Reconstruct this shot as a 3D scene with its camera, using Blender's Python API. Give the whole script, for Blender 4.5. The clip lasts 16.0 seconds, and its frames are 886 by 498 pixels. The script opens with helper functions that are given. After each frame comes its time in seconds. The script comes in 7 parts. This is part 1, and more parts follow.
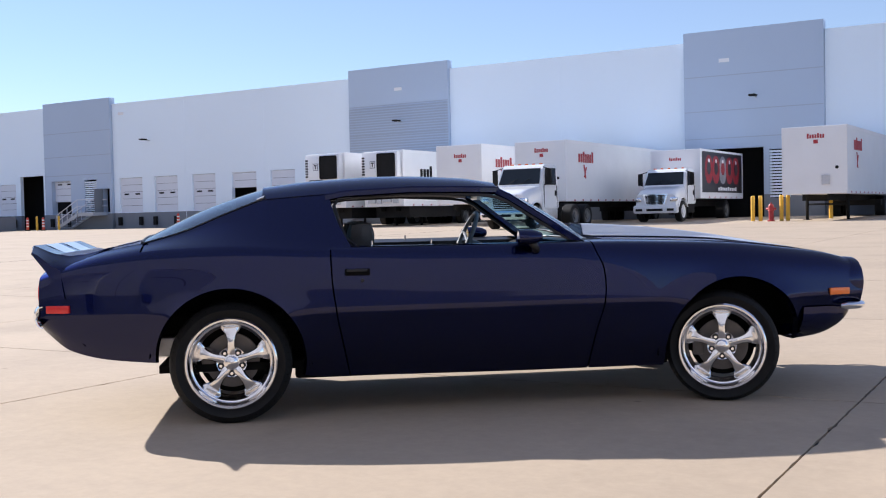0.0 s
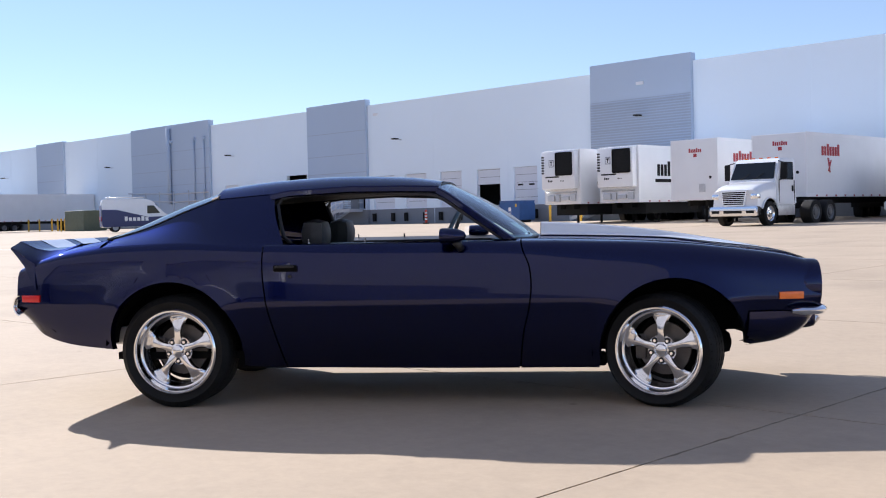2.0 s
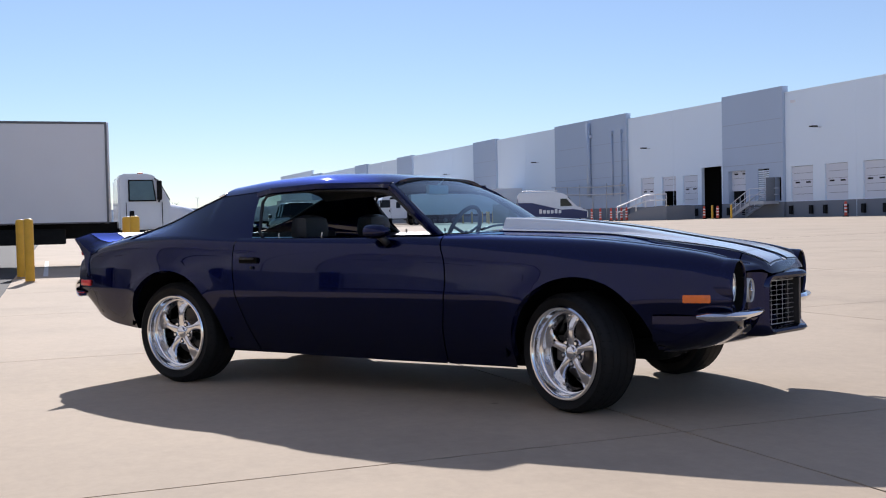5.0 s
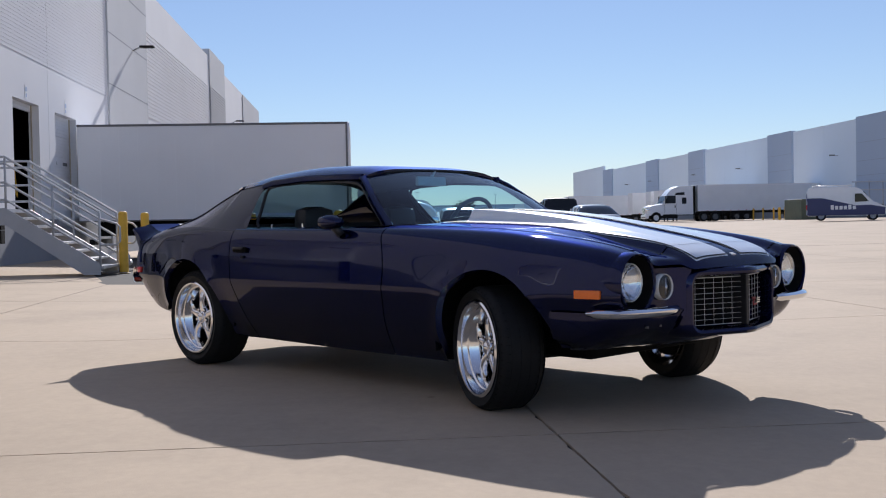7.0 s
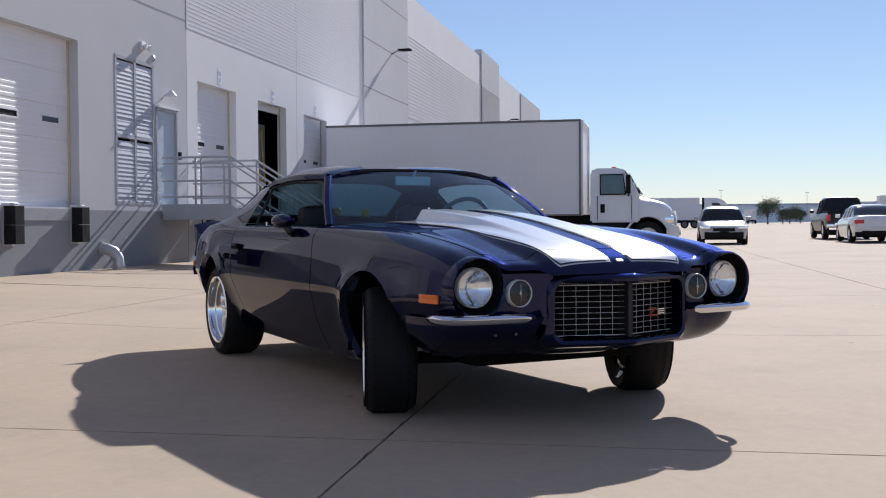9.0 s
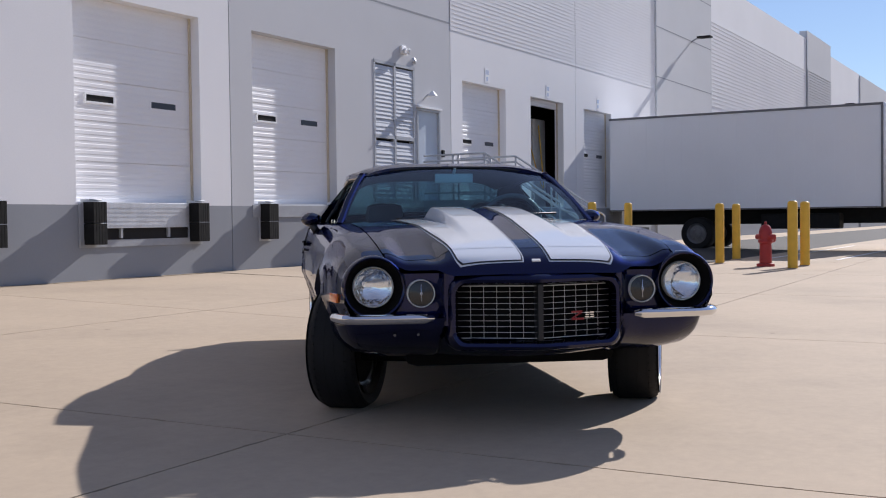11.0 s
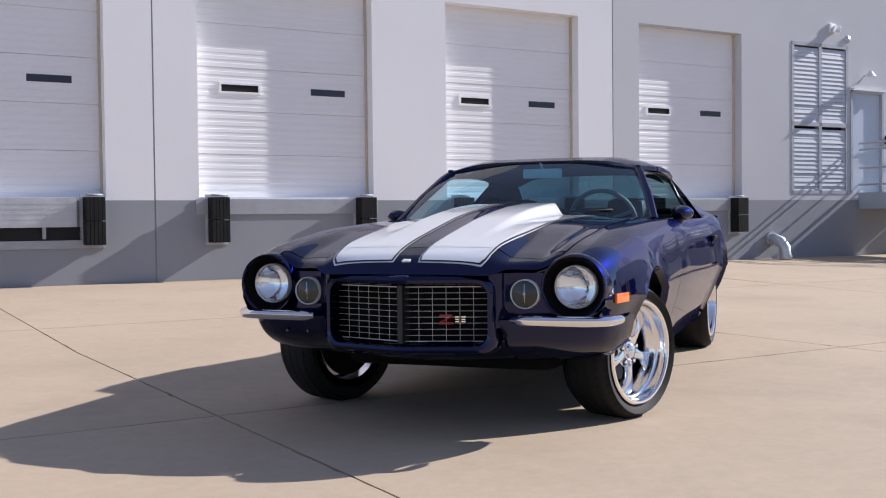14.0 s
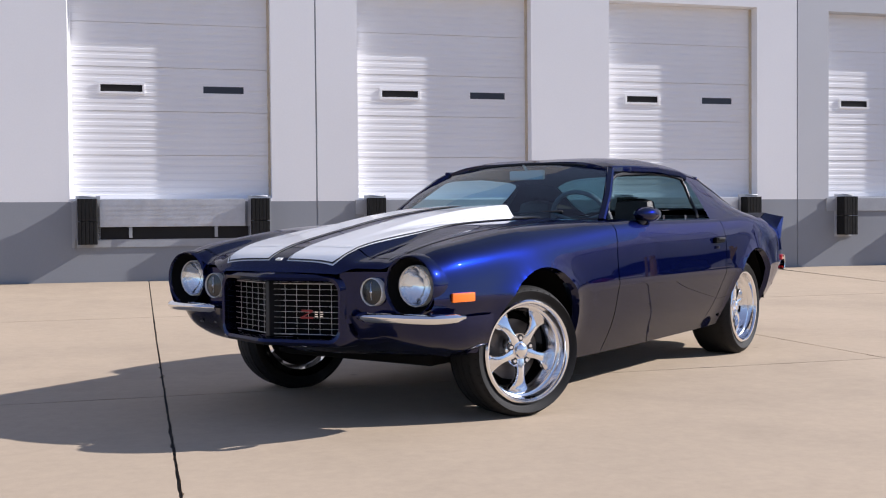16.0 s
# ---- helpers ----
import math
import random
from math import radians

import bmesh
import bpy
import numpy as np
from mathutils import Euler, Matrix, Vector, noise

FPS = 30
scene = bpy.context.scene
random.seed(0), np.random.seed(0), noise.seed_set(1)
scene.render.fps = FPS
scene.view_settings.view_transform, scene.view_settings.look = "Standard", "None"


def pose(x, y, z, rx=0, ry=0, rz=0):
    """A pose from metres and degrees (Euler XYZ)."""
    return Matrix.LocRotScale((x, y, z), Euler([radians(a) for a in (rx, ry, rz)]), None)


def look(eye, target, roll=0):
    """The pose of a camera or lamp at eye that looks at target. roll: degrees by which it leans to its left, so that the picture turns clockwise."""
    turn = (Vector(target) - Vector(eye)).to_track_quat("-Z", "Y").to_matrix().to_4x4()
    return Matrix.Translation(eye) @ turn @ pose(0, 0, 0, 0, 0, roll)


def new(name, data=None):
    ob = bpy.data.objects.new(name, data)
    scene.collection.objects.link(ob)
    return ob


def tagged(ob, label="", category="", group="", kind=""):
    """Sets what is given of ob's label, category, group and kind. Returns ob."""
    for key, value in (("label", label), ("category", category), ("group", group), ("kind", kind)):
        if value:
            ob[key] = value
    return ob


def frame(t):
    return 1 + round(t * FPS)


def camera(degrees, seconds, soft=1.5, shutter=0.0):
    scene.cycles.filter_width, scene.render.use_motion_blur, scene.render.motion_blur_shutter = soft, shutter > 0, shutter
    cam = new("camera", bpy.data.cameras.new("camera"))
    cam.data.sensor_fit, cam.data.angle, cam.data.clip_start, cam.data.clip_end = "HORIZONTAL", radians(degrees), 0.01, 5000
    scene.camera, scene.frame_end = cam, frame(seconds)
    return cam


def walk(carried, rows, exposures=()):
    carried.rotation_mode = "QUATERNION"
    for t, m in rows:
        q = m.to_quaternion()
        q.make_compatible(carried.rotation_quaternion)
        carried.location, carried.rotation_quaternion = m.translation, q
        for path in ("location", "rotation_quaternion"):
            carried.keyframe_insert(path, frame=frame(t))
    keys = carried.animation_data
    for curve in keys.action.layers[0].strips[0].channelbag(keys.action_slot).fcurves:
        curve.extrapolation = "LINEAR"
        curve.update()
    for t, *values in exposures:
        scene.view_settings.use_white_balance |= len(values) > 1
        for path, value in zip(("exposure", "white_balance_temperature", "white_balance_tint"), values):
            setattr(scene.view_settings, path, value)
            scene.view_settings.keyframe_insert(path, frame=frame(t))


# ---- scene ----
cam = camera(45.1, 16.0, soft=1.1)
PATH = [
    (0, (-0.995, -6.438, 1.056), (-0.732, -4.457, 0.993), -1.3),
    (0.5, (-0.512, -6.522, 1.049), (-0.359, -4.529, 0.987), -1.2),
    (1, (-0.055, -6.577, 1.043), (-0.008, -4.578, 0.983), -1.2),
    (1.5, (0.37, -6.565, 1.031), (0.28, -4.568, 0.971), -1.2),
    (2, (0.827, -6.557, 1.03), (0.592, -4.572, 0.971), -1.3),
    (2.5, (1.276, -6.485, 1.027), (0.896, -4.522, 0.97), -1.3),
    (3, (1.743, -6.417, 1.041), (1.235, -4.484, 0.984), -1.2),
    (3.5, (2.176, -6.297, 1.031), (1.54, -4.402, 0.976), -1.2),
    (4, (2.607, -6.147, 1.018), (1.843, -4.3, 0.963), -1.3),
    (6.5, (4.61, -4.916, 0.93), (3.266, -3.435, 0.879), -1.1),
    (7, (4.929, -4.55, 0.918), (3.484, -3.169, 0.868), -1.1),
    (7.5, (5.28, -4.185, 0.914), (3.743, -2.906, 0.863), -1.0),
    (8, (5.573, -3.769, 0.905), (3.954, -2.596, 0.857), -0.7),
    (10.5, (6.525, -1.55, 0.917), (4.582, -1.083, 0.863), -0.6),
    (11, (6.606, -1.085, 0.916), (4.63, -0.779, 0.862), -0.7),
    (11.5, (6.618, -0.592, 0.908), (4.623, -0.457, 0.856), -0.7),
    (12, (6.613, -0.117, 0.925), (4.615, -0.155, 0.873), -0.6),
    (12.5, (6.55, 0.355, 0.91), (4.563, 0.138, 0.857), -0.7),
    (13, (6.487, 0.825, 0.913), (4.526, 0.438, 0.858), -0.7),
    (13.5, (6.36, 1.271, 0.91), (4.44, 0.715, 0.855), -0.7),
    (14, (6.235, 1.696, 0.91), (4.366, 0.988, 0.854), -0.6),
    (14.5, (6.096, 2.117, 0.909), (4.286, 1.27, 0.853), -0.6),
    (15, (5.927, 2.535, 0.897), (4.183, 1.558, 0.841), -0.6),
    (15.5, (5.78, 2.966, 0.916), (4.102, 1.879, 0.861), -0.5),
    (16, (5.597, 3.382, 0.905), (3.98, 2.207, 0.852), -0.5),
]
walk(cam, [(t, look(eye, target, roll)) for t, eye, target, roll in PATH], [(0, 0.70, 6100, 14), (4, 0.50, 6100, 14), (7, 0.11, 6100, 14), (10.5, 0.17, 6150, 15), (12.5, 0.43, 6150, 15), (16, 0.46, 6150, 15)])

# ---- sky and sun ----
SUN_DIR = Vector((1.178, -1.262, -1.0)).normalized()      # the way the light travels
world = bpy.data.worlds.new("sky_world")
scene.world = world
world.use_nodes = True
nt = world.node_tree
bg = nt.nodes["Background"]
sky = nt.nodes.new("ShaderNodeTexSky")
sky.sky_type = 'NISHITA'
sky.sun_disc = False
sky.sun_elevation = math.asin(-SUN_DIR.z)
sky.sun_rotation = math.atan2(-SUN_DIR.x, -SUN_DIR.y)
sky.air_density, sky.dust_density, sky.ozone_density = 1.0, 0.02, 4.1
haze = nt.nodes.new("ShaderNodeMix")
haze.data_type = 'RGBA'
haze.inputs["Factor"].default_value = 0.17
haze.inputs["B"].default_value = (7.4, 7.4, 9.6, 1)
nt.links.new(sky.outputs[0], haze.inputs["A"])
nt.links.new(haze.outputs["Result"], bg.inputs[0])
bg.inputs[1].default_value = 0.081
sun_data = bpy.data.lights.new("sun", 'SUN')
sun_data.energy, sun_data.angle, sun_data.color = 5.0, radians(0.53), (1.0, 0.95, 0.88)
sun = new("sun", sun_data)
sun.matrix_world = look((0, 0, 30), Vector((0, 0, 30)) + SUN_DIR)


# ---- materials ----
def mat(name, color, rough=0.6, metal=0.0, vary=0.12, scale=3.0, bump=0.0, bump_scale=60.0, coat=0.0, fine=40.0, spec=0.5, random=0.0):
    """Paint or bulk material with two scales of variation and fine relief."""
    m = bpy.data.materials.new(name)
    m.use_nodes = True
    t = m.node_tree
    b = t.nodes["Principled BSDF"]
    b.inputs["Roughness"].default_value = rough
    b.inputs["Metallic"].default_value = metal
    b.inputs["Specular IOR Level"].default_value = spec
    b.inputs["Coat Weight"].default_value = coat
    b.inputs["Coat Roughness"].default_value = 0.03
    co = t.nodes.new("ShaderNodeTexCoord")
    big = t.nodes.new("ShaderNodeTexNoise")
    big.inputs["Scale"].default_value = scale
    big.inputs["Detail"].default_value = 6
    small = t.nodes.new("ShaderNodeTexNoise")
    small.inputs["Scale"].default_value = fine
    small.inputs["Detail"].default_value = 4
    for nn in (big, small):
        t.links.new(co.outputs["Object"], nn.inputs["Vector"])
    add = t.nodes.new("ShaderNodeMath")
    add.operation = 'MULTIPLY_ADD'
    t.links.new(small.outputs["Fac"], add.inputs[0])
    add.inputs[1].default_value = 0.4
    t.links.new(big.outputs["Fac"], add.inputs[2])
    last = add.outputs[0]
    if random:
        info = t.nodes.new("ShaderNodeObjectInfo")
        ra = t.nodes.new("ShaderNodeMath")
        ra.operation = 'MULTIPLY_ADD'
        t.links.new(info.outputs["Random"], ra.inputs[0])
        ra.inputs[1].default_value = random
        t.links.new(last, ra.inputs[2])
        last = ra.outputs[0]
    ramp = t.nodes.new("ShaderNodeMapRange")
    ramp.inputs["From Min"].default_value, ramp.inputs["From Max"].default_value = 0.35, 1.05 + random
    ramp.inputs["To Min"].default_value, ramp.inputs["To Max"].default_value = 1 - vary, 1 + vary
    t.links.new(last, ramp.inputs["Value"])
    mix = t.nodes.new("ShaderNodeVectorMath")
    mix.operation = 'SCALE'
    mix.inputs[0].default_value = color
    t.links.new(ramp.outputs[0], mix.inputs["Scale"])
    t.links.new(mix.outputs[0], b.inputs["Base Color"])
    if bump:
        bt = t.nodes.new("ShaderNodeTexNoise")
        bt.inputs["Scale"].default_value = bump_scale
        bt.inputs["Detail"].default_value = 3
        t.links.new(co.outputs["Object"], bt.inputs["Vector"])
        bp = t.nodes.new("ShaderNodeBump")
        bp.inputs["Strength"].default_value = bump
        bp.inputs["Distance"].default_value = 0.01
        t.links.new(bt.outputs["Fac"], bp.inputs["Height"])
        t.links.new(bp.outputs["Normal"], b.inputs["Normal"])
    return m


def glass_mat(name, tint, rough=0.0, sheen=0.08):
    """Thin tinted pane: see-through with a mirror sheen."""
    m = bpy.data.materials.new(name)
    m.use_nodes = True
    t = m.node_tree
    t.nodes.remove(t.nodes["Principled BSDF"])
    tr = t.nodes.new("ShaderNodeBsdfTransparent")
    tr.inputs[0].default_value = (*tint, 1)
    gl = t.nodes.new("ShaderNodeBsdfGlossy")
    gl.inputs["Roughness"].default_value = rough
    fr = t.nodes.new("ShaderNodeLayerWeight")
    fr.inputs["Blend"].default_value = 0.5
    pw = t.nodes.new("ShaderNodeMath")
    pw.operation = 'POWER'
    pw.inputs[1].default_value = 4.5
    t.links.new(fr.outputs["Facing"], pw.inputs[0])
    mr = t.nodes.new("ShaderNodeMapRange")
    mr.inputs["To Min"].default_value = sheen
    t.links.new(pw.outputs[0], mr.inputs["Value"])
    mx = t.nodes.new("ShaderNodeMixShader")
    t.links.new(mr.outputs[0], mx.inputs[0])
    t.links.new(tr.outputs[0], mx.inputs[1])
    t.links.new(gl.outputs[0], mx.inputs[2])
    t.links.new(mx.outputs[0], t.nodes["Material Output"].inputs[0])
    return m


M_WHITE = mat("white_wall_paint", (0.80, 0.80, 0.81), 0.85, vary=0.05, scale=0.35, bump=0.04, bump_scale=120)
M_GREY = mat("light_grey_wall_paint", (0.55, 0.56, 0.58), 0.85, vary=0.06, scale=0.4, bump=0.04, bump_scale=120)
M_BASE = mat("grey_base_paint", (0.27, 0.285, 0.31), 0.8, vary=0.08, scale=0.6, bump=0.04, bump_scale=100)
# Far white and grey carry the blue of skylit shade in their colour.
M_FARW = mat("far_white_shade_blue", (0.83, 0.92, 1.0), 0.85, vary=0.04, scale=0.08)
M_FARG = mat("far_grey_shade_blue", (0.47, 0.555, 0.68), 0.85, vary=0.06, scale=0.08)
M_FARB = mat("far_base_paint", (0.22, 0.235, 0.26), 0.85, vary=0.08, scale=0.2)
M_DOOR = mat("door_white_steel", (0.82, 0.82, 0.83), 0.5, vary=0.04, scale=1.2, random=0.05)
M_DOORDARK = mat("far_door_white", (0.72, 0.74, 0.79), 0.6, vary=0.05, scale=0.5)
M_BLACK = mat("black_rubber", (0.011, 0.011, 0.011), 0.8, vary=0.35, scale=8, bump=0.3, bump_scale=80, spec=0.25)
M_DARK = mat("black_and_unlit_dark", (0.012, 0.012, 0.013), 0.9, vary=0.2, scale=1)
M_STEEL = mat("grey_steel_paint", (0.42, 0.44, 0.47), 0.5, metal=0.0, vary=0.08, scale=4)
M_GALV = mat("galvanized_steel", (0.55, 0.56, 0.58), 0.45, metal=0.7, vary=0.15, scale=6, bump=0.2, bump_scale=200)
M_YEL = mat("yellow_bollard_paint", (0.72, 0.42, 0.035), 0.5, vary=0.12, scale=5, bump=0.15)
M_RED = mat("red_hydrant_paint", (0.33, 0.02, 0.022), 0.45, vary=0.15, scale=8)
M_TAN = mat("bare_concrete_reveal", (0.55, 0.47, 0.36), 0.9, vary=0.15, scale=2)


# ---- building blocks ----
def part(name, bm, material, parent=None, label="", smooth=False, m=None):
    """Links a bmesh as one mesh object under a thing or a part."""
    me = bpy.data.meshes.new(name)
    bmesh.ops.recalc_face_normals(bm, faces=bm.faces)
    if smooth:
        for f in bm.faces:
            f.smooth = True
    bm.to_mesh(me)
    bm.free()
    for k in (material if isinstance(material, (list, tuple)) else [material]):
        me.materials.append(k)
    if smooth:
        me.set_sharp_from_angle(angle=radians(38))
    ob = new(name, me)
    if parent is not None:
        ob.parent = parent
    if m is not None:
        ob.matrix_basis = m
    if label:
        ob["label"] = label
    return ob


def thing(name, m, label, category, group="", kind=""):
    ob = new(name)
    ob.empty_display_size = 0.2
    ob.matrix_world = m
    return tagged(ob, label, category, group, kind)


def box(bm, x0, y0, z0, x1, y1, z1, mi=0, bevel=0.0):
    """A box from corner to corner, with softened edges when bevel is set."""
    r = bmesh.ops.create_cube(bm, size=1)
    bmesh.ops.transform(bm, matrix=Matrix.LocRotScale(((x0 + x1) / 2, (y0 + y1) / 2, (z0 + z1) / 2), None,
                        (abs(x1 - x0), abs(y1 - y0), abs(z1 - z0))), verts=r["verts"])
    fs = list({f for v in r["verts"] for f in v.link_faces})
    if bevel:
        es = list({e for v in r["verts"] for e in v.link_edges})
        rb = bmesh.ops.bevel(bm, geom=es, offset=bevel, segments=2, affect='EDGES', profile=0.6)
        fs = list({f for f in rb["faces"]} | {f for f in fs if f.is_valid})
    for f in fs:
        f.material_index = mi
    return bm


def rod(bm, a, b, r, n=10, mi=0, r2=None):
    """A capped bar from a to b."""
    a, b = Vector(a), Vector(b)
    d = b - a
    m = Matrix.Translation((a + b) / 2) @ d.to_track_quat('Z', 'Y').to_matrix().to_4x4()
    res = bmesh.ops.create_cone(bm, cap_ends=True, segments=n, radius1=r, radius2=r if r2 is None else r2, depth=d.length, matrix=m)
    for f in {f for v in res["verts"] for f in v.link_faces}:
        f.material_index = mi
        f.smooth = len(f.verts) == 4
    return bm


def pipe(bm, pts, r, n=10, mi=0, closed=False):
    """A round tube swept along a line of points, with mitred bends."""
    pts = [Vector(p) for p in pts]
    rings = []
    up = None
    for i, p in enumerate(pts):
        if closed:
            d = (pts[(i + 1) % len(pts)] - pts[i - 1]).normalized()
        else:
            d = (pts[min(i + 1, len(pts) - 1)] - pts[max(i - 1, 0)]).normalized()
        if up is None:
            up = Vector((0, 0, 1)) if abs(d.z) < 0.9 else Vector((1, 0, 0))
        s = d.cross(up).normalized()
        up = s.cross(d).normalized()
        rings.append([bm.verts.new(p + (s * math.cos(k * math.tau / n) + up * math.sin(k * math.tau / n)) * r) for k in range(n)])
    m = len(rings)
    for i in range(m if closed else m - 1):
        a, b = rings[i], rings[(i + 1) % m]
        for k in range(n):
            f = bm.faces.new((a[k], a[(k + 1) % n], b[(k + 1) % n], b[k]))
            f.smooth = True
            f.material_index = mi
    if not closed:
        for e in (rings[0], rings[-1]):
            bm.faces.new(e).material_index = mi
    return bm


def spin(bm, prof, n=48, axis='Y', mi=0, close=False, arc=math.tau, c0=(0, 0, 0)):
    """Turns a profile of (radius, offset) about an axis."""
    rings = []
    for k in range(n):
        a = k * arc / n
        c, s = math.cos(a), math.sin(a)
        rings.append([bm.verts.new(Vector(c0) + Vector((r * c, o, r * s) if axis == 'Y' else ((r * c, r * s, o) if axis == 'Z' else (o, r * c, r * s)))) for r, o in prof])
    m = len(prof)
    for k in range(n):
        a, b = rings[k], rings[(k + 1) % n]
        for j in range(m if close else m - 1):
            try:
                f = bm.faces.new((a[j], a[(j + 1) % m], b[(j + 1) % m], b[j]))
                f.smooth = True
                f.material_index = mi
            except ValueError:
                pass
    bmesh.ops.remove_doubles(bm, verts=[v for r in rings for v in r], dist=1e-5)
    return bm


def grid(bm, fn, us, vs, mi=0, keep=None):
    """A smooth sheet fn(u, v) over two lists of parameters."""
    vv = [[bm.verts.new(fn(u, v)) for v in vs] for u in us]
    for i in range(len(us) - 1):
        for j in range(len(vs) - 1):
            q = (vv[i][j], vv[i + 1][j], vv[i + 1][j + 1], vv[i][j + 1])
            if keep and not keep(sum((w.co for w in q), Vector()) / 4):
                continue
            f = bm.faces.new(q)
            f.smooth = True
            f.material_index = mi
    bmesh.ops.delete(bm, geom=[v for v in bm.verts if not v.link_faces], context='VERTS')
    return vv


def thicken(bm, t):
    """Gives an open sheet its thickness, on the side away from its normals."""
    bmesh.ops.recalc_face_normals(bm, faces=bm.faces)
    bmesh.ops.solidify(bm, geom=bm.faces[:], thickness=t)
    return bm


def lin(a, b, n):
    return [a + (b - a) * i / (n - 1) for i in range(n)]


def curve(xs, ys):
    """A smooth monotone line through the given stations (cubic, limited slopes)."""
    xs, ys = np.array(xs, float), np.array(ys, float)
    h, d = np.diff(xs), np.diff(ys) / np.diff(xs)
    m = np.zeros(len(xs))
    m[0], m[-1] = d[0], d[-1]
    for i in range(1, len(xs) - 1):
        if d[i - 1] * d[i] > 0:
            w1, w2 = 2 * h[i] + h[i - 1], h[i] + 2 * h[i - 1]
            m[i] = (w1 + w2) / (w1 / d[i - 1] + w2 / d[i])

    def f(x):
        x = min(max(x, xs[0]), xs[-1])
        i = min(max(int(np.searchsorted(xs, x)) - 1, 0), len(xs) - 2)
        t = (x - xs[i]) / h[i]
        return float((2 * t**3 - 3 * t**2 + 1) * ys[i] + (t**3 - 2 * t**2 + t) * h[i] * m[i]
                     + (3 * t**2 - 2 * t**3) * ys[i + 1] + (t**3 - t**2) * h[i] * m[i + 1])
    return f


def rom(pts, v):
    """A rounded line through a few points, v from 0 to 1."""
    n = len(pts) - 1
    k = min(int(v * n), n - 1)
    t = v * n - k
    p1, p2 = pts[k], pts[k + 1]
    p0 = pts[k - 1] if k else tuple(2 * a - b for a, b in zip(p1, p2))
    p3 = pts[k + 2] if k + 2 <= n else tuple(2 * b - a for a, b in zip(p1, p2))
    return tuple(0.5 * (2 * b + (c - a) * t + (2 * a - 5 * b + 4 * c - d) * t * t + (3 * b - a - 3 * c + d) * t**3)
                 for a, b, c, d in zip(p0, p1, p2, p3))


# ---- materials of the coupe ----
def car_paint(name, color, flake):
    m = mat(name, color, 0.27, vary=0.03, scale=2, spec=0.5)
    b = m.node_tree.nodes["Principled BSDF"]
    b.inputs["Specular Tint"].default_value = (0.045, 0.05, 0.26, 1)
    b.inputs["Coat IOR"].default_value = 1.48
    b.inputs["Metallic"].default_value = flake
    b.inputs["Coat Weight"].default_value = 1.0
    b.inputs["Coat Roughness"].default_value = 0.02
    # metal flakes, each tilted a little under the clear coat
    t = m.node_tree
    co = t.nodes.new("ShaderNodeTexCoord")
    fl = t.nodes.new("ShaderNodeTexNoise")
    fl.inputs["Scale"].default_value, fl.inputs["Detail"].default_value = 700, 1
    bp = t.nodes.new("ShaderNodeBump")
    bp.inputs["Strength"].default_value, bp.inputs["Distance"].default_value = 0.015, 0.001
    t.links.new(co.outputs["Object"], fl.inputs["Vector"])
    t.links.new(fl.outputs["Fac"], bp.inputs["Height"])
    t.links.new(bp.outputs["Normal"], b.inputs["Normal"])
    wide = t.nodes.new("ShaderNodeBsdfGlossy")
    wide.inputs["Color"].default_value = (color[0] * 2.6, color[1] * 3.2, color[2] * 3.2, 1)
    wide.inputs["Roughness"].default_value = 0.47
    both = t.nodes.new("ShaderNodeMixShader")
    both.inputs[0].default_value = 0.2
    t.links.new(b.outputs[0], both.inputs[1])
    t.links.new(wide.outputs[0], both.inputs[2])
    t.links.new(both.outputs[0], t.nodes["Material Output"].inputs[0])
    return m


M_BLUE = car_paint("deep_blue_metallic_paint", (0.0032, 0.0050, 0.036), 1.0)
M_STRIPE = mat("white_stripe_paint", (0.78, 0.79, 0.80), 0.3, vary=0.03, coat=1.0)
M_PIN = mat("dark_pinstripe", (0.012, 0.012, 0.016), 0.4)
M_CHROME = mat("chrome", (0.86, 0.87, 0.89), 0.06, metal=1.0, vary=0.02)
M_ALLOY = mat("polished_alloy", (0.88, 0.88, 0.89), 0.13, metal=1.0, vary=0.05, scale=15)
M_TYRE = mat("tyre_rubber", (0.0075, 0.0075, 0.008), 0.68, vary=0.3, scale=12, bump=0.25, bump_scale=150, spec=0.3)
M_AMBER = mat("amber_lens", (0.85, 0.17, 0.01), 0.25, vary=0.1, scale=30, coat=0.6)
M_REDLENS = mat("red_lens", (0.65, 0.015, 0.015), 0.25, vary=0.1, scale=30, coat=0.6)
M_TRIM = mat("black_trim", (0.012, 0.012, 0.014), 0.45, vary=0.2, scale=10)
M_UNDER = mat("black_underbody", (0.006, 0.006, 0.006), 0.9, vary=0.3, scale=8, spec=0.1)
M_SEAT = mat("grey_black_vinyl", (0.035, 0.036, 0.04), 0.45, vary=0.15, scale=20, bump=0.3, bump_scale=300)
M_SEATG = mat("grey_vinyl_insert", (0.16, 0.165, 0.175), 0.5, vary=0.1, scale=20, bump=0.3, bump_scale=300)
M_DISC = mat("brake_iron", (0.13, 0.12, 0.115), 0.45, metal=0.7, vary=0.2, scale=10)
M_REFL = mat("lamp_reflector", (0.93, 0.94, 0.96), 0.09, metal=1.0, vary=0.08, scale=25, fine=90, bump=0.35, bump_scale=26)
M_RING = mat("satin_bright_ring", (0.84, 0.82, 0.77), 0.35, metal=0.0, vary=0.05)
M_GLASS = glass_mat("tinted_windscreen", (0.42, 0.70, 0.79))
M_REARGLASS = glass_mat("dark_tinted_rear_glass", (0.20, 0.32, 0.35))
M_SMOKE = mat("smoked_lamp_lens", (0.012, 0.013, 0.015), 0.2, vary=0.3, scale=40, coat=0.4, bump=0.2, bump_scale=160)
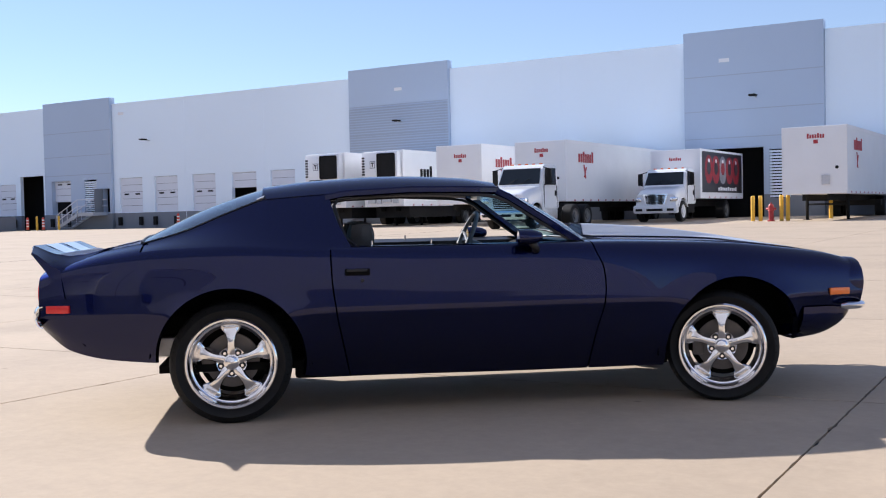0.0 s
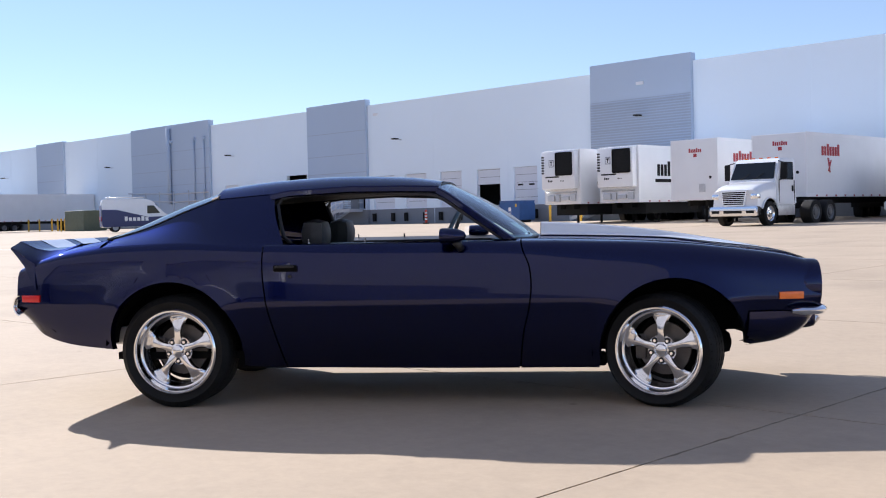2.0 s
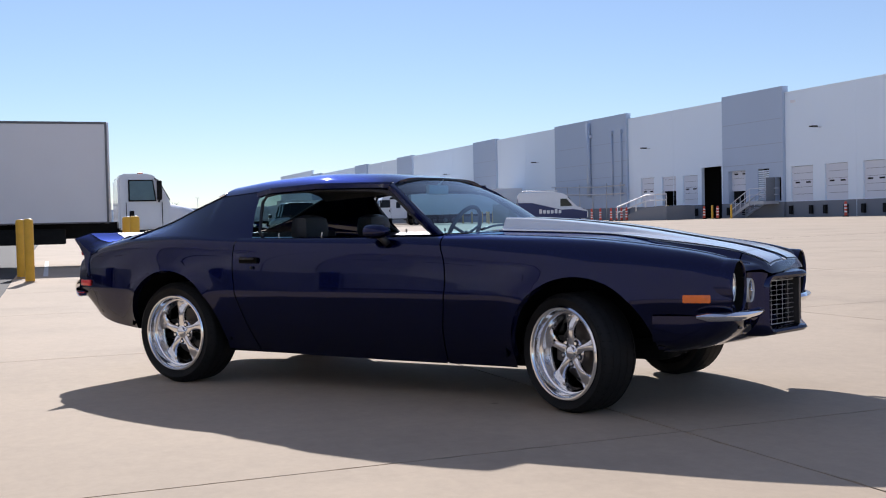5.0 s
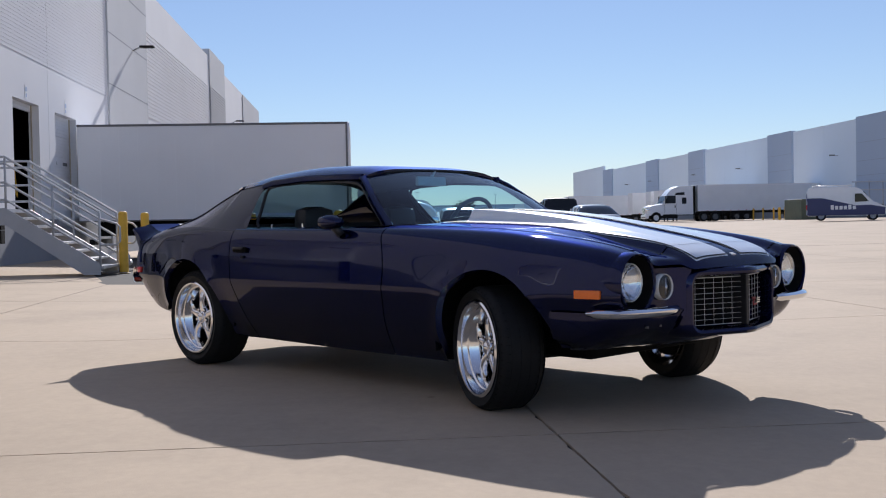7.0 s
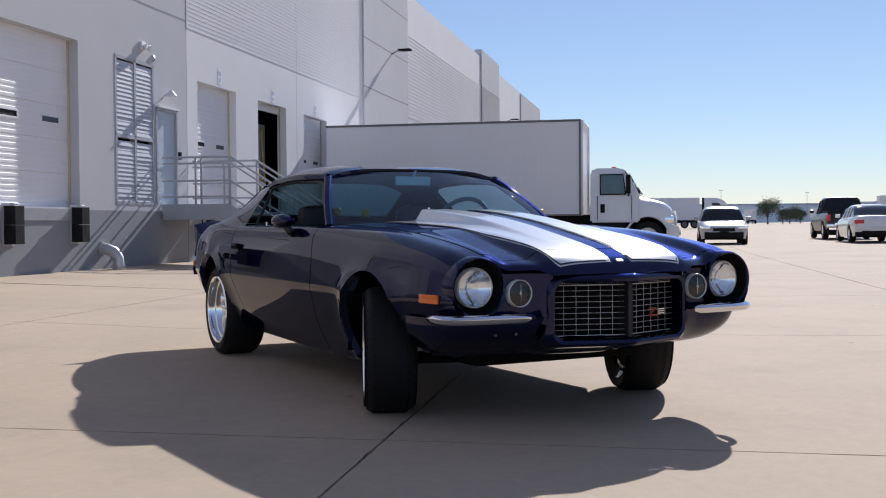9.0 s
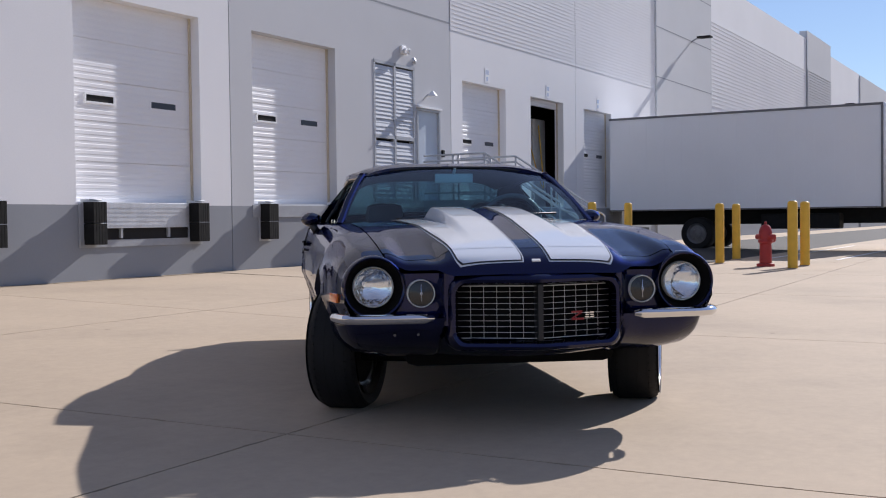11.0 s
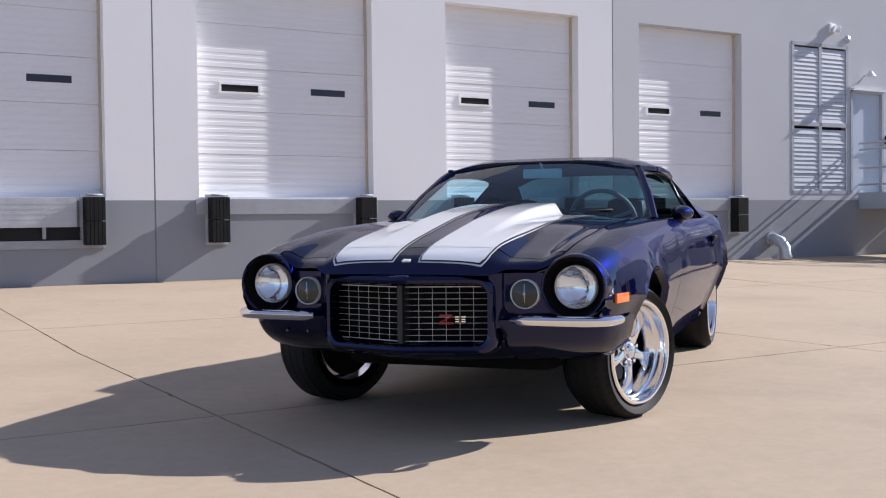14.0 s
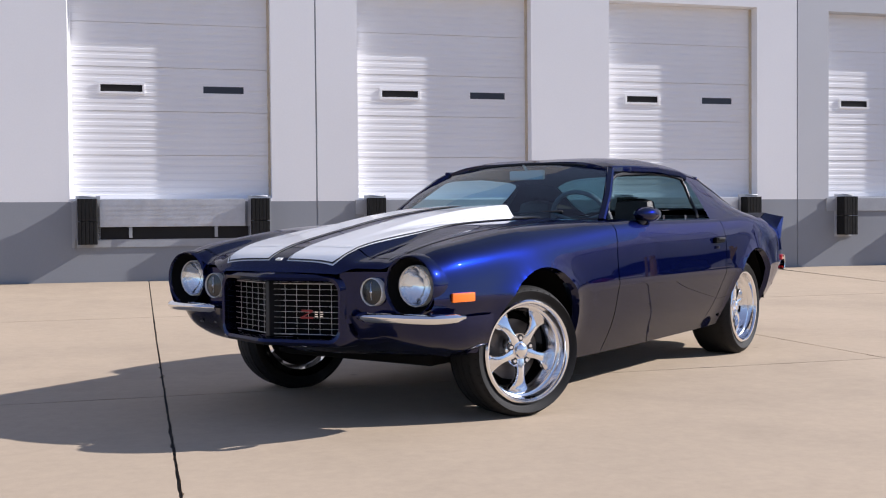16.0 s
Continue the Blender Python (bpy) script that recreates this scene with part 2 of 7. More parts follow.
M_GRILLE = mat("bright_grille_bar", (0.82, 0.80, 0.75), 0.4, metal=0.0, vary=0.1, scale=20)
M_LENS = glass_mat("clear_lens", (0.93, 0.95, 0.96), 0.02)

# ---- the coupe: nose towards +x, its left towards +y ----
ST = [-2.34, -2.2, -2.0, -1.7, -1.37, -0.85, -0.3, 0.3, 0.6, 1.0, 1.37, 1.7, 1.95, 2.12]
YB = curve(ST, [0.63, 0.685, 0.73, 0.765, 0.765, 0.74, 0.735, 0.735, 0.735, 0.735, 0.745, 0.75, 0.735, 0.71])
ZB = curve(ST, [0.50, 0.395, 0.345, 0.318, 0.28, 0.215, 0.205, 0.20, 0.20, 0.20, 0.25, 0.325, 0.338, 0.405])
YM = curve(ST, [0.745, 0.785, 0.83, 0.875, 0.902, 0.905, 0.90, 0.895, 0.89, 0.888, 0.888, 0.875, 0.85, 0.815])
Y4 = curve(ST, [0.70, 0.735, 0.76, 0.795, 0.825, 0.845, 0.835, 0.83, 0.815, 0.79, 0.775, 0.765, 0.755, 0.735])
Z4 = curve(ST, [0.775, 0.824, 0.870, 0.905, 0.915, 0.892, 0.887, 0.885, 0.882, 0.872, 0.857, 0.822, 0.788, 0.745])
Y5 = curve(ST, [0.60, 0.62, 0.63, 0.66, 0.70, 0.77, 0.765, 0.76, 0.70, 0.685, 0.675, 0.665, 0.655, 0.64])
Z5 = curve(ST, [0.802, 0.856, 0.910, 0.952, 0.955, 0.908, 0.905, 0.905, 0.905, 0.893, 0.873, 0.838, 0.80, 0.757])


def side_at(x, v):
    """The right-hand skin from sill (0) over the shoulder to its inner edge (1)."""
    zb, z4 = ZB(x), Z4(x)
    zm = max(0.575, zb + 0.06)
    crease = (YM(x), zm)
    if v < 0.4:
        return rom(((YB(x), zb), (YB(x) * 0.45 + YM(x) * 0.55, zb + (zm - zb) * 0.45), crease), v / 0.4)
    return rom((crease, (YM(x) * 0.72 + Y4(x) * 0.28, zm + (z4 - zm) * 0.68), (Y4(x), z4), (Y5(x), Z5(x))), (v - 0.4) / 0.6)


HOODZ = curve([0.55, 1.0, 1.37, 1.7, 1.95, 2.08, 2.16, 2.22], [0.925, 0.912, 0.893, 0.856, 0.815, 0.785, 0.757, 0.715])
SCOOP = curve([0.62, 0.70, 0.95, 1.2, 1.45, 1.65, 1.85, 2.0], [0.064, 0.063, 0.054, 0.039, 0.022, 0.010, 0.002, 0.0])


def ease(t):
    t = min(max(t, 0), 1)
    return t * t * (3 - 2 * t)


def hood_z(x, y):
    """Height of the bonnet with its rearward-rising scoop."""
    edge = Z5(x) + 0.002
    t = min(abs(y) / max(Y5(x), 0.3), 1)
    base = HOODZ(x) + (edge - HOODZ(x)) * t * t
    w0 = 0.215 + 0.012 * max(0, 1.9 - x)
    s = min(max((w0 + 0.05 - abs(y)) / 0.055, 0), 1)
    base -= 0.036 * ease((abs(y) - 0.345) / 0.08) * ease((x - 1.35) / 0.62) * (1 - ease((abs(y) - 0.53) / 0.10))
    return base + SCOOP(x) * s * s * (3 - 2 * s) - 0.006 * math.exp(-(y / 0.05) ** 2) * min(max((1.9 - x) * 2, 0), 1)


RW, FW = (-1.37, 0.32), (1.365, 0.300)
ARCH_R, ARCH_F = 0.388, 0.388
car = thing("sports_coupe", Matrix.Identity(4), "dark blue two-door seventies coupe with white bonnet stripes, parked", "car")


def arches(bm, sgn, lip=0.035):
    """Cuts round wheel openings into a side skin and turns their edges inward."""
    for (cx, cz), r in ((RW, ARCH_R), (FW, ARCH_F)):
        gone = [f for f in bm.faces if math.hypot(f.calc_center_median().x - cx, f.calc_center_median().z - cz) < r and abs(f.calc_center_median().y) > 0.6]
        if not gone:
            continue
        bmesh.ops.delete(bm, geom=gone, context='FACES')
        rim = [v for v in bm.verts if v.is_boundary and abs(math.hypot(v.co.x - cx, v.co.z - cz) - r) < 0.024 and v.co.z > 0.22]
        for v in rim:
            d = Vector((v.co.x - cx, 0, v.co.z - cz)).normalized() * r
            v.co.x, v.co.z = cx + d.x, cz + d.z
        for v in bm.verts:
            q = (math.hypot(v.co.x - cx, v.co.z - cz) - r) / 0.17
            if -0.05 < q < 1 and abs(v.co.y) > 0.6:
                v.co.y += sgn * 0.016 * (1 - max(q, 0)) ** 3
        rs = set(rim)
        es = [e for e in bm.edges if e.is_boundary and e.verts[0] in rs and e.verts[1] in rs]
        ext = bmesh.ops.extrude_edge_only(bm, edges=es)
        for v in [g for g in ext["geom"] if isinstance(g, bmesh.types.BMVert)]:
            v.co.y -= sgn * lip
            d = Vector((v.co.x - cx, 0, v.co.z - cz)).normalized() * 0.012
            v.co.x, v.co.z = v.co.x - d.x, v.co.z - d.z


def skin(name, sgn, xa, xb, v0=0.0, v1=1.0, step=0.019, nv=44, cut=False, label=""):
    """A side panel between two edges xa(z), xb(z)."""
    bm = bmesh.new()
    n = max(int(abs(xb(0.6) - xa(0.6)) / step), 3)

    def fn(u, v):
        xm = xa(0.6) + (xb(0.6) - xa(0.6)) * u
        z = side_at(xm, v)[1]
        x = xa(z) + (xb(z) - xa(z)) * u
        y, z = side_at(x, v)
        return (x, sgn * y, z)
    grid(bm, fn, lin(0, 1, n), lin(v0, v1, nv), keep=(lambda c: not (c.x > -1.83 and c.z > 0.75 and abs(c.y) < Y4(c.x) - 0.003)) if name == "rear_quarter" else (lambda c: (c.x < 1.80 or c.z > 0.495) and (c.x < 1.9 or math.hypot(abs(c.y) - 0.686, c.z - 0.628) > 0.128)))
    if cut:
        arches(bm, sgn)
    return part(name, bm, M_BLUE, car, label, smooth=True)


DOOR_F = curve([0.15, 0.40, 0.56, 0.66, 0.75, 0.86, 0.95], [0.545, 0.575, 0.612, 0.622, 0.615, 0.575, 0.56])
DOOR_R = curve([0.15, 0.35, 0.56, 0.75, 0.88, 0.95], [-0.74, -0.78, -0.82, -0.842, -0.845, -0.84])
for sg in (-1, 1):
    skin("front_fender", sg, lambda z: DOOR_F(z) + 0.004, lambda z: 2.125, cut=True)
    door = skin("door", sg, lambda z: DOOR_R(z) + 0.004, lambda z: DOOR_F(z) - 0.004)
    skin("rear_quarter", sg, lambda z: -2.34, lambda z: DOOR_R(z) - 0.004, cut=True)
    # door handle and lock
    bm = bmesh.new()
    box(bm, -0.775, sg * 0.893, 0.755, -0.645, sg * 0.912, 0.79, bevel=0.006)
    part("door_handle", bm, M_UNDER, door, "black door handle", smooth=True)
    bm = bmesh.new()
    box(bm, -0.765, sg * 0.905, 0.776, -0.66, sg * 0.922, 0.788, bevel=0.004)
    part("handle_lever", bm, M_TRIM, door, smooth=True)
    bm = bmesh.new()
    rod(bm, (-0.685, sg * 0.895, 0.728), (-0.685, sg * 0.91, 0.728), 0.009)
    part("door_lock", bm, M_TRIM, door, smooth=True)
    # dark inner panel behind the shut lines
    bm = bmesh.new()
    grid(bm, lambda x, v: (x, sg * (side_at(x, v)[0] - 0.035), side_at(x, v)[1]), lin(-0.96, 0.95, 20), lin(0.02, 0.72, 14))
    part("inner_panel", bm, M_UNDER, car)
    # dark sill below
    bm = bmesh.new()
    box(bm, -1.045, sg * 0.56, 0.203, 1.02, sg * 0.72, 0.27, bevel=0.02)
    part("sill", bm, M_UNDER, car, smooth=True)
    # inner wheel housings
    for (cx, cz), r, a0, a1 in ((RW, 0.42, -0.1, math.pi - 0.06), (FW, 0.43, 0.2, math.pi + 0.1)):
        bm = bmesh.new()
        grid(bm, lambda a, y: (cx + math.cos(a) * r, sg * y, cz + math.sin(a) * r), lin(a0, a1, 24), [0.45, 0.80])
        grid(bm, lambda a, q: (cx + math.cos(a) * r * q, sg * 0.45, cz + math.sin(a) * r * q), lin(a0, a1, 24), [0.05, 1])
        part("wheel_housing", bm, M_UNDER, car)

# bonnet, nose header and cowl
bm = bmesh.new()
ny = 121
grid(bm, lambda x, t: (x, t * (Y5(x) - 0.005), hood_z(x, t * (Y5(x) - 0.005))), [0.66] + lin(0.675, 2.055, 70), lin(-1, 1, ny))
back = [e for e in bm.edges if e.is_boundary and all(abs(v.co.x - 0.66) < 1e-4 for v in e.verts)]
ext = bmesh.ops.extrude_edge_only(bm, edges=back)
for v in [g_ for g_ in ext["geom"] if isinstance(g_, bmesh.types.BMVert)]:
    v.co.z, v.co.x = 0.885, v.co.x + 0.02
hood = part("bonnet", bm, M_BLUE, car, "blue bonnet with raised cowl scoop and white stripes", smooth=True)


def stripe_sheet(sg, xa, xb, grow, lift):
    bm = bmesh.new()

    def fn(x, t):
        k = (x - 0.66) / (2.17 - 0.66)
        y0, y1 = 0.062 - grow, 0.455 - 0.12 * k + grow
        e = min((xb - x) / 0.035, 1)
        y0, y1 = y0 + 0.004 * (1 - e) ** 2, y1 - 0.018 * (1 - e) ** 2
        y = sg * (y0 + (y1 - y0) * t)
        return (x, y, (hood_z(x, y) if x < 2.055 else head_z(x, y)) + lift)
    grid(bm, fn, lin(xa, xb, 74), lin(0, 1, 40))
    return bm


NOSEX = curve([0, 0.2, 0.36, 0.44, 0.55, 0.64], [2.225, 2.222, 2.205, 2.165, 2.12, 2.11])


def head_z(x, y):
    """The painted header between bonnet and grille, rolled down at its front."""
    z0 = hood_z(2.055, y)
    xe = NOSEX(abs(y))
    t = min(max((x - 2.055) / (xe - 2.055), 0), 1)
    return z0 - (0.055 * t + 0.05 * t ** 6) * (1 - 0.6 * ease((abs(y) - 0.35) / 0.08))


bm = bmesh.new()
grid(bm, lambda u, y: (2.062 + (NOSEX(abs(y)) - 2.062) * u, y, head_z(2.062 + (NOSEX(abs(y)) - 2.062) * u, y)),
     [math.sin(a * math.pi / 2) for a in lin(0, 1, 16)], lin(-0.635, 0.635, 61),
     keep=lambda c: math.hypot(abs(c.y) - 0.686, c.z - 0.628) > 0.13)
part("nose_header", bm, M_BLUE, car, smooth=True)
for sg in (-1, 1):
    part("stripe", stripe_sheet(sg, 0.664, 2.185, 0.0, 0.006), M_STRIPE, hood, "white painted stripe", smooth=True)
    part("pinstripe", stripe_sheet(sg, 0.663, 2.189, 0.006, 0.004), M_PIN, hood, "thin dark border line", smooth=True)
    part("border_line", stripe_sheet(sg, 0.662, 2.193, 0.011, 0.002), M_STRIPE, hood, "fine white outer line", smooth=True)
for sg in (-1, 1):
    bm = bmesh.new()
    grid(bm, lambda x, y: (x, sg * y, hood_z(2.054, y) + 0.0085), [2.0565, 2.0595], lin(0.066, 0.338, 20))
    part("bonnet_seam", bm, M_PIN, hood)
bm = bmesh.new()
box(bm, 2.152, -0.019, 0.732, 2.190, 0.019, 0.744, bevel=0.003)
bmesh.ops.rotate(bm, verts=bm.verts, cent=(2.18, 0, 0.735), matrix=Matrix.Rotation(radians(22), 3, 'Y'))
part("nose_emblem", bm, M_RING, hood, "small plain silver emblem")
bm = bmesh.new()
grid(bm, lambda x, y: (x, y, 0.905 - 0.03 * (x - 0.42)), lin(0.40, 0.70, 6), lin(-0.74, 0.74, 20))
part("cowl_panel", bm, M_TRIM, car)
for y0 in (-0.42, 0.1):
    bm = bmesh.new()
    pipe(bm, [(0.60, y0, 0.925), (0.575, y0 + 0.2, 0.945), (0.56, y0 + 0.42, 0.95)], 0.007, 6)
    part("wiper", bm, M_TRIM, car)

# boot lid, tail and spoiler
DECKZ = curve([-2.34, -2.2, -2.0, -1.83], [0.850, 0.884, 0.932, 0.968])


def deck_z(x, y):
    t = min(abs(y) / max(Y5(x), 0.3), 1)
    return DECKZ(x) + (Z5(x) + 0.002 - DECKZ(x)) * t * t


bm = bmesh.new()
grid(bm, lambda x, t: (x, t * (Y5(x) - 0.004), deck_z(x, t * (Y5(x) - 0.004))), lin(-2.34, -1.80, 24), lin(-1, 1, 41))
lid = part("boot_lid", bm, M_BLUE, car, smooth=True)
for sg in (-1, 1):
    bm = bmesh.new()
    grid(bm, lambda x, y: (x, sg * y, deck_z(x, y) + 0.004), lin(-2.14, -1.83, 14), lin(0.06, 0.36, 16))
    part("stripe", bm, M_STRIPE, lid, "white painted stripe", smooth=True)
TAIL_X = curve([0.30, 0.45, 0.55, 0.65, 0.80, 0.92], [-2.10, -2.24, -2.335, -2.35, -2.345, -2.30])
bm = bmesh.new()
grid(bm, lambda y, v: (TAIL_X(0.42 + v * (deck_z(-2.34, y) - 0.425)) + 0.10 * (abs(y) / 0.75) ** 4, y, 0.42 + v * (deck_z(-2.34, y) - 0.425)),
     lin(-0.745, 0.745, 31), lin(0, 1, 16))
part("tail_panel", bm, M_BLUE, car, smooth=True)
for yy in (-0.5, 0.5):
    for k in (-0.11, 0.11):
        bm = bmesh.new()
        spin(bm, [(0.0001, -2.355), (0.075, -2.355), (0.085, -2.32)], 24, 'X', c0=(0, yy + k, 0.69))
        part("tail_lamp", bm, M_REDLENS, car, "round red tail lamp")
bm = bmesh.new()
grid(bm, lambda y, a: (-2.365 + 0.05 * (abs(y) / 0.77) ** 8 - 0.038 * math.sin(a), y, 0.578 - 0.058 * math.cos(a)),
     lin(-0.765, 0.765, 41), lin(0, math.pi, 9))
thicken(bm, 0.006)
part("rear_bumper", bm, M_CHROME, car, "chrome rear bumper", smooth=True)


def spoiler_part(name, ya, yb):
    """One section of the three-piece tail spoiler: a dished blade that kicks up to a thin lip."""
    bm = bmesh.new()

    inner = [(-2.01, 0.924), (-2.12, 0.894), (-2.21, 0.886), (-2.29, 0.902), (-2.355, 0.932), (-2.388, 0.946),
             (-2.395, 0.934), (-2.36, 0.872), (-2.315, 0.81), (-2.25, 0.775), (-2.17, 0.77), (-2.08, 0.80)]
    outer = [(-2.228, 0.818), (-2.246, 0.826), (-2.272, 0.842), (-2.303, 0.868), (-2.338, 0.898), (-2.364, 0.914),
             (-2.368, 0.905), (-2.337, 0.862), (-2.296, 0.805), (-2.246, 0.735), (-2.200, 0.667), (-2.214, 0.745)]
    rows = []
    for y in lin(ya, yb, 14):
        e = max(abs(y) - 0.602, 0) / 0.168
        g = e ** 0.8
        row = []
        for (xa, za), (xb, zb) in zip(inner, outer):
            x, z = xa + (xb - xa) * g, za + (zb - za) * g
            side = YM(x) + (Y4(x) - YM(x)) * min(max((z - 0.575) / (Z4(x) - 0.575), 0), 1) ** 3.3
            out = side + 0.007 + 0.042 * min(max((-2.20 - x) / 0.16, 0), 1) ** 1.5
            yy = y if e == 0 else math.copysign(0.602 + (out - 0.602) * e, y)
            row.append(bm.verts.new((x, yy, z)))
        rows.append(row)
    n = len(rows[0])
    for i in range(len(rows) - 1):
        for j in range(n):
            bm.faces.new((rows[i][j], rows[i + 1][j], rows[i + 1][(j + 1) % n], rows[i][(j + 1) % n]))
    bm.faces.new(rows[0])
    bm.faces.new(rows[-1])
    return part(name, bm, M_BLUE, car, smooth=True)


mid = spoiler_part("spoiler", -0.595, 0.595)
for sg in (-1, 1):
    spoiler_part("spoiler_end", sg * 0.602, sg * 0.770)
    bm = bmesh.new()
    grid(bm, lambda y, x: (x, sg * y, 0.0035 + curve([-2.388, -2.355, -2.29, -2.21, -2.13, -2.05], [0.946, 0.932, 0.900, 0.882, 0.890, 0.911])(x)), lin(0.06, 0.36, 4), lin(-2.38, -2.06, 12))
    part("stripe", bm, M_STRIPE, mid, "white painted stripe", smooth=True)
    bm = bmesh.new()
    box(bm, -2.30, sg * 0.762, 0.597, -2.175, sg * 0.784, 0.638, bevel=0.006)
    bmesh.ops.rotate(bm, verts=bm.verts, cent=(-2.238, sg * 0.773, 0.62), matrix=Matrix.Rotation(sg * radians(15), 3, 'Z'))
    part("side_marker", bm, M_REDLENS, car, "red rear side marker", smooth=True)
    bm = bmesh.new()
    box(bm, 1.905, sg * 0.842, 0.566, 2.035, sg * 0.856, 0.606, bevel=0.006)
    bmesh.ops.rotate(bm, verts=bm.verts, cent=(1.97, sg * 0.85, 0.585), matrix=Matrix.Rotation(sg * radians(11), 3, 'Z').inverted())
    part("side_marker", bm, M_AMBER, car, "amber front side marker", smooth=True)

# ---- cabin ----
ROOFZ = curve([-1.20, -0.9, -0.5, -0.1, 0.10], [1.240, 1.272, 1.289, 1.274, 1.246])
ROOFY = curve([-1.20, -0.8, -0.4, 0.0, 0.10], [0.56, 0.60, 0.61, 0.585, 0.56])
EDGEZ = curve([-1.20, -0.8, -0.35, 0.0, 0.10], [1.165, 1.19, 1.212, 1.205, 1.192])


def roof_pt(x, t):
    y = t * ROOFY(x)
    z = EDGEZ(x) + (ROOFZ(x) - EDGEZ(x)) * (1 - abs(t) ** 5)
    return (x, y, z)


bm = bmesh.new()
grid(bm, roof_pt, lin(-1.20, 0.10, 40), lin(-1, 1, 41))
thicken(bm, 0.03)
part("roof", bm, M_BLUE, car, smooth=True)


def sail_edge(k):
    """Inner edge of the rear pillar, from roof corner down to the deck."""
    return rom(((-1.19, 0.545, 1.172), (-1.40, 0.575, 1.092), (-1.61, 0.605, 1.006), (-1.83, 0.625, 0.945)), k)


def bar(name, pts, w, h, material, parent=car, label=""):
    """A pillar or rail of flattened section along points."""
    bm = bmesh.new()
    rows = []
    pts = [Vector(p) for p in pts]
    for i, p in enumerate(pts):
        d = (pts[min(i + 1, len(pts) - 1)] - pts[max(i - 1, 0)]).normalized()
        s = d.cross(Vector((0, 0, 1))).normalized()
        up = s.cross(d).normalized()
        rows.append([bm.verts.new(p + s * a * w + up * b * h) for a, b in ((-1, -.6), (-.6, -1), (.6, -1), (1, -.6), (1, .6), (.6, 1), (-.6, 1), (-1, .6))])
    for i in range(len(rows) - 1):
        for j in range(8):
            bm.faces.new((rows[i][j], rows[i][(j + 1) % 8], rows[i + 1][(j + 1) % 8], rows[i + 1][j]))
    bm.faces.new(rows[0])
    bm.faces.new(rows[-1])
    return part(name, bm, material, parent, label, smooth=True)


for sg in (-1, 1):
    # windscreen pillar and the rail over the side window
    bar("windscreen_pillar", [(0.52, sg * 0.735, 0.893), (0.33, sg * 0.672, 1.028), (0.16, sg * 0.60, 1.148), (0.085, sg * 0.567, 1.188)], 0.021, 0.020, M_BLUE)
    bar("roof_rail", [(0.10, sg * 0.572, 1.19), (-0.1, sg * 0.60, 1.196), (-0.4, sg * 0.612, 1.2), (-0.75, sg * 0.607, 1.185), (-0.86, sg * 0.605, 1.165)], 0.018, 0.02, M_BLUE)
    bar("window_frame", [(0.47, sg * 0.728, 0.905), (0.30, sg * 0.670, 1.018), (0.14, sg * 0.603, 1.128), (0.08, sg * 0.594, 1.153), (0.0, sg * 0.595, 1.165), (-0.35, sg * 0.60, 1.182),
                         (-0.7, sg * 0.605, 1.172), (-0.79, sg * 0.612, 1.158), (-0.815, sg * 0.625, 1.12), (-0.785, sg * 0.685, 1.01), (-0.755, sg * 0.735, 0.94), (-0.71, sg * 0.755, 0.905)], 0.009, 0.009, M_TRIM)
    # rear pillar sheet, from quarter panel to roof
    bm = bmesh.new()

    def sail(u, v):
        # u runs back along the car, v up from the shoulder
        lo_x = -0.735 + (-1.83 + 0.735) * u
        y0, z0 = Y4(lo_x) - 0.003, Z4(lo_x) - 0.001
        if u < 0.36:
            k = u / 0.36
            hx, hy, hz = -0.835 - 0.365 * k, ROOFY(-0.835 - 0.365 * k) - 0.002, EDGEZ(-0.835 - 0.365 * k) - 0.004
        else:
            hx, hy, hz = sail_edge((u - 0.36) / 0.64)
        rise = hz - z0
        p1 = (y0 - 0.035 - 0.02 * u, z0 + min(0.03, rise * 0.4))
        p2 = (hy + 0.10 * rise / 0.27 + 0.015, hz - rise * 0.45)
        a, b, c, d = (1 - v) ** 3, 3 * v * (1 - v) ** 2, 3 * v * v * (1 - v), v ** 3
        return (lo_x + (hx - lo_x) * (v * v * (3 - 2 * v)), sg * (a * y0 + b * p1[0] + c * p2[0] + d * hy), a * z0 + b * p1[1] + c * p2[1] + d * hz)
    grid(bm, sail, lin(0, 1, 40), lin(0, 1, 20))
    part("rear_pillar", bm, M_BLUE, car, smooth=True)
    # belt line inside the door top
    bm = bmesh.new()
    grid(bm, lambda x, v: (x, sg * (0.768 - 0.13 * v), 0.905 - 0.02 * v), lin(-0.84, 0.54, 24), [0, 0.5, 1])
    part("door_top", bm, M_TRIM, car)
    bm = bmesh.new()
    grid(bm, lambda x, v: (x, sg * (0.64 + 0.06 * math.sin(v * 3)), 0.886 - 0.55 * v), lin(-0.84, 0.54, 10), lin(0, 1, 8))
    part("door_lining", bm, M_SEAT, car)
    for px in (-0.62, -0.30):
        bm = bmesh.new()
        rod(bm, (px, sg * 0.72, 0.90), (px, sg * 0.72, 0.927), 0.006, 8)
        part("lock_knob", bm, M_CHROME, car, smooth=True)
    # bullet mirror on its stalk
    MY = 0.835 if sg > 0 else -0.885
    bm = bmesh.new()
    spin(bm, [(0.001, 0.09), (0.024, 0.08), (0.040, 0.045), (0.047, 0.0), (0.047, -0.055), (0.042, -0.065)], 24, 'X')
    bmesh.ops.scale(bm, vec=(0.9, 1.3, 0.9), verts=bm.verts)
    bmesh.ops.translate(bm, vec=(0.20, MY, 0.93), verts=bm.verts)
    mir = part("door_mirror", bm, M_BLUE, car, "blue bullet door mirror", smooth=True)
    bm = bmesh.new()
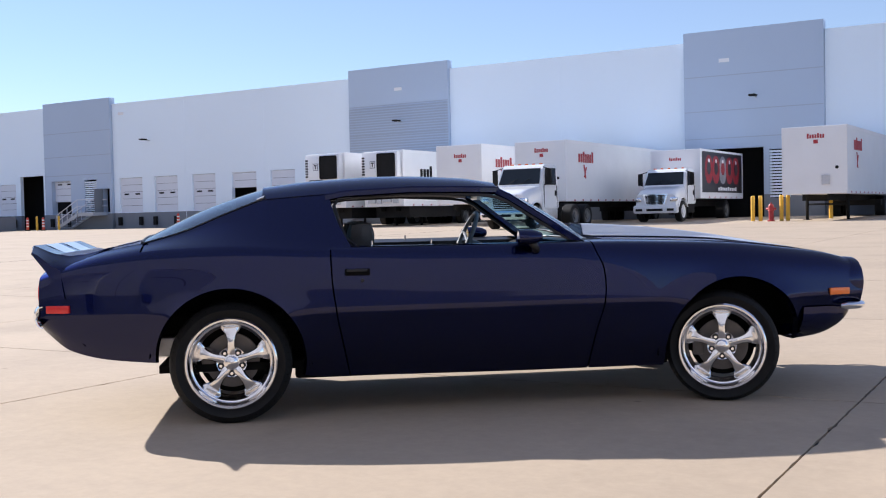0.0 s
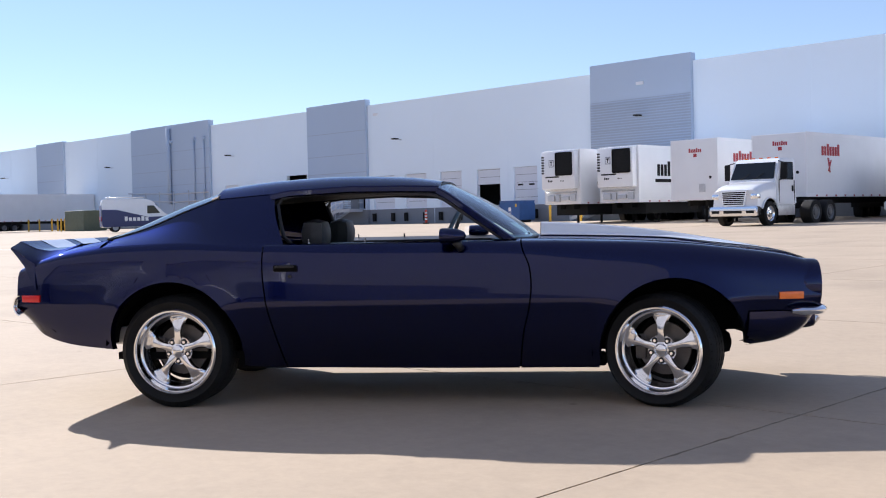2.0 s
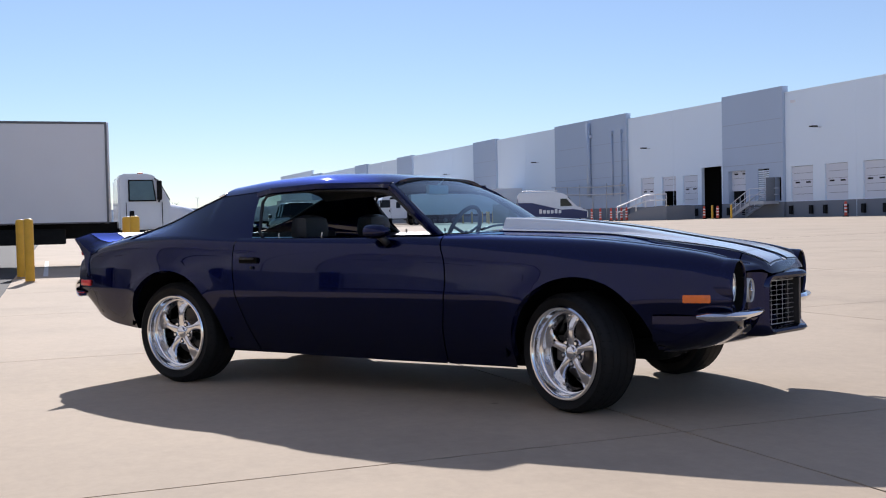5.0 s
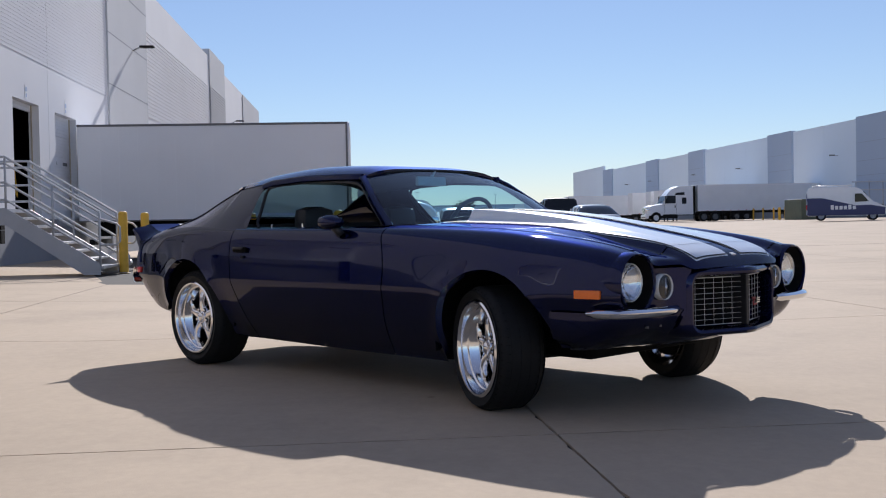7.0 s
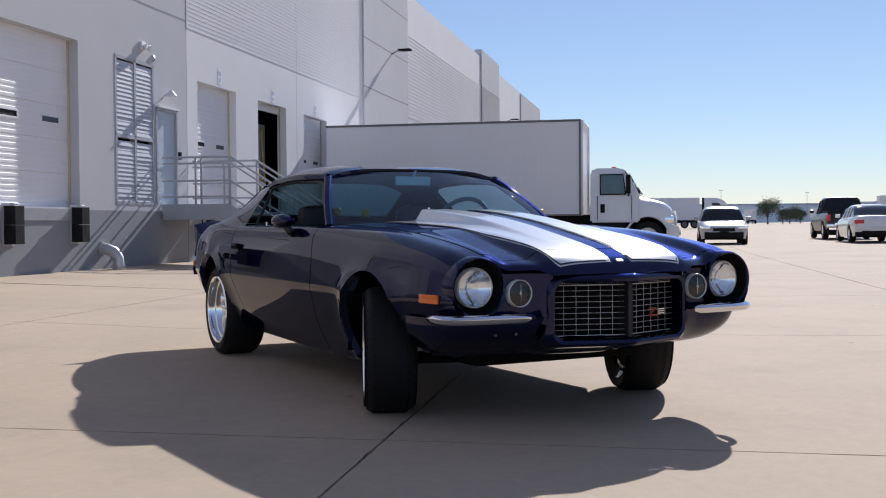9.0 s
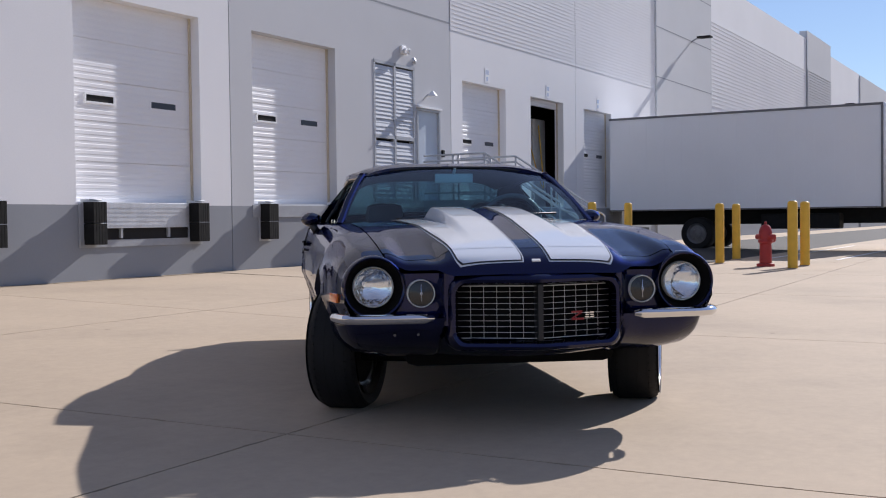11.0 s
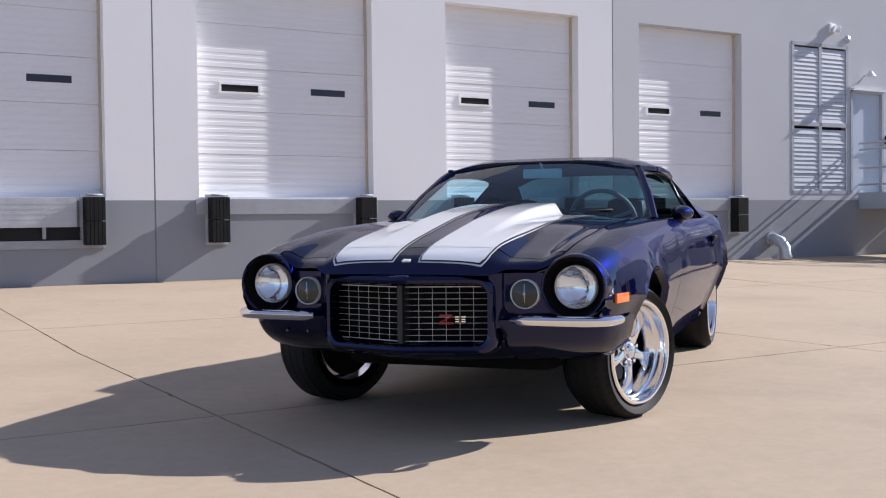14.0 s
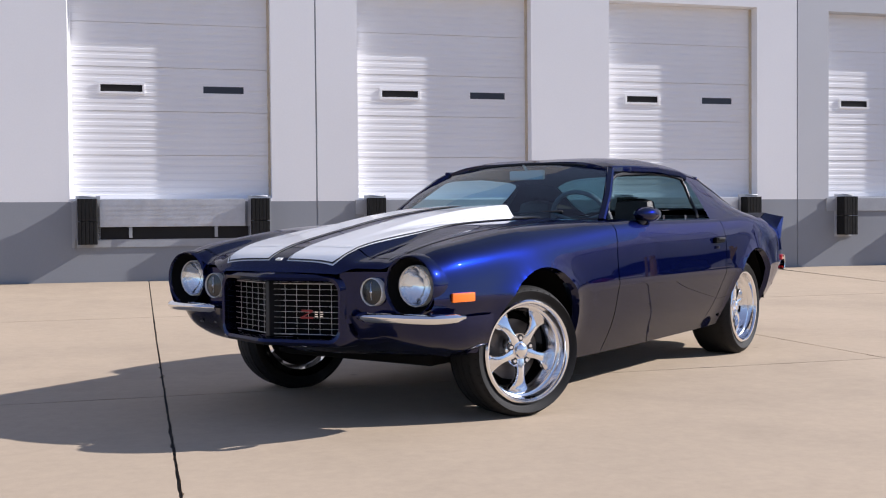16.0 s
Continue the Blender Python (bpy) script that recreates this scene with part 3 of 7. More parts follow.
    spin(bm, [(0.0001, -0.06), (0.043, -0.06)], 24, 'X')
    bmesh.ops.scale(bm, vec=(0.9, 1.3, 0.9), verts=bm.verts)
    bmesh.ops.translate(bm, vec=(0.20, MY, 0.93), verts=bm.verts)
    if sg > 0:
        bmesh.ops.rotate(bm, verts=bm.verts, cent=(0.145, MY, 0.93), matrix=Matrix.Rotation(radians(24), 3, 'Z'))
        bmesh.ops.translate(bm, vec=(-0.022, 0, 0), verts=bm.verts)
    part("mirror_glass", bm, M_CHROME, mir)
    bm = bmesh.new()
    pipe(bm, [(0.215, MY, 0.905), (0.235, MY - sg * 0.012, 0.885), (0.25, MY - sg * 0.03, 0.858)], 0.022, 10)
    part("mirror_stalk", bm, M_TRIM, mir)

# windscreen and rear window
WS_B = curve([0, 0.35, 0.6, 0.735], [0.66, 0.64, 0.585, 0.51])


def ws(v, t):
    yb, yt = 0.728 * t, 0.552 * t
    xb, zb = WS_B(abs(yb)), 0.905
    xt, zt = 0.105 - 0.03 * t * t, 1.238 - 0.040 * abs(t) ** 2.5
    return (xb + (xt - xb) * v + 0.012 * math.sin(math.pi * v), yb + (yt - yb) * v, zb + (zt - zb) * v + 0.02 * math.sin(math.pi * v))


bm = bmesh.new()
grid(bm, ws, lin(0, 1, 16), lin(-1, 1, 31))
wsc = part("windscreen", bm, M_GLASS, car, "tinted curved windscreen", smooth=True)
wsc.visible_shadow = False
bm = bmesh.new()
pipe(bm, [ws(0, t) for t in lin(-1, 1, 21)], 0.008, 6)
pipe(bm, [ws(1, t) for t in lin(-1, 1, 21)], 0.010, 6)
part("windscreen_trim", bm, M_TRIM, car, smooth=True)


def rg(v, t):
    a = sail_edge(v)
    y = t * (a[1] + 0.004)
    top = (-1.185, ROOFZ(-1.185) - 0.006)
    bot = (-1.84, 0.975)
    zc, xc = top[1] + (bot[1] - top[1]) * v + 0.026 * math.sin(math.pi * v), top[0] + (bot[0] - top[0]) * v
    k = abs(t) ** 2.6
    return (xc + (a[0] - xc) * k, y, zc + (a[2] - zc) * k + 0.002)


bm = bmesh.new()
grid(bm, rg, lin(0, 1, 16), lin(-1, 1, 31))
rgl = part("rear_window", bm, M_REARGLASS, car, "tinted sloping rear window", smooth=True)
bm = bmesh.new()
for sg in (-1, 1):
    pipe(bm, [Vector(rg(v, sg)) - Vector((0, 0, 0.005)) for v in lin(0, 1, 14)], 0.005, 6)
pipe(bm, [rg(1, t) for t in lin(-1, 1, 14)], 0.008, 6)
pipe(bm, [rg(0, t) for t in lin(-1, 1, 14)], 0.008, 6)
part("rear_window_trim", bm, M_TRIM, car, smooth=True)
# Only this corner of the moulding is chrome; it imitates a sun glint.
for sg in (-1, 1):
    bm = bmesh.new()
    pipe(bm, [Vector(rg(v, sg)) + Vector((0, 0, 0.004)) for v in lin(0, 0.06, 4)], 0.007, 8)
    part("trim_glint", bm, M_CHROME, car, "corner of the rear window moulding, made chrome for a sun glint", smooth=True)

# ---- inside ----
bm = bmesh.new()
box(bm, -1.75, -0.72, 0.26, 0.6, 0.72, 0.30)
part("cabin_floor", bm, M_UNDER, car)
bm = bmesh.new()
box(bm, -1.0, -0.62, 0.27, 1.0, 0.62, 0.40, bevel=0.03)
box(bm, -2.15, -0.55, 0.44, -1.0, 0.55, 0.55, bevel=0.03)
box(bm, 1.0, -0.40, 0.36, 2.0, 0.40, 0.5, bevel=0.03)
box(bm, -2.2, -0.60, 0.46, -1.75, 0.60, 0.86)
box(bm, 0.62, -0.42, 0.40, 2.0, 0.42, 0.68)
part("underbody", bm, M_UNDER, car)
bm = bmesh.new()
box(bm, 1.25, -0.50, 0.235, 1.72, 0.50, 0.36, bevel=0.05)
part("front_crossmember", bm, M_UNDER, car, "black front crossmember")
bm = bmesh.new()
grid(bm, lambda a, y: (0.46 - 0.16 * math.sin(a), y, 0.72 + 0.165 * math.cos(a)), lin(-0.6, math.pi * 0.8, 16), lin(-0.66, 0.66, 12))
part("dashboard", bm, M_SEAT, car, smooth=True)
bm = bmesh.new()
grid(bm, lambda x, y: (x, y, 0.93 - 0.02 * abs(y)), lin(-1.82, -1.18, 6), lin(-0.62, 0.62, 6))
grid(bm, lambda z, y: (-1.18 + 0.2 * (0.93 - z), y, z), lin(0.5, 0.93, 6), lin(-0.62, 0.62, 6))
part("rear_seat", bm, M_SEAT, car, smooth=True)
bm = bmesh.new()
grid(bm, lambda x, t: (x, t * (ROOFY(x) - 0.03), roof_pt(x, t)[2] - 0.04), lin(-1.18, 0.08, 14), lin(-0.97, 0.97, 14))
part("headliner", bm, M_SEAT, car)


def front_seat(y0):
    bm = bmesh.new()
    box(bm, -0.43, y0 - 0.25, 0.36, 0.12, y0 + 0.25, 0.52, bevel=0.05)
    back = bmesh.new()
    box(back, -0.56, y0 - 0.24, 0.45, -0.41, y0 + 0.24, 0.90, bevel=0.065)
    bmesh.ops.rotate(back, verts=back.verts, cent=(-0.43, y0, 0.45), matrix=Matrix.Rotation(radians(-14), 3, 'Y'))
    head = bmesh.new()
    box(head, -0.735, y0 - 0.13, 0.855, -0.585, y0 + 0.13, 1.035, bevel=0.07)
    seat = part("front_seat", bm, M_SEAT, car, "dark vinyl bucket seat with headrest", smooth=True)
    part("seat_back", back, M_SEATG, seat, smooth=True)
    part("headrest", head, M_SEAT, seat, smooth=True)


front_seat(-0.36)
front_seat(0.36)
# Black wheel drawn in grey vinyl: the light on it sits in the colour.
bm = bmesh.new()
pipe(bm, [(0.05 + 0.075 * math.sin(a), 0.36 + 0.19 * math.cos(a), 0.895 + 0.17 * math.sin(a)) for a in lin(0, math.tau * 31 / 32, 32)], 0.014, 8, closed=True)
for a in (0.3, math.pi - 0.3, -math.pi / 2):
    rod(bm, (0.07, 0.36, 0.885), (0.05 + 0.075 * math.sin(a), 0.36 + 0.19 * math.cos(a), 0.895 + 0.17 * math.sin(a)), 0.010, 8)
rod(bm, (0.06, 0.36, 0.885), (0.36, 0.36, 0.76), 0.03, 12)
part("steering_wheel", bm, M_SEATG, car, "black three-spoke steering wheel, greyed for light falling on it", smooth=True)
# Pale blue colour stands in for the sky reflected in the mirror.
bm = bmesh.new()
box(bm, 0.055, -0.12, 1.145, 0.085, 0.12, 1.205, bevel=0.012)
rod(bm, (0.075, 0, 1.2), (0.11, 0, 1.24), 0.01)
part("rear_view_mirror", bm, mat("mirror_sky_tone", (0.72, 0.82, 0.85), 0.2, vary=0.05), car, "rear-view mirror", smooth=True)

# ---- front end ----
HLY, HLZ, HLX = 0.687, 0.634, 2.09
for sg in (-1, 1):
    # bucket and rolled rim of the lamp pod
    bm = bmesh.new()
    spin(bm, [(0.137, -0.12), (0.136, -0.03), (0.133, 0.016), (0.128, 0.026), (0.122, 0.022), (0.119, 0.008)], 48, 'X')
    bmesh.ops.translate(bm, vec=(HLX + 0.016, sg * HLY, HLZ), verts=bm.verts)
    pod = part("headlamp_pod", bm, M_BLUE, car, "blue rounded headlamp surround", smooth=True)
    bm = bmesh.new()
    spin(bm, [(0.120, 0.022), (0.112, 0.0), (0.100, -0.03), (0.082, -0.036), (0.082, -0.06), (0.0001, -0.065)], 48, 'X')
    bmesh.ops.translate(bm, vec=(HLX + 0.008, sg * HLY, HLZ), verts=bm.verts)
    part("lamp_bucket", bm, M_UNDER, pod, "black headlamp bucket", smooth=True)
    bm = bmesh.new()
    spin(bm, [(0.088, -0.03), (0.087, -0.004), (0.0845, 0.0005), (0.0815, -0.004), (0.081, -0.03)], 48, 'X')
    bmesh.ops.translate(bm, vec=(HLX, sg * HLY, HLZ), verts=bm.verts)
    part("headlamp_ring", bm, M_RING, pod, "chrome headlamp ring", smooth=True)
    bm = bmesh.new()
    spin(bm, [(0.0001, -0.044), (0.012, -0.0435), (0.025, -0.040), (0.04, -0.033), (0.055, -0.024), (0.07, -0.012), (0.080, -0.003)], 40, 'X')
    bmesh.ops.translate(bm, vec=(HLX, sg * HLY, HLZ), verts=bm.verts)
    part("reflector", bm, M_REFL, pod, smooth=True)
    bm = bmesh.new()
    spin(bm, [(0.0001, 0.018), (0.028, 0.015), (0.055, 0.007), (0.078, -0.003)], 40, 'X')
    bmesh.ops.translate(bm, vec=(HLX, sg * HLY, HLZ), verts=bm.verts)
    part("headlamp_lens", bm, M_LENS, pod, "clear glass headlamp lens", smooth=True).visible_shadow = False
    # parking lamp
    PX, PY, PZ = 2.13, 0.488, 0.606
    bm = bmesh.new()
    spin(bm, [(0.060, -0.05), (0.060, 0.002), (0.0575, 0.006), (0.055, 0.002), (0.054, -0.03)], 36, 'X')
    bmesh.ops.translate(bm, vec=(PX, sg * PY, PZ), verts=bm.verts)
    pk = part("parking_lamp", bm, M_RING, car, "round parking lamp with smoked lens", smooth=True)
    bm = bmesh.new()
    spin(bm, [(0.0001, 0.006), (0.04, 0.002), (0.056, -0.003)], 30, 'X')
    bmesh.ops.translate(bm, vec=(PX, sg * PY, PZ), verts=bm.verts)
    part("lamp_bowl", bm, M_SMOKE, pk, smooth=True)
    bm = bmesh.new()
    rod(bm, (PX + 0.005, sg * PY, PZ - 0.036), (PX + 0.005, sg * PY, PZ + 0.04), 0.0022, 6)
    spin(bm, [(0.0001, 0.014), (0.006, 0.011), (0.008, 0.0)], 14, 'X', c0=(PX, sg * PY, PZ))
    part("lens_cross", bm, M_CHROME, pk)
    # fascia between pod and grille
    bm = bmesh.new()
    FX = curve([0.35, 0.385, 0.42, 0.46, 0.54, 0.60, 0.70], [2.185, 2.165, 2.122, 2.106, 2.102, 2.085, 2.05])

    def fas(y, z):
        return (FX(y), sg * y, z)
    grid(bm, fas, lin(0.355, 0.64, 40), lin(0.47, 0.69, 20), keep=lambda c: math.hypot(abs(c.y) - 0.686, c.z - 0.628) > 0.124)
    part("front_fascia", bm, M_BLUE, car, smooth=True)
    # split bumper blade, wrapped round the corner
    bm = bmesh.new()
    path = [(2.165, 0.44), (2.172, 0.51), (2.165, 0.62), (2.15, 0.73), (2.115, 0.805), (2.05, 0.84), (1.97, 0.853)]
    prof = [(0.0, 0.020), (0.016, 0.015), (0.024, 0.004), (0.022, -0.008), (0.010, -0.020), (-0.006, -0.022)]
    rows = []
    for i in range(31):
        px, py = rom(path, i / 30)
        qx, qy = rom(path, min(i / 30 + 0.01, 1))
        rx, ry = rom(path, max(i / 30 - 0.01, 0))
        d = Vector((qx - rx, qy - ry)).normalized()
        nrm = Vector((d.y, -d.x))
        e = 1 - 0.5 * max(0, abs(i - 15) - 12) / 3
        rows.append([bm.verts.new((px + nrm.x * o * e, sg * (py + nrm.y * o * e), 0.503 + zz * e)) for o, zz in prof])
    for i in range(30):
        for j in range(len(prof) - 1):
            bm.faces.new((rows[i][j], rows[i + 1][j], rows[i + 1][j + 1], rows[i][j + 1]))
    thicken(bm, 0.004)
    part("front_bumper", bm, M_CHROME, car, "chrome split front bumper", smooth=True)
# lower valance, rolled under from side to side
bm = bmesh.new()
VX = curve([0, 0.2, 0.40, 0.5, 0.62, 0.72, 0.775, 0.815], [2.29, 2.25, 2.165, 2.14, 2.13, 2.105, 2.05, 1.94])


def val(y, v):
    x, z = rom(((2.12, 0.502), (2.100, 0.448), (2.045, 0.390), (1.94, 0.340), (1.78, 0.312)), v)
    return (x + VX(abs(y)) - 2.12 - (0.06 * v if abs(y) < 0.4 else 0), y * (0.735 + 0.008 * v) / 0.735, z - 0.02 * v * (1 - (y / 0.735) ** 2))


grid(bm, val, lin(-0.50, 0.50, 56), lin(0, 1, 20), keep=lambda c: abs(c.y) > 0.385 or c.z < 0.415)
valance = part("front_valance", bm, M_BLUE, car, smooth=True)
CORNER = ((2.14, 0.50), (2.13, 0.62), (2.105, 0.715), (2.055, 0.785), (1.96, 0.826), (1.86, 0.846), (1.755, 0.858))


def val_corner(u, v):
    """The valance's end, swept round the corner to the wheel opening."""
    px, py = rom(CORNER, u)
    inset, z = rom(((0, 0.502), (0.02, 0.448), (0.075, 0.390), (0.18, 0.340), (0.34, 0.312)), v)
    back = inset * (1 - 0.92 * ease((u - 0.35) / 0.65))
    tuck = inset * 0.30 * ease((u - 0.1) / 0.5) - 0.005 * v
    return (px - back, py - tuck, z - 0.011 * v * (1 - ease(u * 2)) + 0.03 * v * ease((u - 0.5) * 2))


for sg in (-1, 1):
    bm = bmesh.new()
    grid(bm, lambda u, v: tuple(a * b for a, b in zip(val_corner(u, v), (1, sg, 1))), lin(0, 1, 40), lin(0, 1, 20), keep=lambda c: math.hypot(c.x - FW[0], c.z - FW[1]) > ARCH_F + 0.004)
    part("valance_end", bm, M_BLUE, valance, smooth=True)

# grille opening: V-shaped surround, mesh and centre bar
GHW, GZ0, GZ1 = 0.342, 0.405, 0.643


def grille_loop(hw, z0, z1, dx, r=0.05, n=10):
    pts = []
    for cx, cz, a0 in ((hw - r, z1 - r, 0), (-(hw - r), z1 - r, 90), (-(hw - r), z0 + r, 180), (hw - r, z0 + r, 270)):
        for k in range(n):
            a = radians(a0 + 90 * k / (n - 1))
            pts.append((cx + r * math.cos(a), cz + r * math.sin(a)))
    out = []
    for i, (y, z) in enumerate(pts):
        y2, z2 = pts[(i + 1) % len(pts)]
        m = max(1, int(math.hypot(y2 - y, z2 - z) / 0.03))
        for k in range(m):
            yy, zz = y + (y2 - y) * k / m, z + (z2 - z) * k / m
            out.append((2.302 - 0.30 * abs(yy) + dx, yy, zz))
    return out


bm = bmesh.new()
base = grille_loop(GHW, GZ0, GZ1, 0.0)
loops = []
for grow, dx in ((0.046, -0.13), (0.044, -0.05), (0.036, -0.012), (0.022, 0.0), (0.009, -0.006), (0.002, -0.03), (-0.004, -0.11)):
    row = []
    for x, y, z in base:
        yy = y * (GHW + grow) / GHW
        zz = 0.524 + (z - 0.524) * (0.12 + grow) / 0.12
        row.append(bm.verts.new((2.302 - 0.30 * abs(yy) + dx, yy, zz)))
    loops.append(row)
for a, b in zip(loops, loops[1:]):
    for i in range(len(a)):
        bm.faces.new((a[i], a[(i + 1) % len(a)], b[(i + 1) % len(a)], b[i]))
surround = part("grille_surround", bm, M_BLUE, car, "blue V-shaped grille surround", smooth=True)
bm = bmesh.new()
grid(bm, lambda y, z: (2.10 - 0.25 * abs(y), y, z), lin(-GHW, GHW, 9), lin(GZ0, GZ1, 3))
part("grille_back", bm, M_UNDER, surround)


def gx(y):
    return 2.236 - 0.30 * abs(y)


for k in range(1, 9):
    z = GZ0 + 0.008 + (GZ1 - GZ0 - 0.016) * k / 9
    for sg in (-1, 1):
        bm = bmesh.new()
        rod(bm, (gx(0.012), sg * 0.012, z), (gx(0.333), sg * 0.333, z), 0.0009, 6)
        part("grille_bar", bm, M_GRILLE, surround)
for k in range(1, 6):
    for sg in (-1, 1):
        y = sg * (0.012 + 0.321 * k / 6)
        bm = bmesh.new()
        rod(bm, (gx(y), y, GZ0 + 0.01), (gx(y), y, GZ1 - 0.01), 0.0009, 6)
        part("grille_bar", bm, M_GRILLE, surround)
for z in (GZ0 + 0.008, GZ1 - 0.008):
    for sg in (-1, 1):
        bm = bmesh.new()
        rod(bm, (gx(0), 0, z), (gx(0.333), sg * 0.333, z), 0.0022, 6)
        part("grille_rail", bm, M_GRILLE, surround)
bm = bmesh.new()
box(bm, 2.19, -0.012, GZ0, 2.262, 0.012, GZ1, bevel=0.004)
part("grille_centre_bar", bm, M_TRIM, surround)
# badge: plain slanted red and silver bars
bad = bmesh.new()
for pts in (((0.150, 0.522), (0.200, 0.522), (0.200, 0.514), (0.150, 0.514)), ((0.192, 0.514), (0.200, 0.514), (0.160, 0.492), (0.150, 0.492)),
            ((0.148, 0.492), (0.204, 0.492), (0.204, 0.484), (0.148, 0.484))):
    vs = [bad.verts.new((gx(y) + 0.012, y, z)) for y, z in pts]
    bad.faces.new(vs)
thicken(bad, 0.006)
part("badge", bad, mat("badge_red", (0.35, 0.03, 0.03), 0.4), surround, "red and silver grille badge of plain bars")
bad = bmesh.new()
for y0 in (0.212, 0.236):
    for z0, z1 in ((0.492, 0.497), (0.502, 0.506), (0.511, 0.516)):
        box(bad, gx(y0) + 0.006, y0, z0, gx(y0) + 0.014, y0 + 0.018, z1)
part("badge_bars", bad, M_CHROME, surround)
for y in (-0.60, -0.50):
    bm = bmesh.new()
    rod(bm, (2.09, y, 0.43), (2.115, y, 0.43), 0.006, 6)
    part("valance_bolt", bm, M_DISC, car)
# chassis bits seen below
bm = bmesh.new()
pipe(bm, [(1.37, -0.7, 0.26), (1.30, 0, 0.22), (1.37, 0.7, 0.26)], 0.03, 8)
box(bm, 0.9, -0.30, 0.24, 1.6, 0.30, 0.36, bevel=0.03)
rod(bm, (-1.372, -0.7, 0.33), (-1.372, 0.7, 0.33), 0.045, 10)
for y in (-0.28, 0.28):
    pipe(bm, [(0.9, y, 0.25), (-0.2, y, 0.235), (-0.9, y, 0.25)], 0.03, 8)
part("chassis", bm, M_UNDER, car)
bm = bmesh.new()
box(bm, -1.86, -0.62, 0.335, -1.60, -0.44, 0.435, bevel=0.012)
part("exhaust_bracket", bm, M_GALV, car)


# ---- wheels ----
def wheel(name, m, w, tr):
    """Five-spoke polished wheel; local -y is the outer face."""
    h = w / 2
    bm = bmesh.new()
    R = 0.234
    spin(bm, [(R - 0.006, -h + 0.03), (R + 0.012, -h + 0.012), (R + 0.045, -h), (tr - 0.035, -h + 0.004), (tr - 0.012, -h + 0.02), (tr, -h + 0.045), (tr, 0),
              (tr, h - 0.045), (tr - 0.012, h - 0.02), (tr - 0.035, h - 0.004), (R + 0.045, h), (R + 0.012, h - 0.012), (R - 0.006, h - 0.03)], 64, 'Y')
    tyre = part(name, bm, M_TYRE, car, "low-profile black tyre on polished five-spoke alloy", smooth=True, m=m)
    bm = bmesh.new()
    for o in (-0.07, -0.02, 0.03, 0.08):
        spin(bm, [(tr + 0.001, o * w / 0.25 - 0.004), (tr - 0.006, o * w / 0.25), (tr + 0.001, o * w / 0.25 + 0.004)], 48, 'Y')
    for k in range(48):
        a = k * math.tau / 48
        c, s = math.cos(a), math.sin(a)
        for sd in (-1, 1):
            va = [Vector((tr * c + 0.001 * c, sd * (h - 0.05), tr * s + 0.001 * s)), Vector(((tr - 0.02) * math.cos(a + 0.03), sd * (h - 0.012), (tr - 0.02) * math.sin(a + 0.03)))]
            rod(bm, va[0], va[1], 0.0022, 4)
    part("tread", bm, M_UNDER, tyre)
    bm = bmesh.new()
    spin(bm, [(R + 0.004, -h + 0.024), (R + 0.006, -h + 0.008), (R - 0.002, -h + 0.001), (R - 0.010, -h + 0.002), (R - 0.015, -h + 0.008), (R - 0.018, -h + 0.020), (R - 0.021, -h + 0.048),
              (R - 0.026, -h + 0.054), (R - 0.033, -h + 0.056), (R - 0.037, -h + 0.062), (R - 0.042, -h + 0.090), (R - 0.050, -h + 0.098), (R - 0.052, -h + 0.112), (R - 0.038, -h + 0.122), (R - 0.036, h - 0.03), (R, h - 0.01)], 72, 'Y')
    rim = part("rim", bm, M_ALLOY, tyre, "polished deep-dish alloy rim", smooth=True)
    for k in range(5):
        a0 = math.pi / 2 + k * math.tau / 5
        bm = bmesh.new()
        secs = []
        for i in range(13):
            q = i / 12
            r = 0.040 + (R - 0.036 - 0.040) * q
            hw = 0.030 - 0.011 * math.sin(math.pi * min(q * 1.15, 1)) + 0.034 * q ** 3.4
            yo = -h + 0.068 - 0.010 * math.sin(math.pi * q) + 0.016 * q ** 2
            secs.append([bm.verts.new(((r * math.cos(a0) - s_ * math.sin(a0)), yy, (r * math.sin(a0) + s_ * math.cos(a0)))) for s_, yy in
                         ((-hw, yo + 0.034), (-hw, yo + 0.012), (-hw * 0.78, yo + 0.003), (-hw * 0.4, yo), (0, yo - 0.001), (hw * 0.4, yo), (hw * 0.78, yo + 0.003), (hw, yo + 0.012), (hw, yo + 0.034))])
        for i in range(12):
            for j in range(9):
                bm.faces.new((secs[i][j], secs[i][(j + 1) % 9], secs[i + 1][(j + 1) % 9], secs[i + 1][j]))
        bm.faces.new(secs[0])
        bm.faces.new(secs[-1])
        part("spoke", bm, M_ALLOY, tyre, smooth=True)
        an = a0 + math.tau / 10
        # Black disc on the hub stands in for the shade inside a lug hole.
        bm = bmesh.new()
        spin(bm, [(0.0001, -h + 0.069), (0.0165, -h + 0.069), (0.0185, -h + 0.0735)], 16, 'Y', c0=(0.058 * math.cos(an), 0, 0.058 * math.sin(an)))
        part("lug_hole_shade", bm, M_TRIM, tyre, smooth=True)
        bm = bmesh.new()
        rod(bm, (0.058 * math.cos(an), -h + 0.064, 0.058 * math.sin(an)), (0.058 * math.cos(an), -h + 0.095, 0.058 * math.sin(an)), 0.0085, 6)
        part("lug_nut", bm, M_CHROME, tyre)
    bm = bmesh.new()
    spin(bm, [(0.0001, -h + 0.047), (0.022, -h + 0.049), (0.031, -h + 0.055), (0.034, -h + 0.068), (0.040, -h + 0.0705), (0.072, -h + 0.0725), (0.079, -h + 0.08), (0.080, -h + 0.13)], 40, 'Y')
    part("hub_cap", bm, M_ALLOY, tyre, smooth=True)
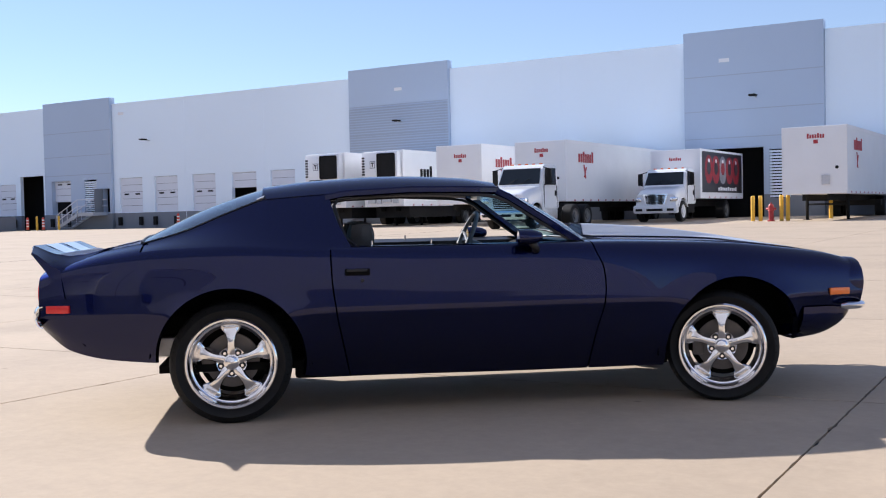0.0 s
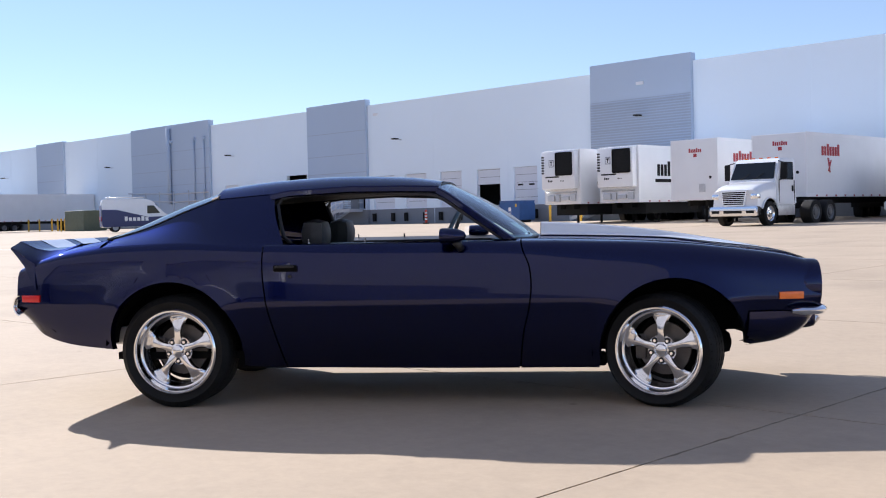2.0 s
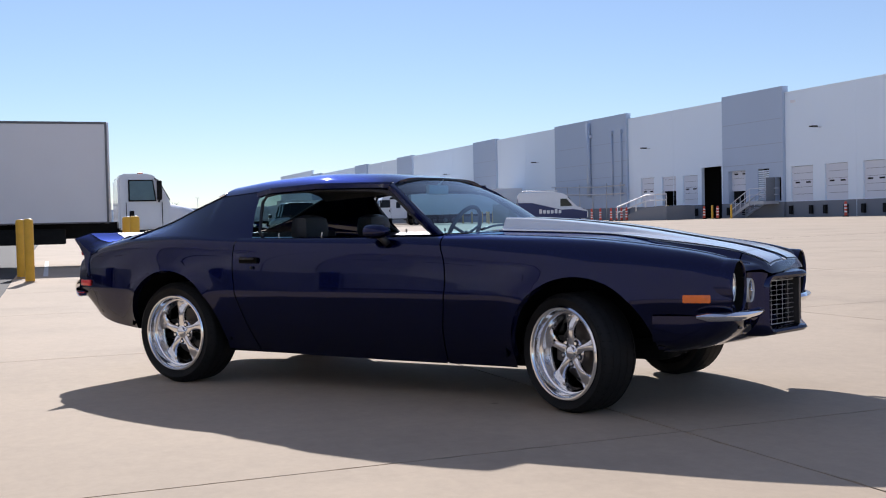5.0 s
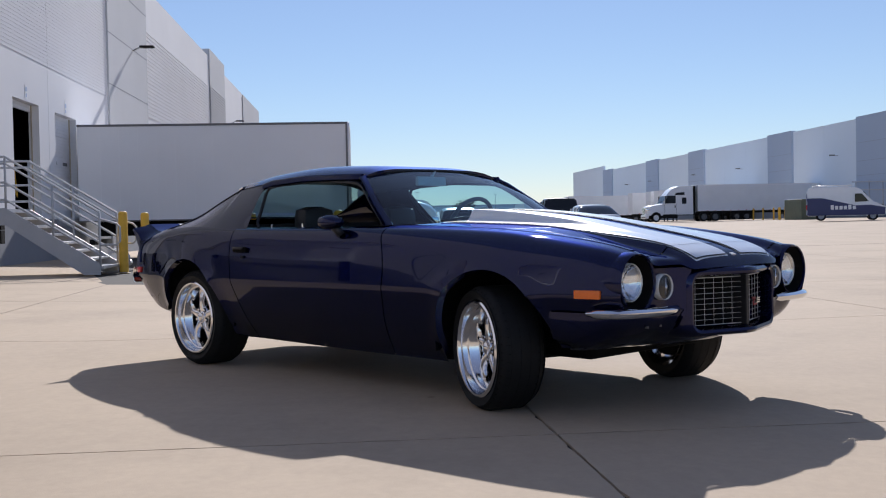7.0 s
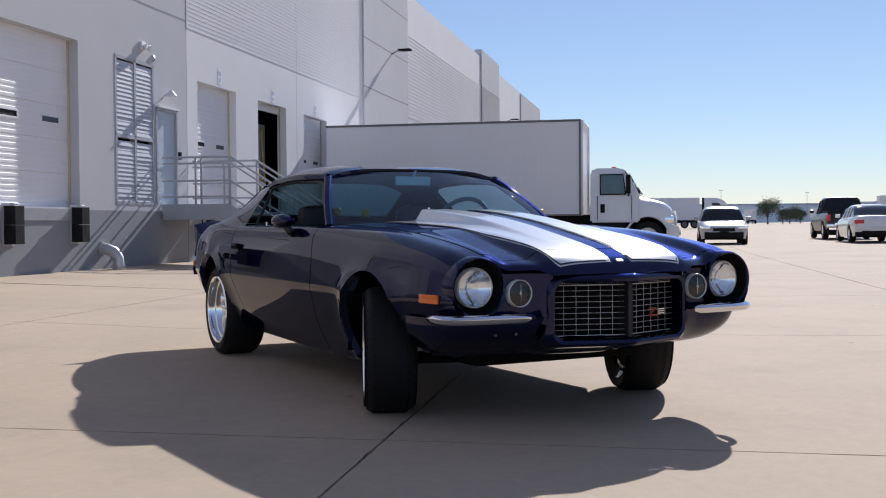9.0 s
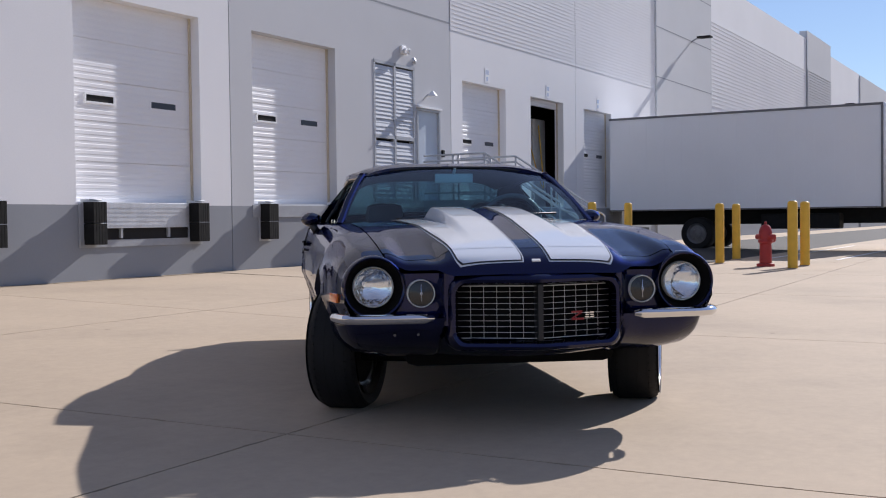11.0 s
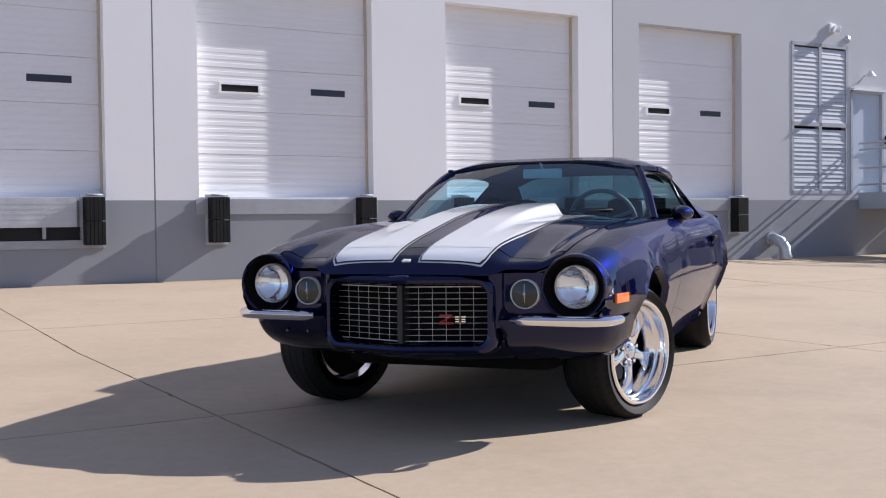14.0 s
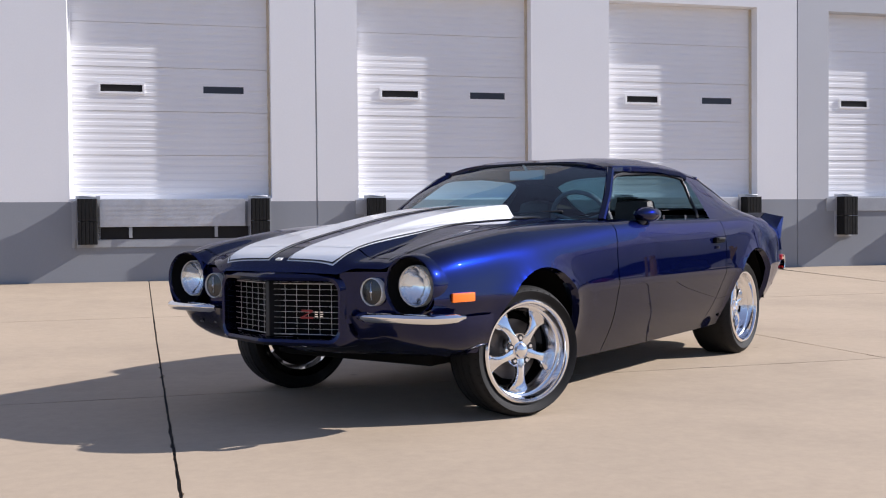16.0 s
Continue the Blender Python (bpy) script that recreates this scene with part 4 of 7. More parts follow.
    # Black disc added behind the spokes to give their gaps a shaded look.
    bm = bmesh.new()
    spin(bm, [(0.05, 0.066), (0.172, 0.066), (0.176, 0.072), (0.172, 0.078), (0.05, 0.078)], 36, 'Y')
    part("spoke_gap_shade", bm, M_UNDER, tyre, smooth=True)
    bm = bmesh.new()
    spin(bm, [(0.06, 0.016), (0.142, 0.016), (0.142, 0.040), (0.06, 0.040)], 40, 'Y')
    box(bm, -0.16, 0.0, -0.06, -0.10, 0.06, 0.07, bevel=0.01)
    part("brake_disc", bm, M_DISC, tyre, "iron brake disc", smooth=True)
    return tyre


STEER = -22
wheel("rear_wheel", pose(-1.372, -0.715, 0.314), 0.275, 0.316)
wheel("rear_wheel", pose(-1.372, 0.68, 0.314, 0, 0, 180), 0.275, 0.316)
wheel("front_wheel", pose(1.345, 0, 0.300) @ pose(0, -0.69, 0) @ pose(0, 0, 0, 0, 0, STEER) @ pose(0, -0.06, 0), 0.245, 0.304)
wheel("front_wheel", pose(1.35, 0, 0.300) @ pose(0, 0.662, 0) @ pose(0, 0, 0, 0, 0, STEER) @ pose(0, 0.06, 0) @ pose(0, 0, 0, 0, 36, 180), 0.245, 0.304)


# ---- the yard's plan: s along the docks, d across it (the near docks lie at d = -8.2) ----
YARD = pose(0, 0, 0, 0, 0, 140.5)
FAR = pose(0, 0, 0, 0, 0, 140.5) @ pose(40, -52, 0, 0, 0, 0.8) @ pose(-40, 52, 0)


def at(s, d, z=0.0, rz=0.0):
    return YARD @ pose(s, -d, z, 0, 0, rz)


def yard_z(d):
    return 0.0125 * min(max(d - 2.5, 0), 48) if d > 0 else 0.027 * min(max(-d - 2.5, 0), 5.7)


def panel_boxes(bm, s0, s1, z0, z1, yf, yb, holes, band, mats=(0, 1)):
    """A wall slab from front yf to back yb with openings (s0, s1, z0, z1); below band it is painted as the base."""
    cuts = sorted({s0, s1, *[min(max(h[k], s0), s1) for h in holes for k in (0, 1)]})
    for a, b in zip(cuts, cuts[1:]):
        if b - a < 1e-4:
            continue
        hs = sorted([h for h in holes if h[0] < (a + b) / 2 < h[1]], key=lambda h: h[2])
        z = z0
        spans = []
        for h in hs:
            if h[2] > z + 1e-4:
                spans.append((z, h[2]))
            z = h[3]
        spans.append((z, z1))
        for lo, hi in spans:
            if lo < band < hi:
                box(bm, a, yf, lo, b, yb, band, mats[1])
                box(bm, a, yf, band, b, yb, hi, mats[0])
            else:
                box(bm, a, yf, lo, b, yb, hi, mats[1] if hi <= band + 1e-4 else mats[0])


# ---- near warehouse ----
NY = 8.2                     # local y of its face
SILL, BAND = 1.225, 1.185
near = thing("wall_near", YARD, "white and grey tilt-up concrete warehouse wall with loading docks", "wall", kind="structure")
DOCKS = [(-3.36, -0.80), (0.37, 2.86), (4.05, 6.44), (7.66, 9.94), (14.60, 16.66), (18.0, 19.95), (21.3, 23.3)]
TOPZ = [4.1, 4.08, 4.06, 4.05, 3.97, 3.94, 3.92]
holes = [(a, b, SILL, t) for (a, b), t in zip(DOCKS, TOPZ)] + [(11.16, 12.64, 1.30, 4.02), (12.70, 13.62, 1.33, 3.22)]
panels = [(-14.6, -7.4, M_WHITE, 9.7), (-7.4, -0.21, M_WHITE, 9.7), (-0.19, 7.11, M_WHITE, 9.7), (7.13, 14.08, M_GREY, 9.7), (14.10, 20.74, M_WHITE, 9.7), (20.76, 27.04, M_WHITE, 9.7)]
for a, b, m_, top in panels:
    bm = bmesh.new()
    panel_boxes(bm, a, b, -0.1, top, NY, NY + 0.25, [h for h in holes if h[0] < b and h[1] > a], BAND)
    part("wall_panel", bm, [m_, M_BASE], near)
for a, b, m_, top, dy in [(27.06, 33.0, M_GREY, 10.1, -0.06), (33.02, 49.2, M_WHITE, 9.7, 0), (49.25, 55.1, M_GREY, 10.1, -0.06), (55.12, 64.35, M_WHITE, 9.6, 0), (64.4, 75.0, M_GREY, 9.55, -0.06), (75.02, 97.6, M_WHITE, 8.5, 0), (97.65, 102.5, M_GREY, 8.65, -0.06), (102.52, 107.6, M_WHITE, 8.2, 0), (107.65, 111.5, M_GREY, 8.2, -0.06), (111.52, 116.3, M_WHITE, 7.7, 0)]:
    bm = bmesh.new()
    panel_boxes(bm, a, b, -0.1, top, NY + dy, NY + 0.32, [], BAND)
    part("wall_panel", bm, [m_, M_BASE], near)
# horizontal reveal grooves: grey panel seam, tower seams
bm = bmesh.new()
box(bm, 7.13, NY - 0.003, 5.115, 14.08, NY + 0.004, 5.15)
for z in (5.40, 7.0, 8.6):
    box(bm, 27.06, NY - 0.064, z, 33.0, NY - 0.05, z + 0.03)
part("groove", bm, M_BASE, near)
# ribbed upper wall
for a, b in ((14.10, 20.74), (20.76, 27.04)):
    bm = bmesh.new()
    z = 5.0
    while z < 9.6:
        box(bm, a, NY - 0.009, z, b, NY + 0.01, z + 0.055)
        z += 0.09
    tagged(part("wall_ribs", bm, M_WHITE, near), kind="stuff")
for a, b, m_, z0 in ((33.02, 41.0, M_WHITE, 5.0), (41.0, 49.2, M_WHITE, 5.0), (49.25, 55.1, M_GREY, 3.5)):
    bm = bmesh.new()
    z = z0
    while z < 8.2:
        box(bm, a, NY - 0.09 if m_ is M_GREY else NY - 0.02, z, b, NY + 0.01, z + 0.075)
        z += 0.14
    tagged(part("wall_ribs", bm, m_, near), kind="stuff")
# roof slab and body behind, closing the building
bm = bmesh.new()
box(bm, -14.6, NY + 0.33, 9.2, 74.9, NY + 60, 9.45)
box(bm, 74.95, NY + 0.33, 7.2, 116.2, NY + 60, 7.4)
box(bm, -14.6, NY + 59.7, -0.1, 116.2, NY + 60, 7.2)
box(bm, -14.9, NY, -0.1, -14.62, NY + 60, 9.7)
box(bm, 116.02, NY + 0.33, -0.1, 116.3, NY + 59.6, 7.2)
part("building_shell", bm, M_WHITE, near)
# Black sheets stand in for the building's unlit depth behind the openings.
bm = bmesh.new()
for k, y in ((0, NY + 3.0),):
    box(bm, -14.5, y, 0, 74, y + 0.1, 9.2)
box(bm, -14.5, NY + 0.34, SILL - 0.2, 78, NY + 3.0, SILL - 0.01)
part("unlit_interior_sheet", bm, M_DARK, near)


# Right-hand slot panes: the shade on that half is put into the colour.
M_PANE = mat("shaded_side_pane", (0.030, 0.034, 0.046), 0.3, vary=0.1)


def dock_door(s0, s1, ztop, lift=0.0):
    """Overhead sectional steel door with ribbed sections and two small windows."""
    w = s1 - s0
    d = thing("dock_door", YARD @ pose(s0, NY + 0.195, SILL), "white ribbed steel overhead dock door, " + ("raised open" if lift else "closed"), "door", "dock doors")
    H = ztop - SILL
    n = 5
    sh = H / n
    for k in range(n):
        z0 = k * sh + lift
        if z0 > H - 0.02:
            break
        bm = bmesh.new()
        zs = [z0, z0 + sh - 0.008]
        prof = [(0.0, 0.006), (0.004, 0.0)]
        for q in range(6):
            p0 = 0.012 + q * (sh - 0.02) / 6
            prof += [(p0, 0.0), (p0 + 0.045, 0.0), (p0 + 0.051, 0.0035), (p0 + (sh - 0.02) / 6 - 0.006, 0.0035)]
        prof += [(sh - 0.006, 0.0), (sh - 0.003, 0.0)]
        prof = [(min(p, min(sh - 0.003, H - z0)), o) for p, o in prof]
        vs = [[bm.verts.new((x, -0.0 + o, z0 + p)) for p, o in prof] for x in (0.0, w)]
        for j in range(len(prof) - 1):
            if prof[j + 1][0] - prof[j][0] > 1e-5:
                bm.faces.new((vs[0][j], vs[1][j], vs[1][j + 1], vs[0][j + 1]))
        top = min(sh - 0.001, H - z0)
        box(bm, 0, 0.014, z0, w, 0.05, z0 + top)
        part("section", bm, M_DOOR, d)
    if not lift:
        for fx in (0.15, 0.66):
            bm = bmesh.new()
            z = 1.40
            x0 = w * fx
            x1 = x0 + w * 0.205
            fr = 0.016 if fx < 0.5 else 0.003
            for a in ((x0 - 0.03, z - 0.03, x1 + 0.03, z), (x0 - 0.03, z + 0.09, x1 + 0.03, z + 0.12), (x0 - 0.03, z, x0, z + 0.09), (x1, z, x1 + 0.03, z + 0.09)):
                box(bm, a[0], -fr, a[1], a[2], 0.016, a[3], bevel=0.002)
            win = part("window_frame", bm, M_DOOR, d)
            bm = bmesh.new()
            box(bm, x0, -0.004, z, x1, 0.012, z + 0.09)
            part("pane", bm, M_DARK if fx < 0.5 else M_PANE, win, "dark slot window" if fx < 0.5 else "dark slot window toned for the door's shaded side")
    # side tracks and brush seals
    for x in (-0.012, w - 0.03):
        bm = bmesh.new()
        box(bm, x, -0.03, 0, x + 0.04, 0.0, H)
        part("track", bm, M_TAN if x > 0 else M_DOOR, d)
    bm = bmesh.new()
    for k in range(9):
        box(bm, w - 0.035, -0.036, 0.15 + k * H / 9.4, w - 0.005, -0.028, 0.19 + k * H / 9.4)
    part("hinge", bm, M_TAN, d)
    return d


bm = bmesh.new()
box(bm, 20.02, NY + 0.9, SILL, 20.75, NY + 1.4, 3.6, bevel=0.03)
box(bm, 20.1, NY + 0.885, SILL + 1.2, 20.4, NY + 0.9, SILL + 1.5)
tagged(part("white_cabinet", bm, M_DOOR, None, m=YARD), "white control cabinet just inside the open dock", "cabinet")
bm = bmesh.new()
pipe(bm, [rom(((19.2, 8.9, 3.2), (19.45, 8.75, 2.2), (19.7, 8.7, 1.75), (19.85, 8.75, 1.95), (19.9, 8.9, 3.4)), v) for v in lin(0, 1, 20)], 0.016, 8)
tagged(part("air_hose", bm, M_YEL, None, smooth=True, m=YARD), "yellow hose hanging inside the open dock", "hose")
for i, ((a, b), t) in enumerate(zip(DOCKS, TOPZ)):
    dock_door(a, b, t, 2.55 if i == 5 else 0.0)


def bumper(s, z0=0.64):
    """Laminated rubber dock bumper in two stacked blocks."""
    d = thing("dock_bumper", YARD @ pose(s, NY, 0), "black laminated rubber dock bumper", "bumper", "dock bumpers")
    for k in range(2):
        bm = bmesh.new()
        for j in range(5):
            box(bm, -0.115 + j * 0.047, -0.21, z0 + k * 0.295, -0.072 + j * 0.047, -0.012, z0 + 0.287 + k * 0.295, bevel=0.004)
        part("rubber_block", bm, M_BLACK, d)
    bm = bmesh.new()
    box(bm, -0.15, -0.012, z0 - 0.03, 0.15, 0.0, z0 + 0.62)
    rod(bm, (-0.10, -0.12, z0 + 0.61), (0.10, -0.12, z0 + 0.61), 0.012, 8)
    part("steel_plate", bm, M_STEEL, d)


M_EDGE = mat("painted_dock_steel", (0.34, 0.355, 0.38), 0.6, vary=0.12, scale=5, bump=0.05)


def leveler(s0, s1):
    """Dock leveller lip in its steel frame below a door."""
    d = thing("dock_leveler", YARD @ pose(s0, NY, 0), "grey steel dock leveller lip below the door", "dock leveler", "dock levelers")
    w = s1 - s0
    bm = bmesh.new()
    box(bm, 0.36, -0.06, 0.86, w - 0.36, -0.03, 1.215, bevel=0.004)
    for k in range(26):
        for j in range(5):
            x = 0.40 + (w - 0.80) * k / 25.5 + 0.03 * (j % 2)
            box(bm, x, -0.064, 0.89 + j * 0.062, x + 0.03, -0.06, 0.905 + j * 0.062)
    part("lip_plate", bm, M_GALV, d, "tread-plate lip")
    # Flat near-black panel on the wall stands in for the pit's shade.
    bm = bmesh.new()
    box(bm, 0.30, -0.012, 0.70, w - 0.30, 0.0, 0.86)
    part("pit_shade_panel", bm, M_DARK, d)
    bm = bmesh.new()
    box(bm, 0.05, -0.02, 0.60, w - 0.05, -0.004, 0.70)
    box(bm, 0.02, -0.02, 0.60, 0.08, -0.004, 1.2)
    box(bm, w - 0.08, -0.02, 0.60, w - 0.02, -0.004, 1.2)
    for x in (0.72, w - 0.76):
        box(bm, x, -0.05, 0.72, x + 0.04, -0.012, 0.87)
    part("frame", bm, M_EDGE, d)


for i, (a, b) in enumerate(DOCKS):
    if i < 5:
        bumper(a + 0.22 if i != 3 else a + 0.25)
        bumper(b - 0.17)
    if i in (0, 2, 4):
        leveler(a, b)
    else:
        bm = bmesh.new()
        box(bm, a - 0.05, NY - 0.02, 1.0, b + 0.05, NY, 1.2, bevel=0.004)
        part("dock_edge", bm, M_EDGE, near)
# drain downspout nubs, conduit marks, seams at panels
for a in (-7.4, -0.2, 7.12, 14.09, 20.75):
    bm = bmesh.new()
    box(bm, a - 0.012, NY + 0.01, 0.1, a + 0.012, NY + 0.05, 9.6)
    part("panel_joint", bm, M_BASE, near)

# louvred vent
M_LOUV = mat("grey_louvre_paint", (0.52, 0.55, 0.60), 0.6, vary=0.06, scale=4)
vent = thing("louvre_vent", YARD @ pose(11.16, NY, 1.30), "tall grey metal louvred vent in the wall", "vent")
bm = bmesh.new()
W_, H_ = 1.48, 2.72
for a in ((0, 0, 0.06, H_), (W_ - 0.06, 0, W_, H_), (0, H_ - 0.06, W_, H_), (0, 0, W_, 0.06), (W_ / 2 - 0.035, 0, W_ / 2 + 0.035, H_), (0, 1.22, W_, 1.29)):
    box(bm, a[0], -0.008, a[1], a[2], 0.10, a[3])
part("frame", bm, M_STEEL, vent)
for x0, x1 in ((0.06, W_ / 2 - 0.035), (W_ / 2 + 0.035, W_ - 0.06)):
    for z0, z1 in ((0.06, 1.22), (1.29, H_ - 0.06)):
        k = z0
        while k + 0.085 < z1:
            bm = bmesh.new()
            vs = [bm.verts.new(p) for p in ((x0, 0.006, k), (x1, 0.006, k), (x1, 0.024, k + 0.095), (x0, 0.024, k + 0.095))]
            bm.faces.new(vs)
            thicken(bm, 0.008)
            part("slat", bm, M_LOUV, vent)
            k += 0.078
bm = bmesh.new()
box(bm, 0.05, 0.12, 0.05, W_ - 0.05, 0.14, H_ - 0.05)
part("backing", bm, M_DARK, vent)

# man door with its canopy lamp
md = thing("door_1", YARD @ pose(12.70, NY, 1.33), "pale blue-grey steel service door at the top of the stairs", "door", kind="structure")
bm = bmesh.new()
for a in ((0, 0, 0.05, 1.89), (0.87, 0, 0.92, 1.89), (0, 1.84, 0.92, 1.89)):
    box(bm, a[0], -0.02, a[1], a[2], 0.12, a[3])
part("frame", bm, M_STEEL, md)
bm = bmesh.new()
box(bm, 0.05, 0.04, 0.0, 0.87, 0.09, 1.84)
part("leaf", bm, mat("pale_blue_steel", (0.50, 0.56, 0.63), 0.45, vary=0.05), md)
bm = bmesh.new()
pipe(bm, [(0.78, 0.04, 0.95), (0.78, -0.02, 0.95), (0.66, -0.02, 0.95)], 0.012, 8)
part("lever", bm, M_GALV, md)
bm = bmesh.new()
box(bm, 0.0, -0.06, 1.89, 0.94, 0.0, 1.93)
part("drip_cap", bm, M_DOOR, md)


def wall_lamp(s, z, reach, name="wall_lamp", label="small white wall lamp on an arm"):
    d = thing(name, YARD @ pose(s, NY, z), label, "lamp")
    bm = bmesh.new()
    pipe(bm, [(0, 0, 0), (0.05, -reach * 0.6, 0.12), (0.1, -reach, 0.12)], 0.014, 8)
    part("arm", bm, M_GALV, d)
    bm = bmesh.new()
    spin(bm, [(0.03, 0.10), (0.06, 0.06), (0.11, 0.0), (0.10, -0.015), (0.0001, -0.01)], 20, 'Z')
    bmesh.ops.translate(bm, vec=(0.1, -reach - 0.03, 0.09), verts=bm.verts)
    part("shade", bm, M_DOOR, d, smooth=True)


wall_lamp(12.95, 3.38, 0.14)
horn = thing("alarm_horn", YARD @ pose(12.2, NY, 4.27), "white alarm horn with a strobe on the wall", "alarm")
bm = bmesh.new()
box(bm, -0.09, -0.04, -0.03, 0.07, 0, 0.13, bevel=0.01)
rod(bm, (-0.04, -0.04, 0.03), (-0.02, -0.11, 0.01), 0.035, 16, r2=0.075)
rod(bm, (0.07, -0.04, 0.03), (0.12, -0.10, 0.02), 0.03, 16, r2=0.06)
part("horn", bm, M_DOOR, horn)
bm = bmesh.new()
spin(bm, [(0.0001, -0.04), (0.06, -0.03), (0.07, 0.0)], 20, 'Y')
bmesh.ops.translate(bm, vec=(0.42, 0, -0.12), verts=bm.verts)
part("bell", bm, M_GALV, horn)
bm = bmesh.new()
box(bm, 13.66, NY - 0.05, 2.25, 13.74, NY, 2.40, bevel=0.01)
part("card_reader", bm, M_BLACK, near)
M_SIGNBAR = mat("sign_blue_bar", (0.48, 0.56, 0.72), 0.6)
for s, z in ((15.75, 4.2), (19.0, 4.15), (22.3, 4.12)):
    sg_ = thing("dock_sign", YARD @ pose(s, NY, z), "small white dock sign with dark bars", "sign", "dock signs")
    bm = bmesh.new()
    box(bm, -0.11, -0.006, -0.17, 0.11, -0.002, 0.17)
    part("plate", bm, M_DOOR, sg_)
    bm = bmesh.new()
    box(bm, -0.07, -0.008, 0.02, 0.07, -0.006, 0.12)
    box(bm, -0.04, -0.008, -0.12, 0.04, -0.006, -0.03)
    part("bars", bm, M_SIGNBAR, sg_)
# yard flood lamps high on the wall
for s, z in ((30.6, 7.1), (55.0 + 3, 7.2)):
    fl = thing("flood_lamp", YARD @ pose(s, NY - 0.06, z), "dark area floodlight on an arm high on the wall", "lamp", "flood lamps")
    bm = bmesh.new()
    pipe(bm, [(0, 0, -0.12), (0, -0.2, -0.02), (0, -0.35, 0.0)], 0.03, 8)
    part("arm", bm, M_STEEL, fl)
    bm = bmesh.new()
    box(bm, -0.16, -0.72, -0.02, 0.16, -0.25, 0.04, bevel=0.02)
    part("head", bm, M_BLACK, fl)

# elbow drain pipe at the wall
bm = bmesh.new()
pipe(bm, [(0, 0.02, 0.48), (0, -0.10, 0.47), (0.03, -0.22, 0.42), (0.06, -0.28, 0.32), (0.07, -0.29, 0.14)], 0.10, 18)
bmesh.ops.recalc_face_normals(bm, faces=bm.faces)
pipe(bm, [(0, 0.0, 0.48), (0, -0.05, 0.478)], 0.125, 18)
pipe(bm, [(0.068, -0.289, 0.19), (0.07, -0.29, 0.13)], 0.115, 18)
dp = part("drain_pipe", bm, M_GALV, None, smooth=True, m=YARD @ pose(10.62, NY, 0.03))
tagged(dp, "galvanized steel elbow drain pipe low on the wall", "pipe")

# ---- steel stair to the service door: a landing along the wall, steps down into the yard ----
st = thing("steel_stair", YARD, "grey painted steel stair and landing with pipe railings", "stairs")
LZ, LX1, LX2 = 1.31, 12.93, 14.3
PY0, PY1, PYF = NY - 0.02, 6.76, 5.13            # wall, outer edge, foot of the steps
bm = bmesh.new()
box(bm, LX1, PY1, LZ - 0.06, LX2, PY0, LZ)
part("landing", bm, M_STEEL, st)
for x in (LX1, LX2):
    bm = bmesh.new()
    box(bm, x - 0.025, PY1, LZ - 0.29, x + 0.025, PY0, LZ + 0.012)
    part("fascia", bm, M_STEEL, st)
ZF = 0.09
for xx in (LX1, LX2):
    bm = bmesh.new()
    vs = [(PY1, LZ + 0.01), (PYF, ZF + 0.20), (PYF, ZF), (PYF + 0.28, ZF), (PY1, LZ - 0.30)]
    a_ = [bm.verts.new((xx - 0.025, y, z)) for y, z in vs]
    b_ = [bm.verts.new((xx + 0.025, y, z)) for y, z in vs]
    bm.faces.new(a_)
    bm.faces.new(b_)
    for i in range(5):
        bm.faces.new((a_[i], a_[(i + 1) % 5], b_[(i + 1) % 5], b_[i]))
    part("stringer", bm, M_STEEL, st)
NST = 7
for k in range(NST):
    bm = bmesh.new()
    y = PY1 - (PY1 - PYF) * (k + 0.15) / NST
    z = LZ - (LZ - ZF) * (k + 1) / (NST + 1)
    box(bm, LX1 + 0.025, y - 0.26, z - 0.045, LX2 - 0.025, y, z, bevel=0.004)
    part("tread", bm, M_GALV, st)
SL = (LZ - ZF - 0.20) / (PY1 - PYF)


def stair_rail(pts, r=0.021):
    bm = bmesh.new()
    pipe(bm, pts, r, 8)
    part("rail", bm, M_STEEL, st, smooth=True)


for xx in (LX1, LX2):
    zf = LZ - SL * (PY1 - PYF)
    for h in (0.16, 0.47, 0.93):
        stair_rail([(xx, PY1, LZ + h), (xx, PYF, zf + h)])
    stair_rail([(xx, PY1, LZ + 0.81), (xx, PYF, zf + 0.81), (xx, PYF - 0.30, zf + 0.72), (xx, PYF - 0.36, zf + 0.66), (xx, PYF - 0.36, zf + 0.40),
                (xx, PYF - 0.30, zf + 0.34), (xx, PYF, zf + 0.34)], 0.019)
    for k in range(3):
        bm = bmesh.new()
        y = PY1 - (PY1 - PYF) * k / 2
        z = LZ - SL * (PY1 - y)
        rod(bm, (xx, y, z - 0.05), (xx, y, z + 0.93), 0.022, 8)
        part("post", bm, M_STEEL, st)
for h in (0.16, 0.47, 0.81, 0.93):
    for x in (LX1, LX2):
        stair_rail([(x, PY0, LZ + h), (x, PY1, LZ + h)])
for x in (LX1, LX2):
    for y in (PY0 - 0.70, PY0 - 0.82):
        bm = bmesh.new()
        rod(bm, (x, y, LZ - 0.05), (x, y, LZ + 0.93), 0.022, 8)
        part("post", bm, M_STEEL, st)
for x in (LX1 + 0.06,):
    bm = bmesh.new()
    rod(bm, (x, 7.33, 0.12), (x, 7.33, LZ - 0.1), 0.03, 10)
    part("leg", bm, M_STEEL, st)
    bm = bmesh.new()
    box(bm, x - 0.16, 7.14, 0.06, x + 0.22, 7.52, 0.22, bevel=0.05)
    part("leg_foot", bm, M_BLACK, st)
# rounded grey pipe cap and drain beside the steps
bm = bmesh.new()
